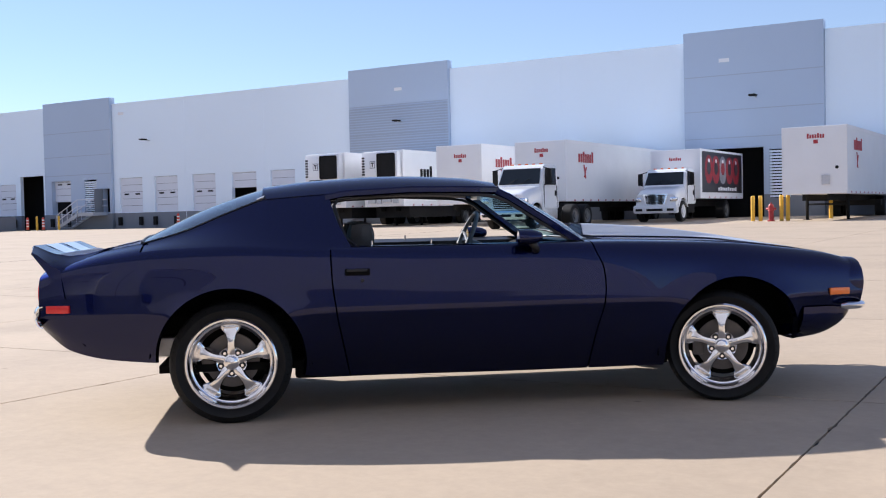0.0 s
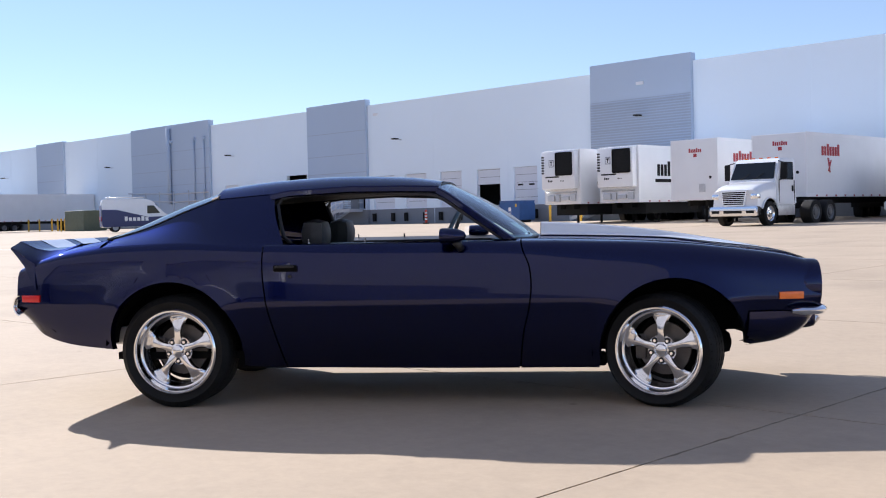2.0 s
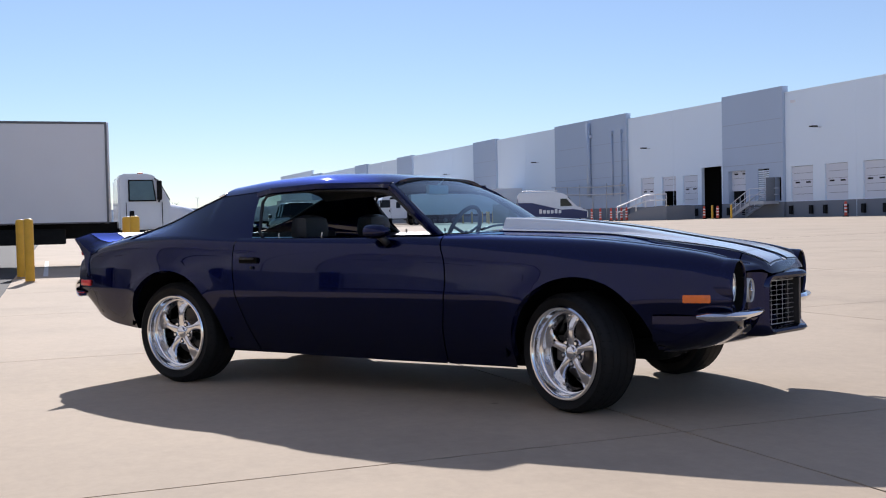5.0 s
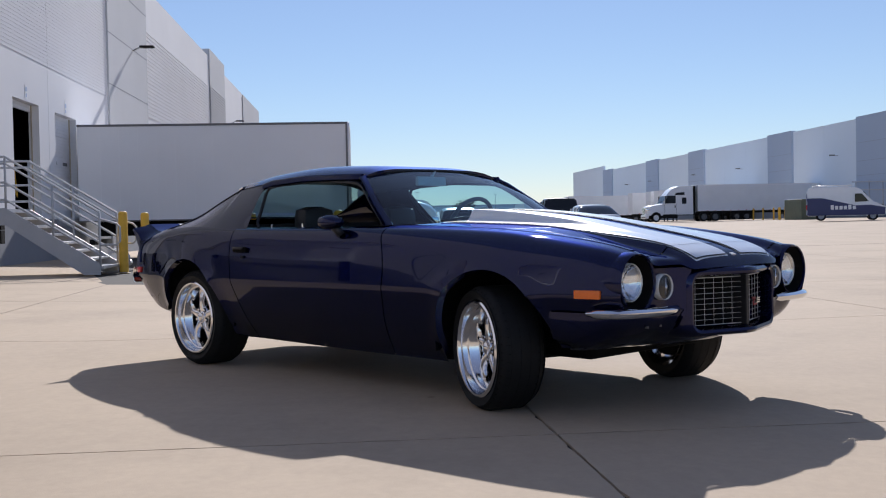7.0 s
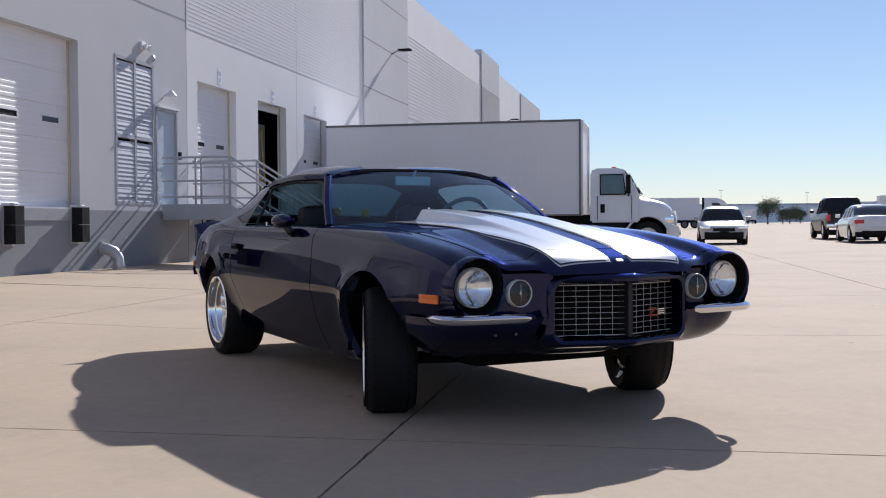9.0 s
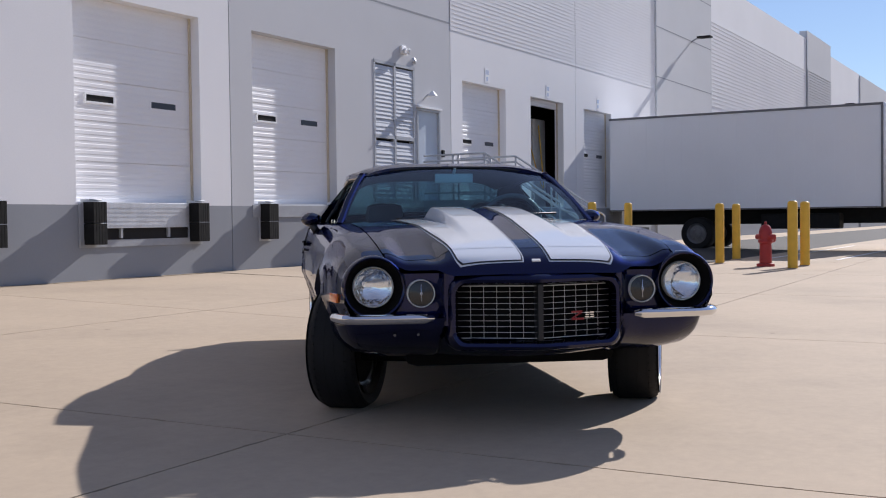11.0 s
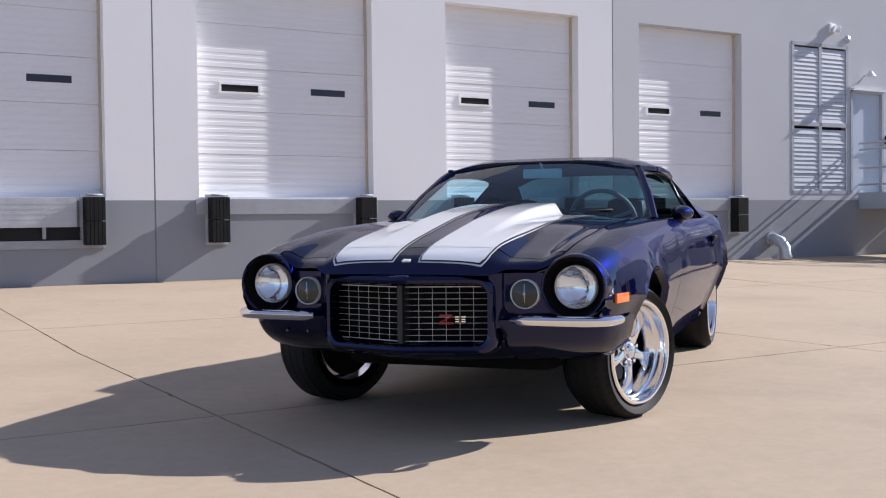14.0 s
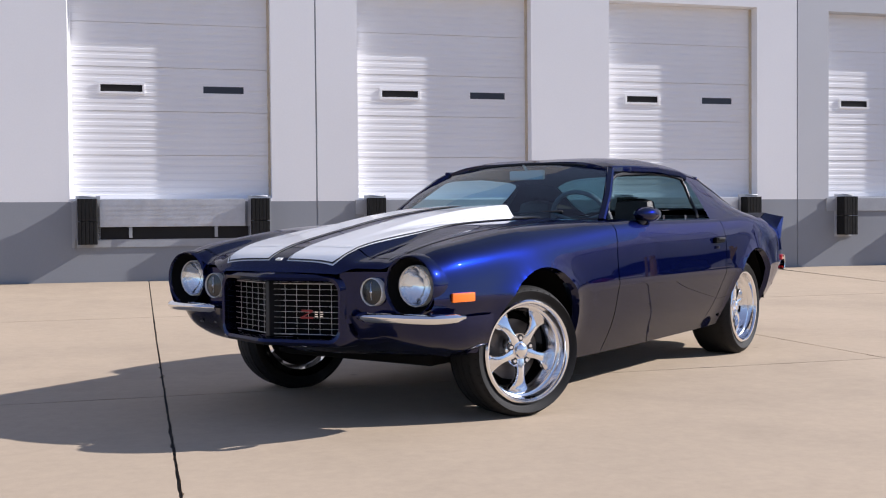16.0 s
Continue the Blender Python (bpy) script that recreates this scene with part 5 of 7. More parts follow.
spin(bm, [(0.0001, -0.30), (0.12, -0.28), (0.20, -0.18), (0.23, 0.0), (0.20, 0.18), (0.12, 0.28), (0.0001, 0.30)], 24, 'X')
rod(bm, (0.25, 0, -0.08), (1.0, 0, -0.10), 0.07, 12)
tagged(part("drain_drum", bm, M_GALV, None, smooth=True, m=at(15.1, -5.3, yard_z(-5.3) + 0.23)), "rounded grey metal drain drum beside the steps", "drum")


# ---- bollards, hydrant ----
def bollard(s, d, h=1.18, frame_=None, zb=None):
    b = thing("bollard", at(s, d, yard_z(d) if zb is None else zb) if frame_ is None else frame_ @ pose(s, -d, zb), "yellow painted steel bollard with domed top", "bollard", "bollards")
    bm = bmesh.new()
    spin(bm, [(0.085, -0.05), (0.085, h - 0.05), (0.075, h - 0.02), (0.05, h - 0.003), (0.0001, h)], 24, 'Z')
    part("post", bm, M_YEL, b, smooth=True)
    bm = bmesh.new()
    spin(bm, [(0.088, 0.0), (0.088, 0.02), (0.12, 0.0)], 20, 'Z')
    part("collar", bm, M_CONC, b)


def hydrant(m):
    h = thing("fire_hydrant", m, "dark red cast-iron fire hydrant with domed cap", "fire hydrant", "hydrants")
    bm = bmesh.new()
    spin(bm, [(0.16, 0), (0.16, 0.05), (0.11, 0.06), (0.105, 0.42), (0.13, 0.44), (0.13, 0.48), (0.115, 0.50), (0.12, 0.62), (0.10, 0.70), (0.06, 0.755), (0.0001, 0.765)], 24, 'Z')
    part("barrel", bm, M_RED, h, smooth=True)
    bm = bmesh.new()
    rod(bm, (-0.21, 0, 0.54), (0.21, 0, 0.54), 0.05, 12)
    rod(bm, (0, -0.2, 0.50), (0, 0, 0.50), 0.065, 14)
    part("nozzles", bm, M_RED, h)
    bm = bmesh.new()
    rod(bm, (0, 0, 0.75), (0, 0, 0.82), 0.025, 5)
    part("stem_nut", bm, M_RED, h)


def stained(m, blotch=0.16, spot=0.5):
    """Adds soft oil blotches, tyre-worn patches and small dark spots to a concrete."""
    t = m.node_tree
    b = t.nodes["Principled BSDF"]
    src = b.inputs["Base Color"].links[0].from_socket
    co = t.nodes.new("ShaderNodeTexCoord")
    n1 = t.nodes.new("ShaderNodeTexNoise")
    n1.inputs["Scale"].default_value, n1.inputs["Detail"].default_value, n1.inputs["Roughness"].default_value = 0.45, 8, 0.65
    r1 = t.nodes.new("ShaderNodeMapRange")
    r1.inputs["From Min"].default_value, r1.inputs["From Max"].default_value = 0.50, 0.72
    r1.inputs["To Min"].default_value, r1.inputs["To Max"].default_value = 1.0, 1 - blotch
    v1 = t.nodes.new("ShaderNodeTexVoronoi")
    v1.inputs["Scale"].default_value = 1.6
    r2 = t.nodes.new("ShaderNodeMapRange")
    r2.inputs["From Min"].default_value, r2.inputs["From Max"].default_value = 0.015, 0.05
    r2.inputs["To Min"].default_value, r2.inputs["To Max"].default_value = 1 - spot, 1.0
    n2 = t.nodes.new("ShaderNodeTexNoise")
    n2.inputs["Scale"].default_value, n2.inputs["Detail"].default_value, n2.inputs["Roughness"].default_value = 9.0, 10, 0.75
    r3 = t.nodes.new("ShaderNodeMapRange")
    r3.inputs["From Min"].default_value, r3.inputs["From Max"].default_value = 0.35, 0.65
    r3.inputs["To Min"].default_value, r3.inputs["To Max"].default_value = 0.95, 1.04
    for nn in (n1, v1, n2):
        t.links.new(co.outputs["Object"], nn.inputs["Vector"])
    t.links.new(n1.outputs["Fac"], r1.inputs["Value"])
    t.links.new(v1.outputs["Distance"], r2.inputs["Value"])
    t.links.new(n2.outputs["Fac"], r3.inputs["Value"])
    last = None
    for r in (r1, r2, r3):
        if last is None:
            last = r.outputs[0]
            continue
        mu = t.nodes.new("ShaderNodeMath")
        mu.operation = 'MULTIPLY'
        t.links.new(last, mu.inputs[0])
        t.links.new(r.outputs[0], mu.inputs[1])
        last = mu.outputs[0]
    sc = t.nodes.new("ShaderNodeVectorMath")
    sc.operation = 'SCALE'
    t.links.new(src, sc.inputs[0])
    t.links.new(last, sc.inputs["Scale"])
    t.links.new(sc.outputs[0], b.inputs["Base Color"])
    return m


M_CONC = stained(mat("yard_concrete", (0.445, 0.350, 0.248), 0.9, vary=0.11, scale=0.6, bump=0.1, bump_scale=160, fine=25, random=0.1))
M_JOINT = mat("dark_joint_sealant", (0.028, 0.025, 0.022), 0.9, vary=0.3, scale=4)
for s, d in ((14.85, -2.61), (16.72, -2.80), (13.11, -0.84), (14.32, -0.89), (14.14, -4.98), (16.09, -4.96)):
    bollard(s, d)
hydrant(at(13.96, -1.51, 0.0, 60))


# ---- far warehouse ----
FY = -52.0
far = thing("wall_far", FAR, "long pale warehouse wall with grey towers and dock doors across the yard", "wall", kind="structure")
towers = [(9.15, 16.63), (31.87, 39.57), (62.5, 70.3), (85.9, 101.2), (117.5, 124.8), (149.2, 156.4), (173.0, 180.2), (205.0, 212.4)]
edges = [-40] + [e for t in towers for e in t] + [243.0]
fdoors = [(44.5, 46.7, 4.5), (48.0, 50.3, 4.5), (51.9, 54.2, 4.5), (55.7, 58.1, 4.5), (59.4, 61.9, 4.5), (67.2, 69.5, 4.5), (74.3, 76.6, 4.45), (77.7, 80.0, 4.5), (81.4, 83.7, 4.55)]
fholes = [(a, b, 1.83, t) for a, b, t in fdoors] + [(64.2, 65.6, 1.83, 4.5), (62.75, 63.6, 1.9, 3.75), (70.8, 73.7, 0.6, 5.05), (12.3, 16.4, 0.6, 4.35), (10.9, 12.0, 1.6, 4.2)]
# Ribs take the same blue shade tint as the far grey.
M_FARR = mat("far_ribbed_shade_blue", (0.40, 0.455, 0.55), 0.85, vary=0.05, scale=0.1)
for i, (a, b) in enumerate(zip(edges, edges[1:])):
    tw = i % 2 == 1
    bm = bmesh.new()
    hs = [h for h in fholes if h[0] < b and h[1] > a]
    top = (10.8 if a < 80 else 11.05) if tw else (10.3 if a < 60 else 10.5 if a < 80 else 10.88 if a < 205 else 12.0)
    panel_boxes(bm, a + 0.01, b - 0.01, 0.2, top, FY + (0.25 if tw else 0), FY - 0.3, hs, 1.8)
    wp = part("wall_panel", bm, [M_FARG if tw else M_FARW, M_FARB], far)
    bm = bmesh.new()
    yf = FY + (0.25 if tw else 0)
    if tw:
        for z in (4.9, 6.4, 8.3):
            box(bm, a + 0.02, yf, z, b - 0.02, yf + 0.012, z + 0.05)
        if a < 60:
            z = 4.9 if a > 20 else 20
            while z < 8.2:
                box(bm, a + 0.02, yf, z, b - 0.02, yf + 0.05, z + 0.09)
                z += 0.17
    else:
        for s in lin(a, b, max(int((b - a) / 7.5), 2) + 1)[1:-1]:
            box(bm, s - 0.02, yf, 0.3, s + 0.02, yf + 0.01, top - 0.05)
        box(bm, a + 0.02, yf, top - 0.08, b - 0.02, yf + 0.03, top)
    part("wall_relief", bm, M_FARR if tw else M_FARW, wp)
# One black sheet paints the unlit inside seen through the far openings.
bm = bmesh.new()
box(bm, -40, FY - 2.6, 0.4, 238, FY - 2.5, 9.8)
part("unlit_interior_sheet", bm, M_DARK, far)
bm = bmesh.new()
box(bm, -40, FY - 70, 9.7, 242.6, FY - 0.31, 9.9)
box(bm, 242.7, FY - 70, 0.2, 243.0, FY - 0.31, 12.0)
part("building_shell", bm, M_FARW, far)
for i, (a, b, t) in enumerate(fdoors):
    lift = {1: 1.55, 5: 1.0, 7: 1.35}.get(i, 0.0)
    d = thing("dock_door", FAR @ pose(a, FY - 0.12, 1.83), "white steel dock door, " + ("half raised" if lift else "closed"), "door", "dock doors")
    w, H = b - a, t - 1.83
    n = 5
    for k in range(n):
        z0 = k * H / n + lift
        if z0 > H - 0.05:
            break
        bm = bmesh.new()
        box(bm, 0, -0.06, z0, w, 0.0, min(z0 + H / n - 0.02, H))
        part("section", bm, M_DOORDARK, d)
    for fx in (0.16, 0.64):
        z = 1.35 + lift
        if z < H:
            bm = bmesh.new()
            box(bm, w * fx, -0.01, z, w * fx + 0.5, 0.012, z + 0.12)
            part("pane", bm, M_DARK, d, "dark slot window")
    for s in (0.12, w - 0.12):
        bm = bmesh.new()
        box(bm, s - 0.14, 0.13, -1.0, s + 0.14, 0.34, -0.35)
        tagged(part("dock_bumper", bm, M_BLACK, None, m=FAR @ pose(a, FY - 0.12 + (0.25 if 62.4 < a < 70.3 else 0), 1.83)), "black rubber dock bumper", "bumper", "dock bumpers")
# pale roll-up beside the box truck, vent louvre, opened service door
for a, b, z0, z1 in ((64.2, 65.6, 1.83, 4.5), (10.9, 12.0, 1.6, 4.2)):
    lv = thing("louvre_vent", FAR @ pose(a, FY + 0.2, z0), "grey louvred vent in the far wall", "vent", "far vents")
    k = 0.03
    while k + 0.14 < z1 - z0:
        bm = bmesh.new()
        box(bm, 0, -0.05, k, b - a, 0.0, k + 0.10)
        part("slat", bm, M_FARW, lv)
        k += 0.16
sdoor = thing("door_2", FAR @ pose(62.75, FY + 0.2, 1.9), "grey steel service door standing open", "door", kind="structure")
bm = bmesh.new()
box(bm, 0.80, 0.0, 0, 0.85, 0.85, 1.85)
part("leaf", bm, M_FARB, sdoor)
# rain pipes and pipe rack on the wide tower
for s, rr in ((86.7, 0.08), (88.5, 0.09), (93.1, 0.22)):
    bm = bmesh.new()
    rod(bm, (s, FY + 0.27 + rr, 3.0), (s, FY + 0.27 + rr, 9.2 if rr < 0.2 else 10.7), rr, 10)
    box(bm, s - 2 * rr, FY + 0.25, 9.2, s + 2 * rr, FY + 0.5, 9.5)
    tagged(part("rain_pipe", bm, M_FARG, None, m=FAR), "grey rain pipe on the far wall", "pipe", "rain pipes")
rack = bmesh.new()
for z in (3.2, 4.0):
    pipe(rack, [(85.2, FY + 0.9, z), (91, FY + 0.9, z), (100.8, FY + 0.9, z + 0.3)], 0.07, 8)
for s in lin(86, 100, 6):
    rod(rack, (s, FY + 0.9, 0.6), (s, FY + 0.9, 4.3), 0.06, 8)
tagged(part("pipe_rack", rack, M_GALV, None, m=FAR), "galvanized pipe rack along the far wall", "pipes")
# flood lamps and white plates on the far wall
for s, z, w in ((58.45, 7.37, 0), (35.35, 7.26, 1), (12.65, 7.14, 1), (82.0, 7.42, 0), (105.8, 7.46, 0), (134, 7.45, 0), (152, 7.45, 1), (175.5, 7.45, 1), (192, 7.45, 0)):
    fl = thing("flood_lamp", FAR @ pose(s, FY + 0.25 * w, z), "dark floodlight on an arm on the far wall", "lamp", "flood lamps")
    bm = bmesh.new()
    box(bm, -0.03, 0.0, -0.14, 0.03, 0.6, -0.09)
    part("arm", bm, M_STEEL, fl)
    bm = bmesh.new()
    box(bm, -0.19, 0.45, -0.12, 0.19, 0.95, -0.02, bevel=0.03)
    part("head", bm, M_BLACK, fl)
for s, z, w in ((35.6, 9.29, 1), (14.36, 9.14, 1), (61.5, 9.5, 0)):
    bm = bmesh.new()
    box(bm, -0.28, 0.0, -0.1, 0.28, 0.06, 0.1)
    tagged(part("wall_plate", bm, M_DOOR, None, m=FAR @ pose(s, FY + 0.25 * w, z)), "small white plate high on the far wall", "vent", "wall plates")

# ---- vehicles ----
M_TRWHITE = mat("trailer_white", (0.84, 0.85, 0.86), 0.45, vary=0.05, scale=0.8)
M_TRGREY = mat("dirty_trailer_white", (0.87, 0.87, 0.88), 0.5, vary=0.05, scale=0.5, bump=0.1, bump_scale=2)
M_TRRED = mat("red_vinyl", (0.40, 0.03, 0.04), 0.5)
M_WINDOW = mat("dark_vehicle_glass", (0.012, 0.016, 0.020), 0.06, vary=0.1, spec=0.35)
M_CABWHITE = mat("truck_white_paint", (0.86, 0.87, 0.88), 0.25, vary=0.03, coat=0.6)
M_DARKCAR = mat("black_car_paint", (0.010, 0.011, 0.014), 0.35, vary=0.05, spec=0.3, coat=0.3)
M_SEDAN = mat("pearl_white_paint", (0.80, 0.80, 0.79), 0.22, vary=0.02, coat=1.0)
M_VANBLUE = mat("van_blue_wrap", (0.018, 0.03, 0.13), 0.4, vary=0.05, coat=0.15)
M_DUMP = mat("blue_steel_dumpster", (0.032, 0.10, 0.29), 0.5, vary=0.2, scale=2, bump=0.2)
M_DARKPIC = mat("dark_picture_wrap", (0.035, 0.035, 0.04), 0.4, vary=0.3, scale=2)


def prism(bm, pts, y0, y1, mi=0, inset=0.0):
    """A side profile of (x, z) points drawn out across y; inset narrows its upper part."""
    zs = [z for _, z in pts]
    lo, hi = min(zs), max(zs)
    a = [bm.verts.new((x, y0 + inset * (z - lo) / max(hi - lo, 1e-6), z)) for x, z in pts]
    b = [bm.verts.new((x, y1 - inset * (z - lo) / max(hi - lo, 1e-6), z)) for x, z in pts]
    fs = [bm.faces.new(a), bm.faces.new(b)]
    n = len(pts)
    fs += [bm.faces.new((a[i], a[(i + 1) % n], b[(i + 1) % n], b[i])) for i in range(n)]
    for f in fs:
        f.material_index = mi
    return bm


M_HUBGREY = mat("dull_wheel_steel", (0.16, 0.16, 0.165), 0.5, metal=0.5, vary=0.25, scale=8)


def road_wheel(parent, x, y, r, w, rim=M_HUBGREY):
    """Plain truck or car wheel under a vehicle."""
    sg = 1 if y > 0 else -1
    bm = bmesh.new()
    spin(bm, [(r * 0.62, -w / 2 + 0.02), (r * 0.66, -w / 2), (r * 0.93, -w / 2), (r, -w / 2 + 0.04), (r, w / 2 - 0.04), (r * 0.93, w / 2), (r * 0.66, w / 2), (r * 0.62, w / 2 - 0.02)], 32, 'Y')
    t = part("wheel", bm, M_TYRE, parent, smooth=True, m=pose(x, y, r))
    bm = bmesh.new()
    o = sg * w / 2
    spin(bm, [(r * 0.63, o - sg * 0.01), (r * 0.58, o - sg * 0.03), (r * 0.5, o - sg * 0.07), (r * 0.3, o - sg * 0.06), (r * 0.28, o - sg * 0.01), (0.0001, o)], 28, 'Y')
    for k in range(8):
        a = k * math.tau / 8
        rod(bm, (r * 0.42 * math.cos(a), o - sg * 0.09, r * 0.42 * math.sin(a)), (r * 0.42 * math.cos(a), o - sg * 0.05, r * 0.42 * math.sin(a)), r * 0.05, 6)
    part("rim", bm, rim, t, smooth=True)


def lettering(parent, x, y, z, w, h, axis, material, n=7):
    """Lettering that cannot be kept: plain bars of its size and colour."""
    for k in range(n):
        bm = bmesh.new()
        a = k * w / n
        hh = h * (1.0 if k % 4 == 0 else 0.78)
        if axis == 'Y':
            box(bm, x - 0.004, y + a, z, x + 0.008, y + a + w / n * 0.72, z + hh)
        else:
            box(bm, x + a, y - 0.006, z, x + a + w / n * 0.72, y + 0.006, z + hh)
        part("lettering_bar", bm, material, parent)


def trailer_box(parent, x0, x1, z0, z1, hw=1.29, material=None, rails=True):
    material = material or M_TRWHITE
    bm = bmesh.new()
    box(bm, x0, -hw, z0, x1, hw, z1, bevel=0.03)
    b = part("box_body", bm, material, parent)
    if rails:
        for y in (-hw, hw):
            bm = bmesh.new()
            box(bm, x0, y - 0.012, z0, x1, y + 0.012, z0 + 0.16)
            box(bm, x0, y - 0.012, z1 - 0.14, x1, y + 0.012, z1 + 0.01)
            for x in (x0, x1 - 0.12):
                box(bm, x, y - 0.016, z0, x + 0.14, y + 0.016, z1)
            part("side_frame", bm, M_TRGREY, b)
        bm = bmesh.new()
        for y in (-hw, hw):
            for k in range(int((x1 - x0) / 0.9)):
                box(bm, x0 + 0.3 + k * 0.9, y - 0.02, z0 + 0.02, x0 + 0.42 + k * 0.9, y + 0.02, z0 + 0.09)
        tagged(part("marker_plate", bm, M_TRRED, b), kind="stuff")
    return b


def dry_trailer(s, d, gz, L=12.5, marks=True, legs=True, rz=90, reefer=0, group="parked trailers", top=4.06):
    t = thing("semi_trailer", at(s, d, gz, rz), "white refrigerated trailer with a black cooling unit" if reefer else "white dry-van trailer with red lettering bars, parked", "trailer", group)
    trailer_box(t, -L, 0, 1.12, top + 0.12 * reefer)
    if reefer:
        bm = bmesh.new()
        box(bm, 0.0, -1.2, 1.95, 0.42, 1.2, 4.12, bevel=0.10)
        u_ = part("cooling_unit", bm, M_CABWHITE, t, "white cooling unit with dark grilles", smooth=True)
        bm = bmesh.new()
        box(bm, 0.40, -0.12, 2.72, 0.45, 1.06, 4.02, bevel=0.10)
        part("dark_grille", bm, M_BLACK, u_)
        bm = bmesh.new()
        box(bm, 0.38, -0.9, 2.62, 0.435, 0.1, 2.70, bevel=0.02)
        part("lower_band", bm, M_BLACK, u_)
        for k in range(7):
            bm = bmesh.new()
            box(bm, 0.25, -1.16, 2.85 + k * 0.15, 0.45, -0.98, 2.94 + k * 0.15, bevel=0.02)
            part("vent_slot", bm, M_BLACK, u_)
        bm = bmesh.new()
        box(bm, 0.405, -0.62, 3.22, 0.426, -0.27, 3.62)
        bd_ = part("unit_badge", bm, M_FARB, u_, "grey square badge")
        bm = bmesh.new()
        box(bm, 0.424, -0.58, 3.26, 0.432, -0.31, 3.58)
        part("badge_field", bm, M_DOOR, bd_)
        bm = bmesh.new()
        box(bm, 0.43, -0.54, 3.48, 0.438, -0.35, 3.54)
        box(bm, 0.43, -0.475, 3.30, 0.438, -0.415, 3.48)
        part("badge_mark", bm, M_DARK, bd_)
        bm = bmesh.new()
        for y_, z_, w_, h_ in ((-1.0, 1.30, 0.5, 0.34), (-0.4, 1.26, 0.28, 0.42), (0.0, 1.34, 0.55, 0.22), (0.66, 1.28, 0.34, 0.4)):
            box(bm, 0.02, y_, z_, 0.16, y_ + w_, z_ + h_, bevel=0.02)
        rod(bm, (0.12, -1.1, 1.78), (0.12, 1.1, 1.78), 0.04, 8)
        part("machinery", bm, M_GALV, t, "bare metal service boxes below the unit")
        bm = bmesh.new()
        box(bm, -L + 0.3, -1.12, 0.50, -0.8, 1.12, 1.10)
        part("undercarriage", bm, M_BLACK, t, "black undercarriage")
        bm = bmesh.new()
        box(bm, 0.01, -0.9, 1.3, 0.04, 0.9, 2.1)
        part("front_frame", bm, M_TRGREY, t)
        lettering(t, 0.42, -0.7, 2.38, 0.35, 0.12, 'Y', M_BLACK, 3)
        lettering(t, 0.42, 0.2, 2.4, 0.3, 0.06, 'Y', M_BLACK, 3)
        lettering(t, -2.9, 1.305, 2.55, 1.3, 0.8, 'X', M_BLACK, 4)
        bm = bmesh.new()
        box(bm, -3.0, 1.295, 2.2, -1.5, 1.31, 2.38)
        part("lettering_bar", bm, M_BLACK, t)
    elif marks:
        lettering(t, 0.0, -0.28, 3.42, 0.72, 0.20, 'Y', M_TRRED)
        bm = bmesh.new()
        box(bm, -0.002, -0.02, 3.2, 0.008, 0.16, 3.36)
        part("lettering_bar", bm, M_TRRED, t)
        lettering(t, -3.1, 1.303, 2.95, 1.75, 0.52, 'X', M_TRRED)
        bm = bmesh.new()
        prism(bm, [(-2.25, 2.2), (-2.15, 2.2), (-1.95, 2.85), (-2.1, 2.85)], 1.296, 1.308)
        prism(bm, [(-2.1, 2.25), (-2.0, 2.25), (-2.25, 2.75), (-2.35, 2.75)], 1.294, 1.312)
        part("lettering_bar", bm, M_TRRED, t)
        bm = bmesh.new()
        box(bm, 0.0, 0.30, 1.5, 0.05, 0.62, 1.9)
        part("document_box", bm, M_GALV, t)
        bm = bmesh.new()
        rod(bm, (0.0, 0.9, 2.2), (0.02, 0.9, 2.2), 0.07, 12)
        part("glad_hand", bm, M_BLACK, t)
    bm = bmesh.new()
    for y in (-0.5, 0.5):
        box(bm, -L, y - 0.06, 0.85, -0.3, y + 0.06, 1.12)
    for y in (-0.85, 0.85):
        if legs:
            rod(bm, (-2.4, y, 0.05), (-2.4, y, 1.12), 0.07, 8)
            box(bm, -2.6, y - 0.15, 0.0, -2.2, y + 0.15, 0.05)
    if legs:
        rod(bm, (-2.4, -0.85, 0.7), (-2.4, 0.85, 0.7), 0.04, 6)
    box(bm, -L + 0.6, -1.15, 0.62, -L + 3.6, 1.15, 0.9)
    part("chassis", bm, M_BLACK, t)
    for x in (-L + 1.4, -L + 2.7):
        for y in (-1.02, 1.02):
            road_wheel(t, x, y, 0.52, 0.45)
    return t


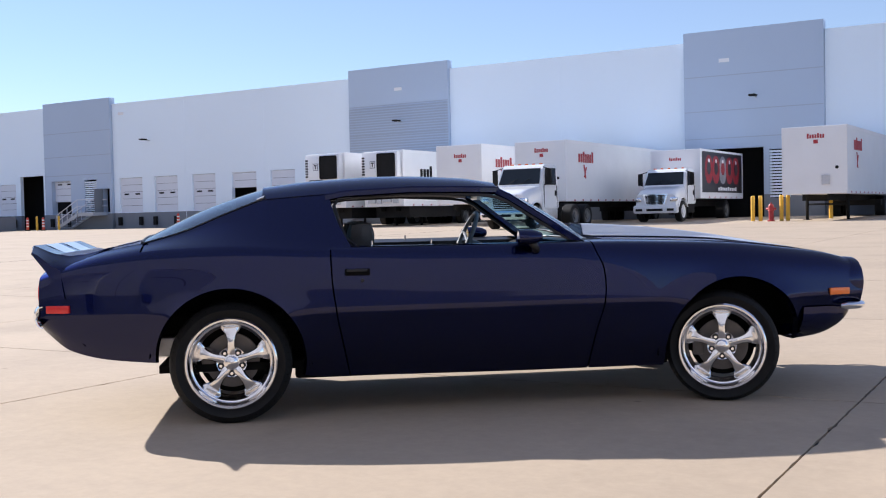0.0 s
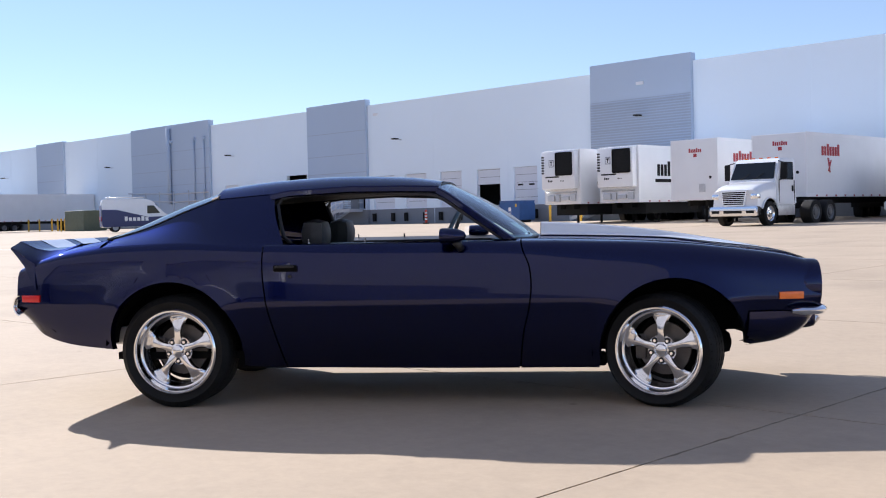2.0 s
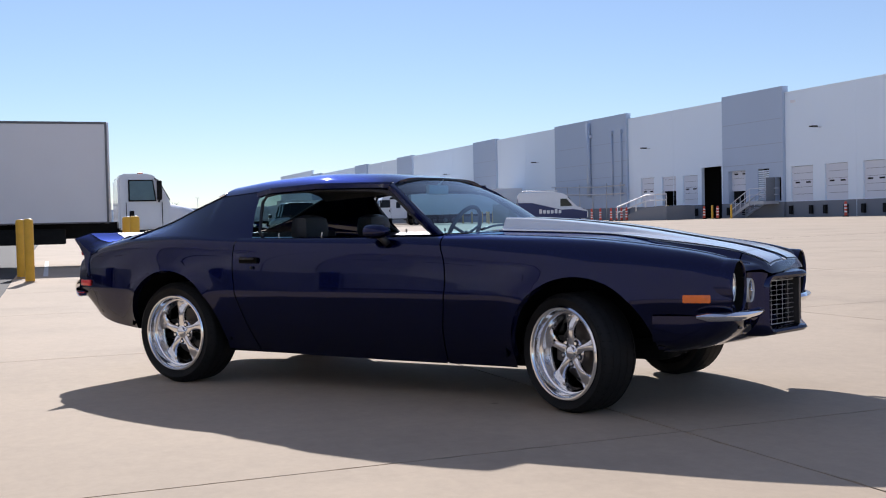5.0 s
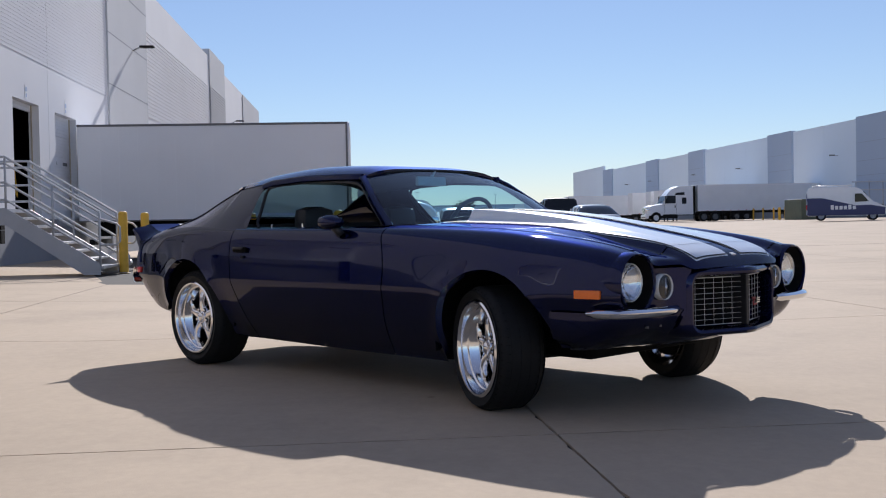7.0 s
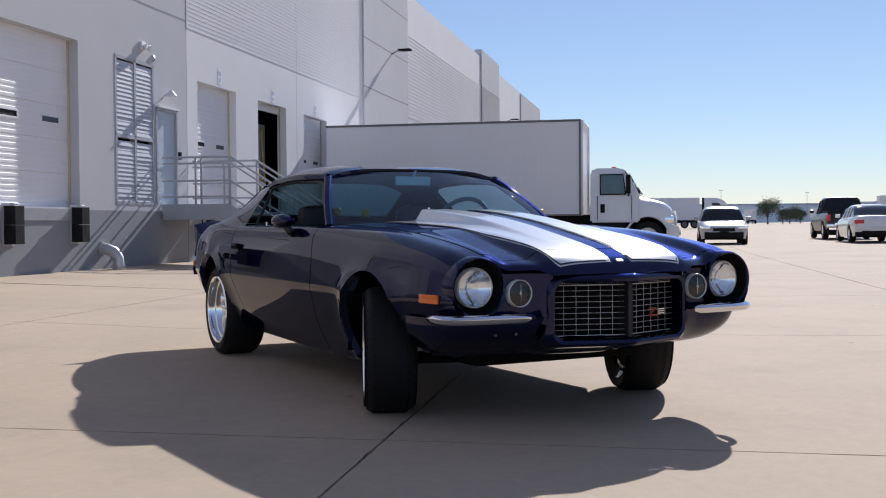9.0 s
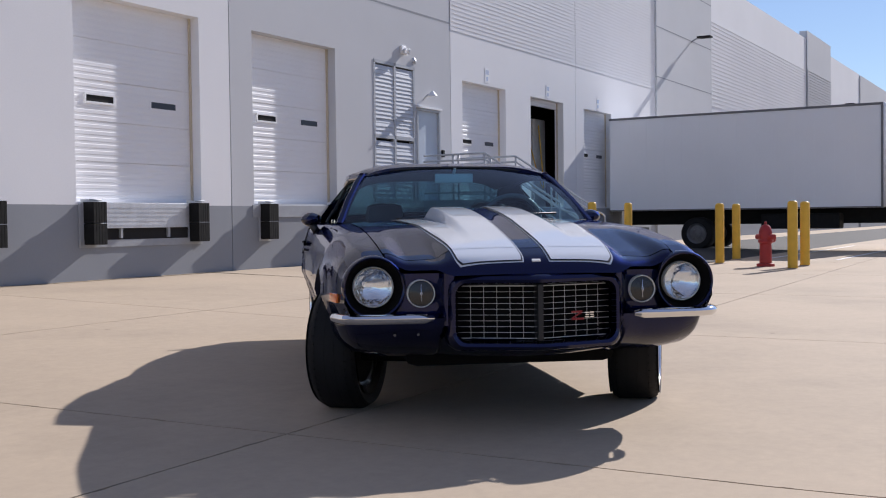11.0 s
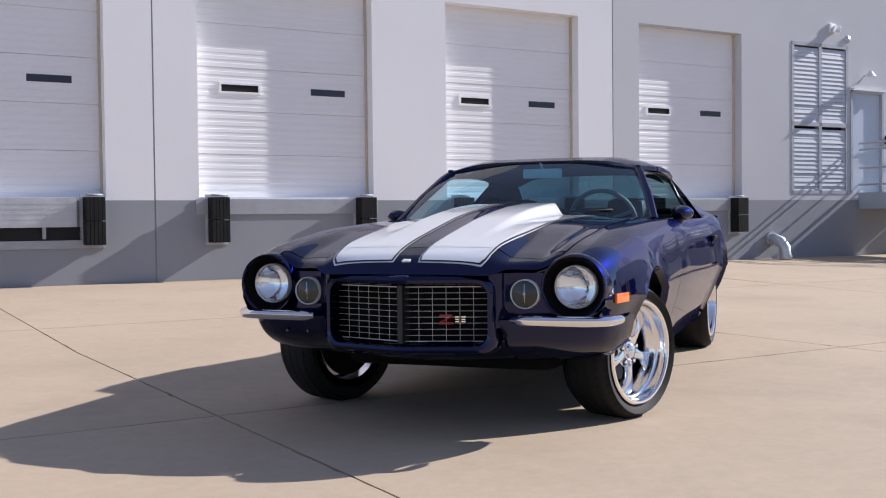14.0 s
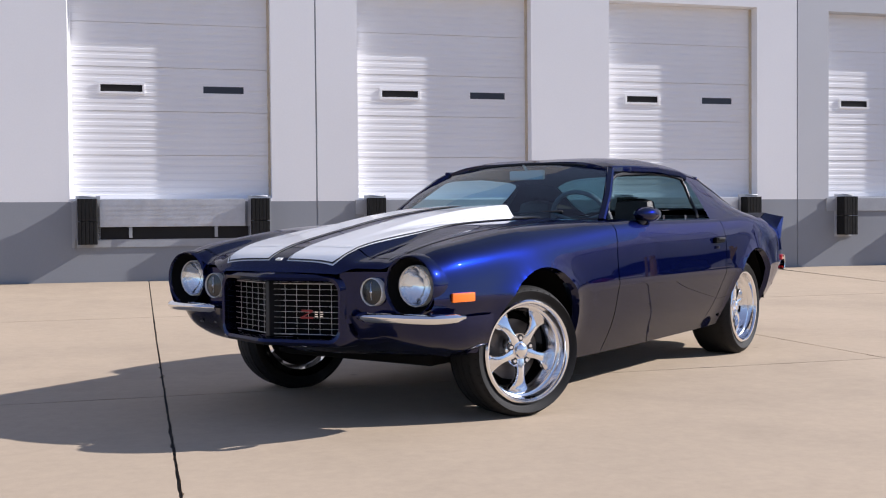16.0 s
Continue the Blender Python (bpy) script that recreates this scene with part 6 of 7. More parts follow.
def cab(parent, xf, w=2.3, roof=2.75, hood_l=1.5, hood_z=1.75, cab_l=1.5, rake=0.42, wheel_x=1.0, zf=0.85, wr=0.5, chrome_bumper=True, label="white truck cab", side_glass=None):
    """Conventional truck cab: xf is the bumper, hood_l runs back to the windscreen's foot."""
    hw = w / 2
    xw = xf - hood_l
    xt = xw - rake
    xb = xt - cab_l
    nose = hood_z - 0.34
    bm = bmesh.new()
    prism(bm, [(xb, zf), (xw, zf), (xw, hood_z), (xt + 0.02, roof - 0.10), (xt - 0.16, roof), (xb + 0.10, roof), (xb, roof - 0.10)], -hw, hw, inset=0.09)
    bmesh.ops.bevel(bm, geom=bm.edges[:], offset=0.05, segments=2, affect='EDGES')
    c = part("cab_body", bm, M_CABWHITE, parent, label, smooth=True)
    # sloping bonnet with open wheel arches
    wx = xf - wheel_x
    ra = wr + 0.13

    def hood_w(q):
        return hw * (0.965 - 0.07 * q * q)

    bm = bmesh.new()
    rows = []
    for q in lin(0, 1, 34):
        x = xw - 0.04 + (hood_l - 0.12) * q
        zt = hood_z - 0.22 * q - 0.16 * q ** 7
        zl = 0.74 if abs(x - wx) >= ra else max(0.74, wr + 0.02 + math.sqrt(ra * ra - (x - wx) ** 2))
        zs = zt - 0.30
        zl = min(zl, zs - 0.02)
        cross = []
        for k in lin(-1, 1, 15):
            cross.append(bm.verts.new((x - 0.06 * abs(k) ** 3 * q ** 3, hood_w(q) * math.copysign(1 - (1 - abs(k)) ** 1.5, k), zt - 0.05 * k * k - 0.25 * abs(k) ** 7)))
        rows.append([bm.verts.new((x, -hood_w(q), zl))] + cross + [bm.verts.new((x, hood_w(q), zl))])
    for a, b in zip(rows, rows[1:]):
        for j in range(16):
            bm.faces.new((a[j], a[j + 1], b[j + 1], b[j]))
    bm.faces.new(rows[-1])
    part("bonnet", bm, M_CABWHITE, c, smooth=True)
    for sg in (-1, 1):
        bm = bmesh.new()
        pipe(bm, [(wx + ra * math.cos(a), sg * (hood_w(0.5) + 0.012), max(wr + 0.02 + ra * math.sin(a), 0.72)) for a in lin(0.2, math.pi - 0.2, 20)], 0.035, 8)
        part("wing", bm, M_CABWHITE, c, smooth=True)
        bm = bmesh.new()
        spin(bm, [(0.0001, sg * hw * 0.50), (wr + 0.12, sg * hw * 0.50), (wr + 0.12, sg * (hw - 0.03))], 28, 'Y', c0=(wx, 0, wr + 0.02))
        for v in bm.verts:
            v.co.z = max(v.co.z, wr * 0.7)
        part("wheel_arch", bm, M_BLACK, c)
        bm = bmesh.new()
        box(bm, xf - 0.44, sg * hw * 0.64, nose - 0.42, xf - 0.11, sg * hw * 0.92, nose - 0.20, bevel=0.06)
        part("headlamp", bm, M_REFL, c, "clear headlamp", smooth=True)
        # side window in its black seal
        for gr, mt, nm, o in ((0.0, side_glass or M_WINDOW, "side_window", 0.012), (0.035, M_BLACK, "window_seal", 0.0)):
            bm = bmesh.new()
            z0, z1 = hood_z + 0.06 - gr, roof - 0.20 + gr
            pts = []
            for px, pz, r in ((xw - 0.40 + gr, z0, 0.09), (xt - 0.10 + gr * 0.5, z1, 0.07), (xb + 0.30 - gr, z1, 0.09), (xb + 0.30 - gr, z0, 0.10)):
                pts.append((px, pz))
            prism(bm, pts, sg * (hw - 0.055) - 0.04 - o, sg * (hw - 0.055) + 0.04 + o, inset=0.02)
            part(nm, bm, mt, c)
        for seam in (xw - 0.22, xb + 0.20):
            bm = bmesh.new()
            box(bm, seam - 0.008, sg * (hw - 0.03), zf + 0.06, seam + 0.008, sg * (hw + 0.001), hood_z)
            part("door_seam", bm, M_BLACK, c)
        bm = bmesh.new()
        box(bm, xb + 0.28, sg * (hw - 0.03), hood_z - 0.46, xb + 0.40, sg * (hw + 0.004), hood_z - 0.22, bevel=0.02)
        part("door_handle", bm, M_BLACK, c, smooth=True)
        bm = bmesh.new()
        box(bm, xw - 0.36, sg * (hw + 0.08), hood_z + 0.05, xw - 0.24, sg * (hw + 0.30), roof - 0.20, bevel=0.03)
        rod(bm, (xw - 0.3, sg * (hw - 0.1), hood_z), (xw - 0.3, sg * (hw + 0.2), hood_z + 0.08), 0.025, 6)
        rod(bm, (xw - 0.4, sg * (hw - 0.14), roof - 0.12), (xw - 0.3, sg * (hw + 0.2), roof - 0.22), 0.02, 6)
        part("mirror", bm, M_BLACK, c, smooth=True)
        bm = bmesh.new()
        box(bm, xb + 0.05, sg * (hw - 0.06), 0.42, wx - wr - 0.12, sg * (hw - 0.45), zf, bevel=0.04)
        part("step_tank", bm, M_GALV if chrome_bumper else M_BLACK, c, smooth=True)
        road_wheel(parent, wx, sg * (hw - 0.17), wr, 0.30, M_ALLOY if chrome_bumper else M_CABWHITE)
    # windscreen with a dark band
    bm = bmesh.new()
    dx, dz = -rake + 0.02, roof - 0.10 - hood_z
    nx, nz = dz / math.hypot(dx, dz), -dx / math.hypot(dx, dz)
    vs = []
    for q, k in ((0.07, -0.88), (0.07, 0.88), (0.90, 0.80), (0.90, -0.80)):
        vs.append((xw + dx * q + nx * 0.012, hw * k, hood_z + dz * q + nz * 0.012))
    bm.faces.new([bm.verts.new(v) for v in vs])
    thicken(bm, 0.02)
    ws_ = part("windscreen", bm, M_WINDOW, c, "dark windscreen")
    for k in (-0.45, 0.1):
        bm = bmesh.new()
        rod(bm, (xw + 0.03, hw * k, hood_z + 0.06), (xw + dx * 0.35 + 0.035, hw * (k + 0.35), hood_z + dz * 0.35 + 0.02), 0.012, 5)
        part("wiper", bm, M_BLACK, ws_)
    bm = bmesh.new()
    zg0, zg1 = 0.82, nose - 0.06
    front = [bm.verts.new(v) for v in ((xf - 0.03, -hw * 0.42, zg0), (xf - 0.03, hw * 0.42, zg0), (xf - 0.07, hw * 0.56, zg1), (xf - 0.07, -hw * 0.56, zg1))]
    rear = [bm.verts.new((v.co.x - 0.18, v.co.y, v.co.z)) for v in front]
    bm.faces.new(front)
    bm.faces.new(rear[::-1])
    for i in range(4):
        bm.faces.new((front[i - 1], front[i], rear[i], rear[i - 1]))
    bmesh.ops.bevel(bm, geom=bm.edges[:], offset=0.02, segments=2, affect='EDGES')
    g_ = part("grille", bm, M_CHROME, c, "chrome slatted grille", smooth=True)
    n = 7
    for k in range(n):
        bm = bmesh.new()
        z = zg0 + 0.06 + k * (zg1 - zg0 - 0.10) / n
        q = (z - zg0) / (zg1 - zg0)
        hwg = hw * (0.38 + 0.10 * q)
        box(bm, xf - 0.12, -hwg, z, xf - 0.022 - 0.04 * q, hwg, z + (zg1 - zg0) / n * 0.55)
        part("slot", bm, M_BLACK, g_)
    bm = bmesh.new()
    prism(bm, [(xf - 0.32, 0.42), (xf + 0.0, 0.42), (xf + 0.04, 0.58), (xf + 0.0, 0.80), (xf - 0.32, 0.80)], -hw * 0.97, hw * 0.97)
    bmesh.ops.bevel(bm, geom=bm.edges[:], offset=0.04, segments=2, affect='EDGES')
    bp = part("bumper", bm, M_CHROME if chrome_bumper else M_CABWHITE, c, smooth=True)
    for y0, y1 in ((-0.36, 0.36), (-0.85, -0.55), (0.55, 0.85)):
        bm = bmesh.new()
        box(bm, xf + 0.0, y0 * hw, 0.53, xf + 0.05, y1 * hw, 0.64)
        part("bumper_slot", bm, M_BLACK, bp)
    for k in range(5):
        bm = bmesh.new()
        y = -0.7 + k * 0.35
        box(bm, xt - 0.42, y - 0.06, roof - 0.02, xt - 0.30, y + 0.06, roof + 0.055, bevel=0.02)
        part("marker_lamp", bm, M_AMBER, c)
    bm = bmesh.new()
    box(bm, xb - 0.2, -0.45, 0.6, xf - 0.3, 0.45, zf)
    part("frame", bm, M_BLACK, c)
    return c


GZ = 0.0125
# dry trailer and reefers at the docks
dry_trailer(6.95, 40.0, GZ * 37.5, 12.0, top=3.92)
dry_trailer(24.05, 40.0, GZ * 37.5, 12.0)
dry_trailer(33.95, 42.0, GZ * 39.5, 10.0, reefer=1)
dry_trailer(30.45, 42.6, GZ * 39.5, 9.4, reefer=1)
dry_trailer(19.05, 39.0, GZ * 36.5, 13.0, legs=False, top=3.94)
# day-cab tractor coupled to the lettered trailer
tr = thing("truck_tractor", at(18.3, 33.9, GZ * 31.5, 90), "white day-cab truck tractor with chrome bumper, coupled to a trailer", "truck")
cab(tr, 0.0, 2.25, 2.78, 1.5, 1.86, 1.25, 0.42, 1.05)
bm = bmesh.new()
box(bm, -6.8, -0.45, 0.72, -3.0, 0.45, 0.95)
box(bm, -5.9, -0.55, 0.95, -4.8, 0.55, 1.1)
part("rear_frame", bm, M_BLACK, tr)
for x in (-4.7, -6.0):
    for y in (-0.95, 0.95):
        road_wheel(tr, x, y, 0.52, 0.5)
# box truck with a dark picture on its side
bt = thing("box_truck", at(14.75, 42.3, GZ * 40, 90), "white box truck with a dark picture panel on its side", "truck")
cab(bt, 0.0, 2.2, 2.55, 1.25, 1.72, 1.05, 0.40, 0.95, chrome_bumper=False)
trailer_box(bt, -10.0, -2.9, 1.1, 3.52, 1.25)
bm = bmesh.new()
box(bm, -9.8, 1.255, 1.40, -3.2, 1.268, 3.42)
pic = part("picture_panel", bm, M_DARKPIC, bt, "dark picture panel of red shapes")
M_PICRED = mat("picture_red", (0.36, 0.03, 0.04), 0.5, vary=0.3, scale=3)
M_PICGREY = mat("picture_grey", (0.30, 0.31, 0.33), 0.5, vary=0.3, scale=3)
for k in range(5):
    cx_ = -4.2 - k * 1.13
    for nm, sx, sz, zc, o, mt in (("picture_shape", 0.62, 0.72, 2.55, 0.003 * (k % 2), M_PICRED if k != 2 else M_PICGREY), ("picture_mark", 0.30, 0.34, 2.62, 0.008, M_DARKPIC if k != 2 else M_PICRED),
                                  ("picture_glint", 0.12, 0.10, 2.98, 0.012, M_TRGREY)):
        bm = bmesh.new()
        prism(bm, [(cx_ + sx * math.cos(a), zc + sz * math.sin(a)) for a in lin(0, math.tau * 15 / 16, 16)], 1.264, 1.272 + o)
        part(nm, bm, mt, pic)
lettering(bt, -8.8, 1.27, 1.50, 3.2, 0.20, 'X', M_TRGREY, 10)
lettering(bt, -2.9, -0.3, 2.98, 0.62, 0.16, 'Y', M_TRRED)
bm = bmesh.new()
box(bm, -9.8, -0.45, 0.72, -2.9, 0.45, 1.1)
part("frame", bm, M_BLACK, bt)
for y in (-0.98, 0.98):
    road_wheel(bt, -7.2, y, 0.5, 0.5)
# white box truck at the near docks
nb = thing("box_truck", at(24.02, 1.75, 0.03, -90), "plain white box truck backed onto a dock, seen side-on", "truck")
# Side panes are opaque; their teal stands in for light through the cab.
cab(nb, 0.07, 2.44, 2.36, 1.02, 1.60, 0.98, 0.36, 0.82, 0.88, 0.45, chrome_bumper=False, side_glass=mat("opaque_lit_cab_pane", (0.10, 0.165, 0.18), 0.06, vary=0.3, scale=1.2, spec=0.6))
trailer_box(nb, -9.8, -2.53, 1.08, 3.67, 1.25, M_TRGREY, rails=False)
M_RAIL = mat("dark_rail", (0.16, 0.16, 0.17), 0.5, vary=0.2)
for y in (-1.25, 1.25):
    bm = bmesh.new()
    box(bm, -9.8, y - 0.015, 1.08, -2.53, y + 0.015, 1.11)
    box(bm, -9.8, y - 0.015, 3.64, -2.53, y + 0.015, 3.70)
    box(bm, -2.58, y - 0.02, 1.06, -2.53, y + 0.02, 3.67)
    part("side_rail", bm, M_RAIL, nb)
for y in (-1.252, 1.252):
    for x in lin(-9.2, -3.2, 13):
        bm = bmesh.new()
        box(bm, x - 0.010, y - 0.003, 1.14, x + 0.010, y + 0.003, 3.54)
        part("side_seam", bm, M_TRGREY, nb)
bm = bmesh.new()
pipe(bm, [(-2.52, -1.20, 1.1), (-2.52, -1.20, 3.56), (-2.52, -1.12, 3.67), (-2.52, 1.12, 3.67), (-2.52, 1.20, 3.56), (-2.52, 1.20, 1.1)], 0.05, 6)
part("front_frame", bm, M_TRGREY, nb)
bm = bmesh.new()
box(bm, -9.5, -0.45, 0.68, -2.0, 0.45, 1.1)
box(bm, -5.6, -1.1, 0.55, -3.6, -0.5, 0.95, bevel=0.05)
box(bm, -9.6, -1.0, 0.45, -9.45, 1.0, 0.6)
part("frame", bm, M_BLACK, nb)
for y in (-0.98, 0.98):
    road_wheel(nb, -7.3, y, 0.44, 0.5)


def road_car(kind, m, paint, label, L=4.85, W=1.83, H=1.45):
    """Sedan, pickup or wagon lofted from a side outline, nose towards +x."""
    c = thing(kind, m, label, "car" if kind != "pickup_truck" else "truck", "parked cars")
    hw = W / 2
    pick = kind == "pickup_truck"
    fr = [0, 0.03, 0.10, 0.26, 0.5, 0.72, 0.90, 0.97, 1]
    WX = curve(fr, [0.58, 0.80, 0.94, 1, 1, 1, 0.98 if pick else 0.95, 0.95 if pick else 0.87, 0.90 if pick else 0.66])
    ZT = curve(fr, [0.86, 1.0, 1.08, 1.16, 1.2, 1.22, 1.22, 1.21, 1.16] if pick else [0.56, 0.68, 0.80, 0.94, 0.98, 1.0, 1.02, 1.0, 0.84])
    ZL = curve(fr, [0.5, 0.42, 0.38, 0.36, 0.36, 0.38, 0.42, 0.48, 0.55] if pick else [0.38, 0.27, 0.22, 0.2, 0.2, 0.2, 0.24, 0.32, 0.45])
    cut = [(-0.92, 0.46 if pick else 0.39), (-L + 1.05, 0.46 if pick else 0.39)]
    bm = bmesh.new()

    def body_pt(f, v):
        w, zt, zl = WX(f) * hw, ZT(f), ZL(f)
        k = abs(v)
        y, z = rom(((0, zt + 0.02), (w * 0.55, zt + 0.012), (w * 0.90, zt - 0.03), (w * 0.985, zl + 0.72 * (zt - zl)), (w, zl + 0.45 * (zt - zl)), (w * 0.93, zl)), k)
        return (-L * f, math.copysign(y, v), z)
    grid(bm, body_pt, lin(0, 1, 60), lin(-1, 1, 41), keep=lambda q: not any(math.hypot(q.x - cx, q.z - r + 0.06) < r and abs(q.y) > hw * 0.8 for cx, r in cut))
    for f_ in (0, 1):
        ends = sorted([v for v in bm.verts if abs(v.co.x + L * f_) < 1e-5], key=lambda v: math.atan2(v.co.z - 0.6, v.co.y))
        if len(ends) > 2:
            bm.faces.new(ends)
    part("body", bm, paint, c, smooth=True)
    if pick:
        top = [(-1.60, 1.17), (-2.30, H - 0.06), (-2.7, H), (-3.62, H - 0.02), (-3.92, 1.2)]
    elif kind == "wagon_car":
        top = [(-1.15, 0.93), (-1.85, H - 0.06), (-2.4, H), (-L + 0.75, H - 0.07), (-L + 0.2, 1.0)]
    else:
        top = [(-1.22, 0.93), (-2.05, H - 0.06), (-2.6, H), (-3.3, H - 0.04), (-L + 0.5, 1.0)]
    TZ = curve([-p[0] for p in top], [p[1] for p in top])
    BZ = curve([-top[0][0], -top[-1][0]], [top[0][1] - 0.03, top[-1][1] - 0.03])

    def glass_pt(x, v):
        zt, zb = TZ(-x), BZ(-x)
        k = abs(v)
        hh = max(zt - zb, 0.0) / (H - BZ(-x))
        y, z = rom(((0, zt), (hw * 0.5, zt - 0.01 * hh), (hw * (0.70 + 0.17 * (1 - hh)), zt - 0.07 * hh), (hw * (0.80 + 0.08 * (1 - hh)), zb + 0.45 * (zt - zb)), (hw * 0.89, zb)), k)
        return (x, math.copysign(y, v), z)
    bm = bmesh.new()
    grid(bm, glass_pt, lin(top[0][0], top[-1][0], 40), lin(-1, 1, 33))
    part("glasshouse", bm, M_WINDOW, c, "dark windows", smooth=True)
    bm = bmesh.new()
    grid(bm, lambda x, v: tuple(Vector(glass_pt(x, v)) + Vector((0, 0, 0.012))), lin(top[1][0] + 0.10, top[-2][0] - 0.02, 20), lin(-0.56, 0.56, 17))
    thicken(bm, 0.02)
    part("roof", bm, paint, c, smooth=True)
    if pick:
        bm = bmesh.new()
        box(bm, -L + 0.08, -hw + 0.12, 0.86, -3.98, hw - 0.12, 1.262)
        part("bed_liner", bm, M_DARK, c, "dark load bed")
        bm = bmesh.new()
        box(bm, -L - 0.10, -hw + 0.05, 0.52, -L + 0.1, hw - 0.05, 0.70, bevel=0.03)
        part("rear_bumper", bm, M_CHROME, c, "chrome rear bumper", smooth=True)
    for sg in (-1, 1):
        # sills of the side windows and their posts
        for xx in ((top[1][0] + top[-2][0]) / 2, top[-2][0] + 0.02, top[1][0] + 0.05):
            bm = bmesh.new()
            pipe(bm, [Vector(glass_pt(xx - 0.12 * (v - 0.75) * (xx > -2.2), sg * v)) + Vector((0, sg * 0.006, 0)) for v in lin(0.52, 1.0, 8)], 0.035, 6)
            part("pillar", bm, paint, c, smooth=True)
        bm = bmesh.new()
        box(bm, -L - 0.012, sg * (hw - 0.40) if kind != "pickup_truck" else sg * (hw - 0.22), 0.72 if kind != "pickup_truck" else 0.82, -L + 0.1, sg * (hw - 0.06), 0.86 if kind != "pickup_truck" else 1.12, bevel=0.02)
        part("tail_lamp", bm, M_REDLENS, c, "red tail lamp", smooth=True)
        bm = bmesh.new()
        box(bm, -0.25, sg * (hw - 0.42), 0.60, 0.01, sg * (hw - 0.05), 0.74, bevel=0.03)
        part("headlamp", bm, M_REFL, c, smooth=True)
        bm = bmesh.new()
        box(bm, -1.75, sg * (hw - 0.02), 0.95 + (0.25 if kind == "pickup_truck" else 0), -1.6, sg * (hw + 0.16), 1.10 + (0.25 if kind == "pickup_truck" else 0), bevel=0.03)
        part("mirror", bm, paint, c, smooth=True)
        for x in (-0.92, -L + 1.05):
            road_wheel(c, x, sg * (hw - 0.13), 0.40 if kind == "pickup_truck" else 0.33, 0.23, M_ALLOY)
    if kind == "wagon_car":
        bm = bmesh.new()
        box(bm, -0.30, -hw * 0.78, 0.26, 0.025, hw * 0.78, 0.50, bevel=0.05)
        box(bm, -0.20, -hw * 0.44, 0.52, 0.02, hw * 0.44, 0.66, bevel=0.03)
        part("front_bumper", bm, M_BLACK, c, "black lower bumper and grille", smooth=True)
    bm = bmesh.new()
    box(bm, -L - 0.015, -0.28, 0.62, -L + 0.02, 0.28, 0.78)
    part("plate", bm, M_TRGREY, c)
    bm = bmesh.new()
    box(bm, -L + 0.02, -hw + 0.12, 0.28, -L + 0.3, hw - 0.12, 0.40)
    box(bm, -L + 0.3, -hw + 0.2, 0.2, -0.3, hw - 0.2, 0.4)
    part("underside", bm, M_BLACK, c)
    return c


road_car("pickup_truck", at(48.9, 9.3, yard_z(9.3), 0), M_DARKCAR, "black crew-cab pickup truck parked in the yard", 5.8, 2.02, 1.92)
road_car("sedan_car", at(40.3, 9.15, yard_z(9.15), 0), M_SEDAN, "white sedan parked behind a black pickup", 4.85, 1.84, 1.45)
road_car("wagon_car", at(35.5, 3.6, yard_z(3.6), 180), mat("silver_car_paint", (0.46, 0.47, 0.49), 0.35, metal=0.1, coat=0.6), "grey sport-utility car facing the yard, beyond the box truck", 4.6, 1.86, 1.5)


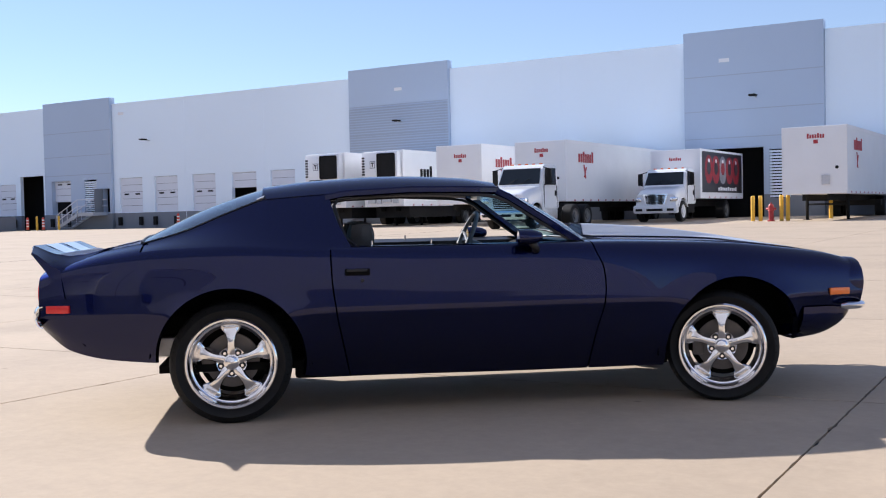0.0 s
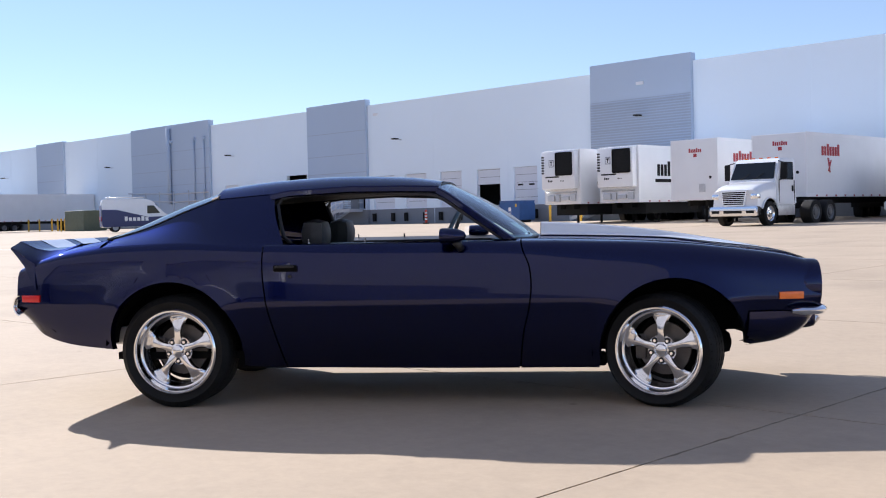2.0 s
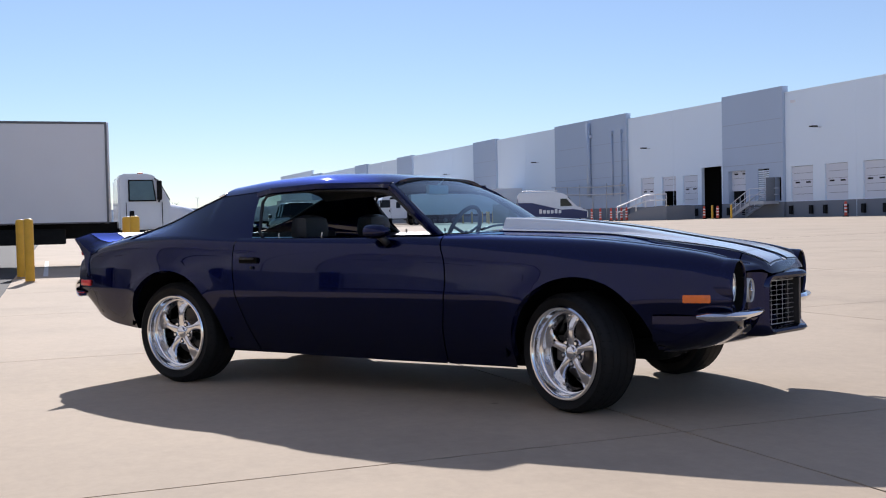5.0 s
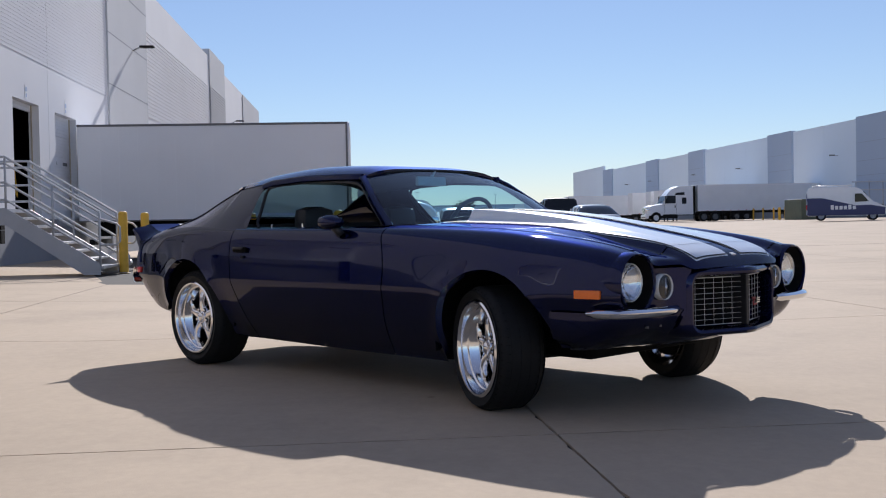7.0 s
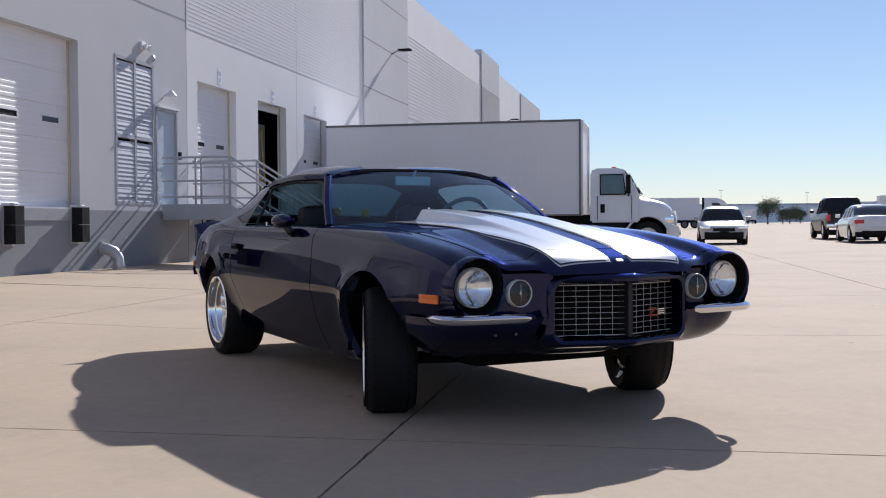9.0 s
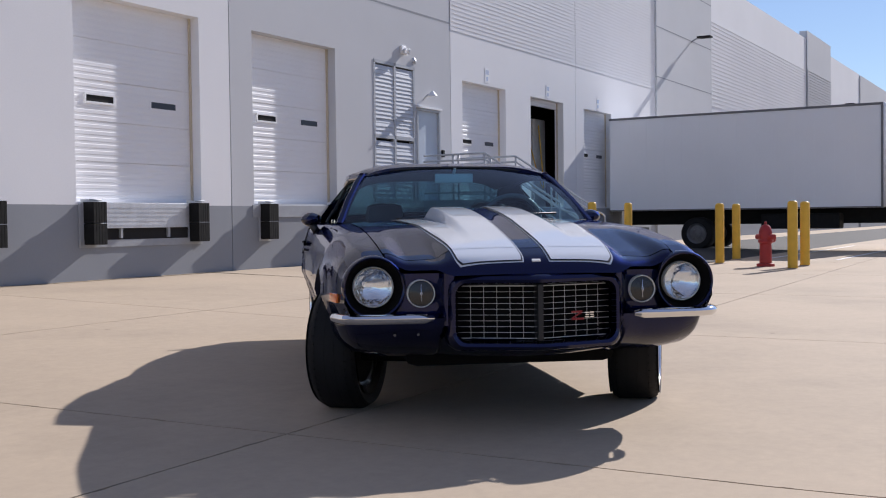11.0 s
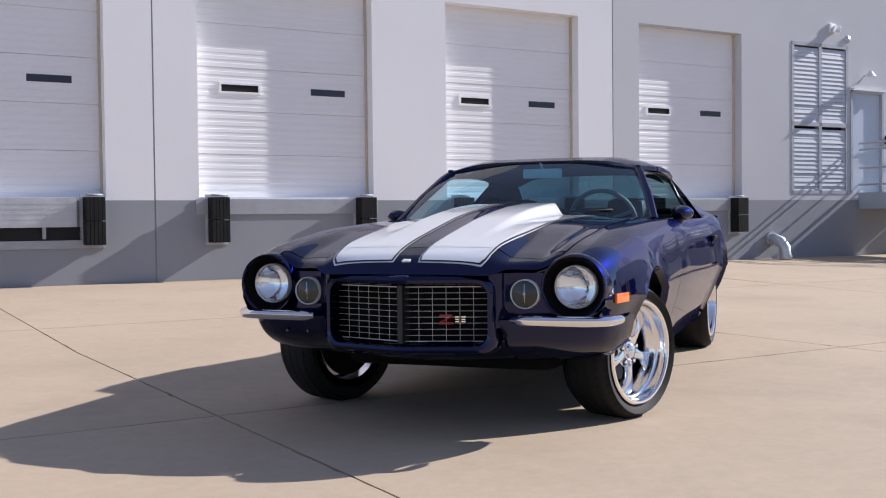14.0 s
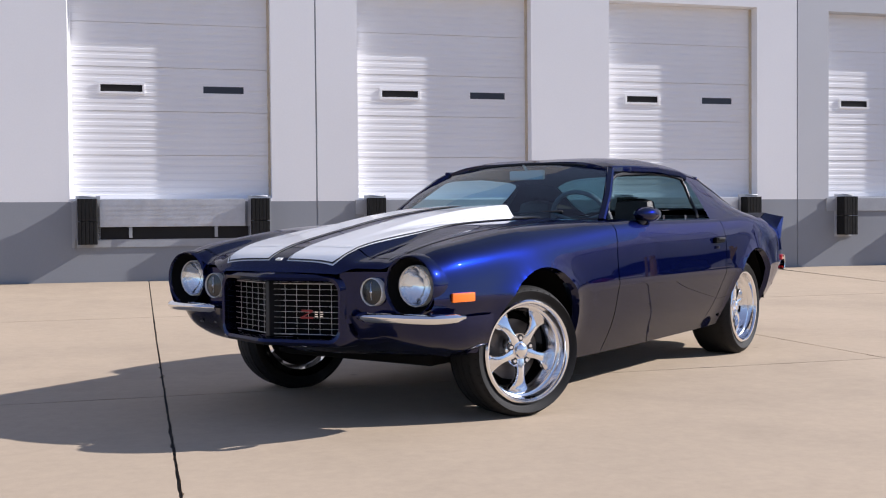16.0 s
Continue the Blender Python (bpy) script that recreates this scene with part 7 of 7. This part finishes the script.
# blue and white service van
def service_van(m):
    v = thing("cargo_van", m, "high-roof cargo van, white above and blue below", "van")
    prof = [(0.0, 0.45), (0.02, 0.95), (-0.15, 1.15), (-0.95, 1.38), (-1.65, 2.25), (-2.0, 2.5), (-2.8, 2.62), (-5.6, 2.58), (-5.72, 2.3), (-5.75, 0.5), (-5.6, 0.36), (-0.2, 0.36)]
    bm = bmesh.new()
    prism(bm, prof, -0.98, 0.98, inset=0.10)
    bmesh.ops.bevel(bm, geom=bm.edges[:], offset=0.06, segments=2, affect='EDGES')
    b = part("body", bm, M_CABWHITE, v, smooth=True)
    for sg in (-1, 1):
        bm = bmesh.new()
        prism(bm, [(-0.1, 0.42), (-0.08, 0.98), (-1.2, 1.18), (-2.2, 1.15), (-3.4, 1.45), (-4.6, 1.75), (-5.71, 1.75), (-5.71, 0.5), (-5.6, 0.4)], sg * 0.99 - 0.012, sg * 0.99 + 0.012)
        part("blue_wrap", bm, M_VANBLUE, b, "dark blue lower wrap")
        bm = bmesh.new()
        prism(bm, [(-1.25, 1.45), (-2.25, 1.42), (-2.25, 2.05), (-1.75, 2.05)], sg * 0.95 - 0.015, sg * 0.95 + 0.015)
        part("side_window", bm, M_WINDOW, b)
        lettering(v, -4.0, sg * 1.005, 0.85, 1.9, 0.36, 'X', M_CABWHITE, 6)
        for x in (-0.95, -4.7):
            road_wheel(v, x, sg * 0.86, 0.36, 0.24, M_STEEL)
        bm = bmesh.new()
        box(bm, -5.78, sg * 0.70, 0.85, -5.70, sg * 0.93, 1.25, bevel=0.02)
        part("tail_lamp", bm, M_REDLENS, b)
    bm = bmesh.new()
    bm.faces.new([bm.verts.new(p) for p in ((-0.98, -0.85, 1.42), (-0.98, 0.85, 1.42), (-1.66, 0.80, 2.24), (-1.66, -0.80, 2.24))])
    thicken(bm, 0.03)
    part("windscreen", bm, M_WINDOW, b)
    bm = bmesh.new()
    box(bm, -5.76, -0.95, 0.45, -5.74, 0.95, 2.1)
    part("rear_wrap", bm, M_VANBLUE, b)
    bm = bmesh.new()
    for y in (-0.7, 0.7):
        rod(bm, (-5.3, y, 2.72), (-2.4, y, 2.72), 0.03, 8)
    for x in (-5.2, -4.3, -3.4, -2.5):
        rod(bm, (x, -0.75, 2.74), (x, 0.75, 2.74), 0.03, 8)
        for y in (-0.7, 0.7):
            rod(bm, (x, y, 2.55), (x, y, 2.74), 0.02, 6)
    part("roof_rack", bm, M_GALV, v)
    return v


service_van(at(72.6, 39.6, yard_z(39.6), 200 + 48))

# highway rigs across the yard
def highway_rig(s, d, z, label, rz=90):
    rig = thing("highway_truck", at(s, d, z, rz), label, "truck", "highway trucks")
    cab(rig, 0.0, 2.4, 3.1, 1.9, 2.05, 1.3, 0.45, 1.15, chrome_bumper=False)
    bm = bmesh.new()
    prism(bm, [(-2.35, 3.0), (-2.9, 3.62), (-3.7, 3.97), (-5.4, 4.0), (-5.4, 0.8), (-3.3, 0.8), (-3.3, 2.9)], -1.18, 1.18, inset=0.06)
    bmesh.ops.bevel(bm, geom=bm.edges[:], offset=0.06, segments=2, affect='EDGES')
    part("sleeper", bm, M_CABWHITE, rig, "white high-roof sleeper", smooth=True)
    for y in (-1.17, 1.17):
        bm = bmesh.new()
        box(bm, -4.6, y - 0.02, 2.0, -4.1, y + 0.02, 2.7)
        part("sleeper_window", bm, M_WINDOW, rig)
        bm = bmesh.new()
        prism(bm, [(-4.4, 3.0), (-3.3, 3.0), (-3.45, 3.25), (-4.4, 3.3)], y - 0.05, y + 0.02)
        part("sleeper_window", bm, M_WINDOW, rig)
    bm = bmesh.new()
    box(bm, -5.62, -1.18, 0.8, -5.42, 1.18, 3.98)
    part("fairing_edge", bm, M_BLACK, rig)
    bm = bmesh.new()
    box(bm, -8.8, -0.45, 0.72, -3.0, 0.45, 0.95)
    part("rear_frame", bm, M_BLACK, rig)
    for x in (-6.6, -7.9):
        for y in (-0.95, 0.95):
            road_wheel(rig, x, y, 0.52, 0.5)


highway_rig(111.5, 31.0, yard_z(40), "white sleeper-cab highway truck facing the yard")
dry_trailer(111.5, 36.9, yard_z(42), 14.0, marks=False, legs=False)
highway_rig(139, 11.3, yard_z(8), "white sleeper-cab highway truck far down the yard", -90)
dry_trailer(139, 5.3, yard_z(4), 13.0, marks=False, legs=False, rz=-90, group="distant trailers")
# more trailers in the distance
for s, d, rz in ((131, 38, 90), (135.2, 38, 90), (141, 37, 90), (152, 30, 90), (300, 40, 20), (285, 8, 0), (300, 16, 0), (318, 24, 0), (330, 4, 0), (222, 33.5, 0), (218, 38.0, 0), (208, 42.0, 0), (216, 36.0, 0), (190, 39.5, 0), (206, 40.0, 0), (184, 43.5, 0)):
    dry_trailer(s, d, yard_z(d), 13.0, marks=False, rz=rz, group="distant trailers")
lowb = thing("low_warehouse", at(420, 5, 0.3), "low pale warehouse far beyond the yard", "building")
bm = bmesh.new()
box(bm, 0, -60, 0, 30, 60, 7)
part("wall", bm, M_FARW, lowb)
bm = bmesh.new()
box(bm, -0.5, -60.5, 7, 30, 60.5, 7.4)
part("roof", bm, M_FARG, lowb)


# ---- yard clutter by the far wall ----
def dumpster(s, d, z, w=2.6, dep=1.55, h=1.40, material=None):
    t = thing("dumpster", at(s, d, z), "blue steel waste dumpster with notices" if material is None else "dark navy steel waste dumpster with lids", "dumpster", "dumpsters")
    bm = bmesh.new()
    prism(bm, [(-w / 2, 0.15), (w / 2, 0.15), (w / 2, h), (-w / 2, h)], -dep / 2, dep / 2)
    bmesh.ops.bevel(bm, geom=bm.edges[:], offset=0.03, segments=1, affect='EDGES')
    part("bin", bm, material or M_DUMP, t)
    for x in (-w / 2 + 0.06, w / 2 - 0.06):
        for sd in (-1, 1):
            bm = bmesh.new()
            box(bm, x - 0.05, sd * dep / 2, 0.2, x + 0.05, sd * (dep / 2 + 0.03), h - 0.1)
            part("rib", bm, material or M_DUMP, t)
    for k in range(2):
        bm = bmesh.new()
        box(bm, -w / 2 + k * w / 2 + 0.02, -dep / 2 - 0.05, h, -w / 2 + (k + 1) * w / 2 - 0.02, dep / 2 + 0.05, h + 0.07, bevel=0.02)
        part("lid", bm, material or M_DUMP, t)
    bm = bmesh.new()
    box(bm, -0.14, dep / 2, 0.75, 0.10, dep / 2 + 0.008, 1.02)
    part("notice", bm, M_DOOR, t)
    bm = bmesh.new()
    box(bm, -0.16, dep / 2, 0.62, 0.12, dep / 2 + 0.008, 0.66)
    part("notice", bm, M_DOOR, t)
    bm = bmesh.new()
    box(bm, -0.66, dep / 2, 1.05, -0.50, dep / 2 + 0.008, 1.25)
    part("notice", bm, M_YEL, t)
    for x in (-w / 2 + 0.2, w / 2 - 0.2):
        bm = bmesh.new()
        rod(bm, (x, -0.5, 0.08), (x, 0.5, 0.08), 0.08, 10)
        part("roller", bm, M_BLACK, t)


dumpster(44.3, 49.58, yard_z(49.6), 1.83)
dumpster(74.3, 48.9, yard_z(49), 3.4, h=1.12, material=mat("navy_dumpster", (0.018, 0.024, 0.055), 0.6, vary=0.2))


def channelizer(s, d, h=1.05):
    """Orange-red traffic post with white bands."""
    t = thing("traffic_post", at(s, d, yard_z(d)), "red and white banded traffic channeliser post", "traffic post", "traffic posts")
    bm = bmesh.new()
    spin(bm, [(0.105, 0.06), (0.095, h * 0.93), (0.05, h)], 16, 'Z')
    p = part("post", bm, mat("traffic_red", (0.62, 0.07, 0.035), 0.5, vary=0.1), t, smooth=True)
    for k in range(3):
        bm = bmesh.new()
        z = 0.3 + k * 0.23
        spin(bm, [(0.108 - 0.01 * z, z), (0.107 - 0.01 * z, z + 0.1)], 16, 'Z')
        part("band", bm, M_DOOR, p, smooth=True)
    bm = bmesh.new()
    box(bm, -0.16, -0.16, 0, 0.16, 0.16, 0.07, bevel=0.02)
    part("base", bm, M_BLACK, t)


for s, d in ((53.7, 49.8), (68.9, 48.5), (67.0, 48.5), (83.7, 46.0), (82.2, 46.1), (80.0, 46.0), (79.1, 46.1), (78.1, 46.0), (77.2, 46.0)):
    channelizer(s, d, 1.05 if d > 47 else 1.2)
for s, d in ((41.3, 49.5), (38.7, 49.5), (67.9, 48.6), (65.3, 48.6), (9.78, 41.0), (9.45, 41.0), (8.55, 41.0), (8.28, 41.0), (7.15, 44.0)):
    bollard(s, d, 1.12)
hydrant(at(8.94, 40.8, yard_z(40.8)))


def far_stair(s_top, s_bot, label, mirror=1):
    t = thing("steel_stair", FAR, label, "stairs", "far stairs")
    y0, y1 = FY + 0.3, FY + 1.7
    zt = 1.9
    la = s_top - 1.8 * mirror
    bm = bmesh.new()
    box(bm, min(la, s_top), y0, zt - 0.25, max(la, s_top), y1, zt)
    part("landing", bm, M_STEEL, t)
    for yy in (y0, y1):
        bm = bmesh.new()
        prism(bm, [(s_top, zt), (s_bot, 0.85), (s_bot, 0.6), (s_top, zt - 0.3)], yy - 0.02, yy + 0.02)
        part("stringer", bm, M_STEEL, t)
        for h in (0.5, 1.0):
            bm = bmesh.new()
            pipe(bm, [(la, yy, zt + h), (s_top, yy, zt + h), (s_bot, yy, 0.75 + h)], 0.035, 6)
            part("rail", bm, M_DOORDARK, t)
        for k in range(5):
            x = s_top + (s_bot - s_top) * k / 4
            z = zt + (0.75 - zt) * k / 4
            bm = bmesh.new()
            rod(bm, (x, yy, z), (x, yy, z + 1.0), 0.03, 6)
            part("post", bm, M_DOORDARK, t)
    for k in range(6):
        bm = bmesh.new()
        x = s_top + (s_bot - s_top) * (k + 0.5) / 6
        z = zt - (zt - 0.6) * (k + 1) / 7
        box(bm, x - 0.15, y0, z - 0.04, x + 0.15, y1, z)
        part("tread", bm, M_STEEL, t)


far_stair(64.8, 67.2, "grey steel stair to the opened service door")
far_stair(37.6, 40.3, "grey steel stair between reefers and dumpster")
ramp = thing("dock_ramp", FAR, "concrete ramp with pale pipe railing up to the drive-in door", "ramp")
bm = bmesh.new()
prism(bm, [(71.0, 0.5), (71.0, 1.7), (74.0, 1.7), (79.0, 0.75), (79.0, 0.5)], FY + 2.6, FY + 5.4)
part("ramp_body", bm, M_FARB, ramp)
for h in (0.55, 1.05):
    bm = bmesh.new()
    pipe(bm, [(71.0, FY + 5.4, 1.7 + h), (74.0, FY + 5.4, 1.7 + h), (79.0, FY + 5.4, 0.75 + h)], 0.06, 6)
    part("rail", bm, M_DOOR, ramp)
for s in lin(71.0, 79.0, 6):
    bm = bmesh.new()
    z = 1.7 if s < 74 else 1.7 - (s - 74) * 0.95 / 5
    rod(bm, (s, FY + 5.4, z), (s, FY + 5.4, z + 1.05), 0.05, 6)
    part("post", bm, M_DOOR, ramp)
# green tank and dump skip behind the rig
bm = bmesh.new()
box(bm, -2.1, -1.2, 0, 2.1, 1.2, 2.0, bevel=0.05)
tagged(part("utility_box", bm, mat("drab_green_paint", (0.12, 0.14, 0.09), 0.6, vary=0.15), None, m=at(96.7, 43.4, yard_z(43.4))), "drab green utility cabinet near the far wall", "utility box")
for s, d in ((109.6, 43), (107.5, 43.3), (103.7, 43), (102.3, 43), (100.6, 43), (99.3, 42.6), (97.0, 41.0)):
    bollard(s, d, 1.3)


# ---- distant trees ----
def tree(m, h, seed):
    """Trunk with limbs and a ragged crown of leaf clumps."""
    rng = random.Random(seed)
    t = thing("tree", m, "dark green broad-leaved tree on the skyline", "tree", "skyline trees")
    bm = bmesh.new()
    rod(bm, (0, 0, 0), (0.1, 0.1, h * 0.45), h * 0.03, 8, r2=h * 0.016)
    tips = []
    for k in range(12):
        a = k * 2.4
        tip = (math.cos(a) * h * rng.uniform(0.15, 0.3), math.sin(a) * h * rng.uniform(0.15, 0.3), h * rng.uniform(0.28, 0.85))
        rod(bm, (0.05, 0.05, h * rng.uniform(0.16, 0.40)), tip, h * 0.010, 5, r2=h * 0.004)
        tips.append(tip)
    part("trunk", bm, mat("bark", (0.10, 0.08, 0.06), 0.9, vary=0.2), t)
    vs, fs = [], []
    for k in range(3600):
        c = Vector(rng.choice(tips)) + Vector((rng.gauss(0, 1.3), rng.gauss(0, 1.3), rng.gauss(0, 1.0))) * h * 0.10
        c.z = max(c.z, h * 0.08)
        n = Vector((rng.gauss(0, 1), rng.gauss(0, 1), rng.gauss(0, 1))).normalized()
        s = n.orthogonal().normalized() * h * rng.uniform(0.012, 0.03)
        r = n.cross(s)
        i = len(vs)
        vs += [c + s, c + r * 0.6, c - s, c - r * 0.6]
        fs.append((i, i + 1, i + 2, i + 3))
    me = bpy.data.meshes.new("crown")
    me.from_pydata(vs, [], fs)
    me.materials.append(M_LEAF)
    ob = new("crown", me)
    ob.parent = t


M_LEAF = mat("foliage", (0.055, 0.08, 0.035), 0.8, vary=0.4, scale=0.6)
for i, (s, d, h) in enumerate(((232, 22, 5.6), (236, 25.5, 3.4), (246, 28, 3.8), (252, 31, 3.2), (380, 44, 6), (300, -6, 5))):
    tree(at(s, d, 0.3), h, i)
# lamp masts far off
for s, d in ((360, 18), (400, 50)):
    pole = thing("lamp_mast", at(s, d, 0.3), "thin lamp mast in the distance", "lamp", "lamp masts")
    bm = bmesh.new()
    rod(bm, (0, 0, 0), (0, 0, 11), 0.07, 8)
    part("mast", bm, M_STEEL, pole)
    bm = bmesh.new()
    box(bm, -0.2, -0.7, 10.9, 0.2, 0.7, 11.05)
    part("head", bm, M_STEEL, pole)


# ---- the yard ----
bm = bmesh.new()
ss = [-900, -400, -150, -60, -30, -15, 0, 15, 30, 60, 100, 150, 250, 400, 900, 2500]
dd = [-900, -300, -100, -40, -20, -8.2, -6.5, -4.5, -2.5, 0, 2.5, 6, 15, 30, 50.5, 80, 200, 600, 2500]
grid(bm, lambda s, d: (s, -d, yard_z(d) - 0.012), ss, dd)
ground = part("ground", bm, M_JOINT, None, m=YARD)
tagged(ground, "pale tan concrete truck yard, stained, with saw-cut joints", "ground", kind="structure")


def skew(d):
    """The cross joints run a little off square to the docks."""
    return 0.025 * min(d, 9.1)


def lean(s, d):
    """The long joints lean a little towards the docks along the yard."""
    k = 0.0 if d < -8.1 else min(max((9.1 - d) / 4.45, 0), 1)
    return d - 0.035 * k * (min(max(s, -20), 25) + 2.2)


chip = random.Random(7)


def slab(s0, s1, d0, d1):
    """One concrete slab between joints; its edges drop into the joint."""
    near = -7 < s0 and s1 < 7 and d1 < 9.5
    g = 0.0045 if near else 0.007
    bm = bmesh.new()
    cuts = [c for c in (-8.2, -2.5, 2.5, 50.5) if d0 + 0.02 < c < d1 - 0.02]
    ds = [d0 + g] + cuts + [d1 - g]
    if near:
        ds = sorted(set(ds + lin(d0 + g, d1 - g, 70)))
    grid(bm, lambda s, d: (s + skew(d), -lean(s, d), yard_z(d)), lin(s0 + g, s1 - g, 70) if near else [s0 + g, s1 - g], ds)
    if near:
        # chipped, slightly ragged saw-cut edges
        for v in bm.verts:
            if v.is_boundary:
                j = abs(chip.gauss(0, 0.002)) + (0.012 * chip.random() if chip.random() < 0.03 else 0)
                mid = Vector(((s0 + s1) / 2, -(d0 + d1) / 2, 0))
                q = mid - v.co
                v.co.x += j * (1 if q.x > 0 else -1)
                v.co.y += j * (1 if q.y > 0 else -1)
    es = [e for e in bm.edges if e.is_boundary]
    r = bmesh.ops.extrude_edge_only(bm, edges=es)
    for v in [q for q in r["geom"] if isinstance(q, bmesh.types.BMVert)]:
        v.co.z -= 0.02
    for f in bm.faces:
        f.smooth = False
    return part("slab", bm, M_CONC, ground)


S_LINES = [-2.20 + 4.5 * k for k in range(-12, 0)] + [-2.20, 2.28] + [2.28 + 4.552 * k for k in range(1, 40)] + [200, 320, 700]
D_LINES = [-8.2, -3.98, 0.43, 4.65, 9.1, 13.6, 18.1, 22.6, 27.1, 36, 45, 52]
for a, b in zip(S_LINES, S_LINES[1:]):
    for c, d in zip(D_LINES, D_LINES[1:]):
        if a >= 20 and c >= 9:
            continue
        slab(a, b, c, d)
bm = bmesh.new()
grid(bm, lambda s, d: (s + skew(d), -d, yard_z(d)), [20.567, 60, 110, 200, 320, 700], [9.106, 22, 36, 50.5, 52])
part("slab", bm, M_CONC, ground)
bm = bmesh.new()
grid(bm, lambda s, d: (s + skew(d), -d, yard_z(d)), [-700, -200, -56.15], [-8.2, -2.5, 2.5, 9.106, 22, 36, 50.5, 52])
part("slab", bm, M_CONC, ground)
# painted bay lines by the bollards and parked cars
M_LINE = mat("worn_white_line", (0.72, 0.70, 0.66), 0.8, vary=0.2, scale=3)
for a in ((17.2, -2.4, 28.0, -2.3), (17.2, -0.9, 28.0, -0.8), (30, 6.2, 62, 6.3), (36, 12.4, 70, 12.5)):
    bm = bmesh.new()
    grid(bm, lambda s, d: (s, -d, yard_z(d) + 0.004), lin(a[0], a[2], 4), [a[1], a[3]])
    part("bay_line", bm, M_LINE, ground)
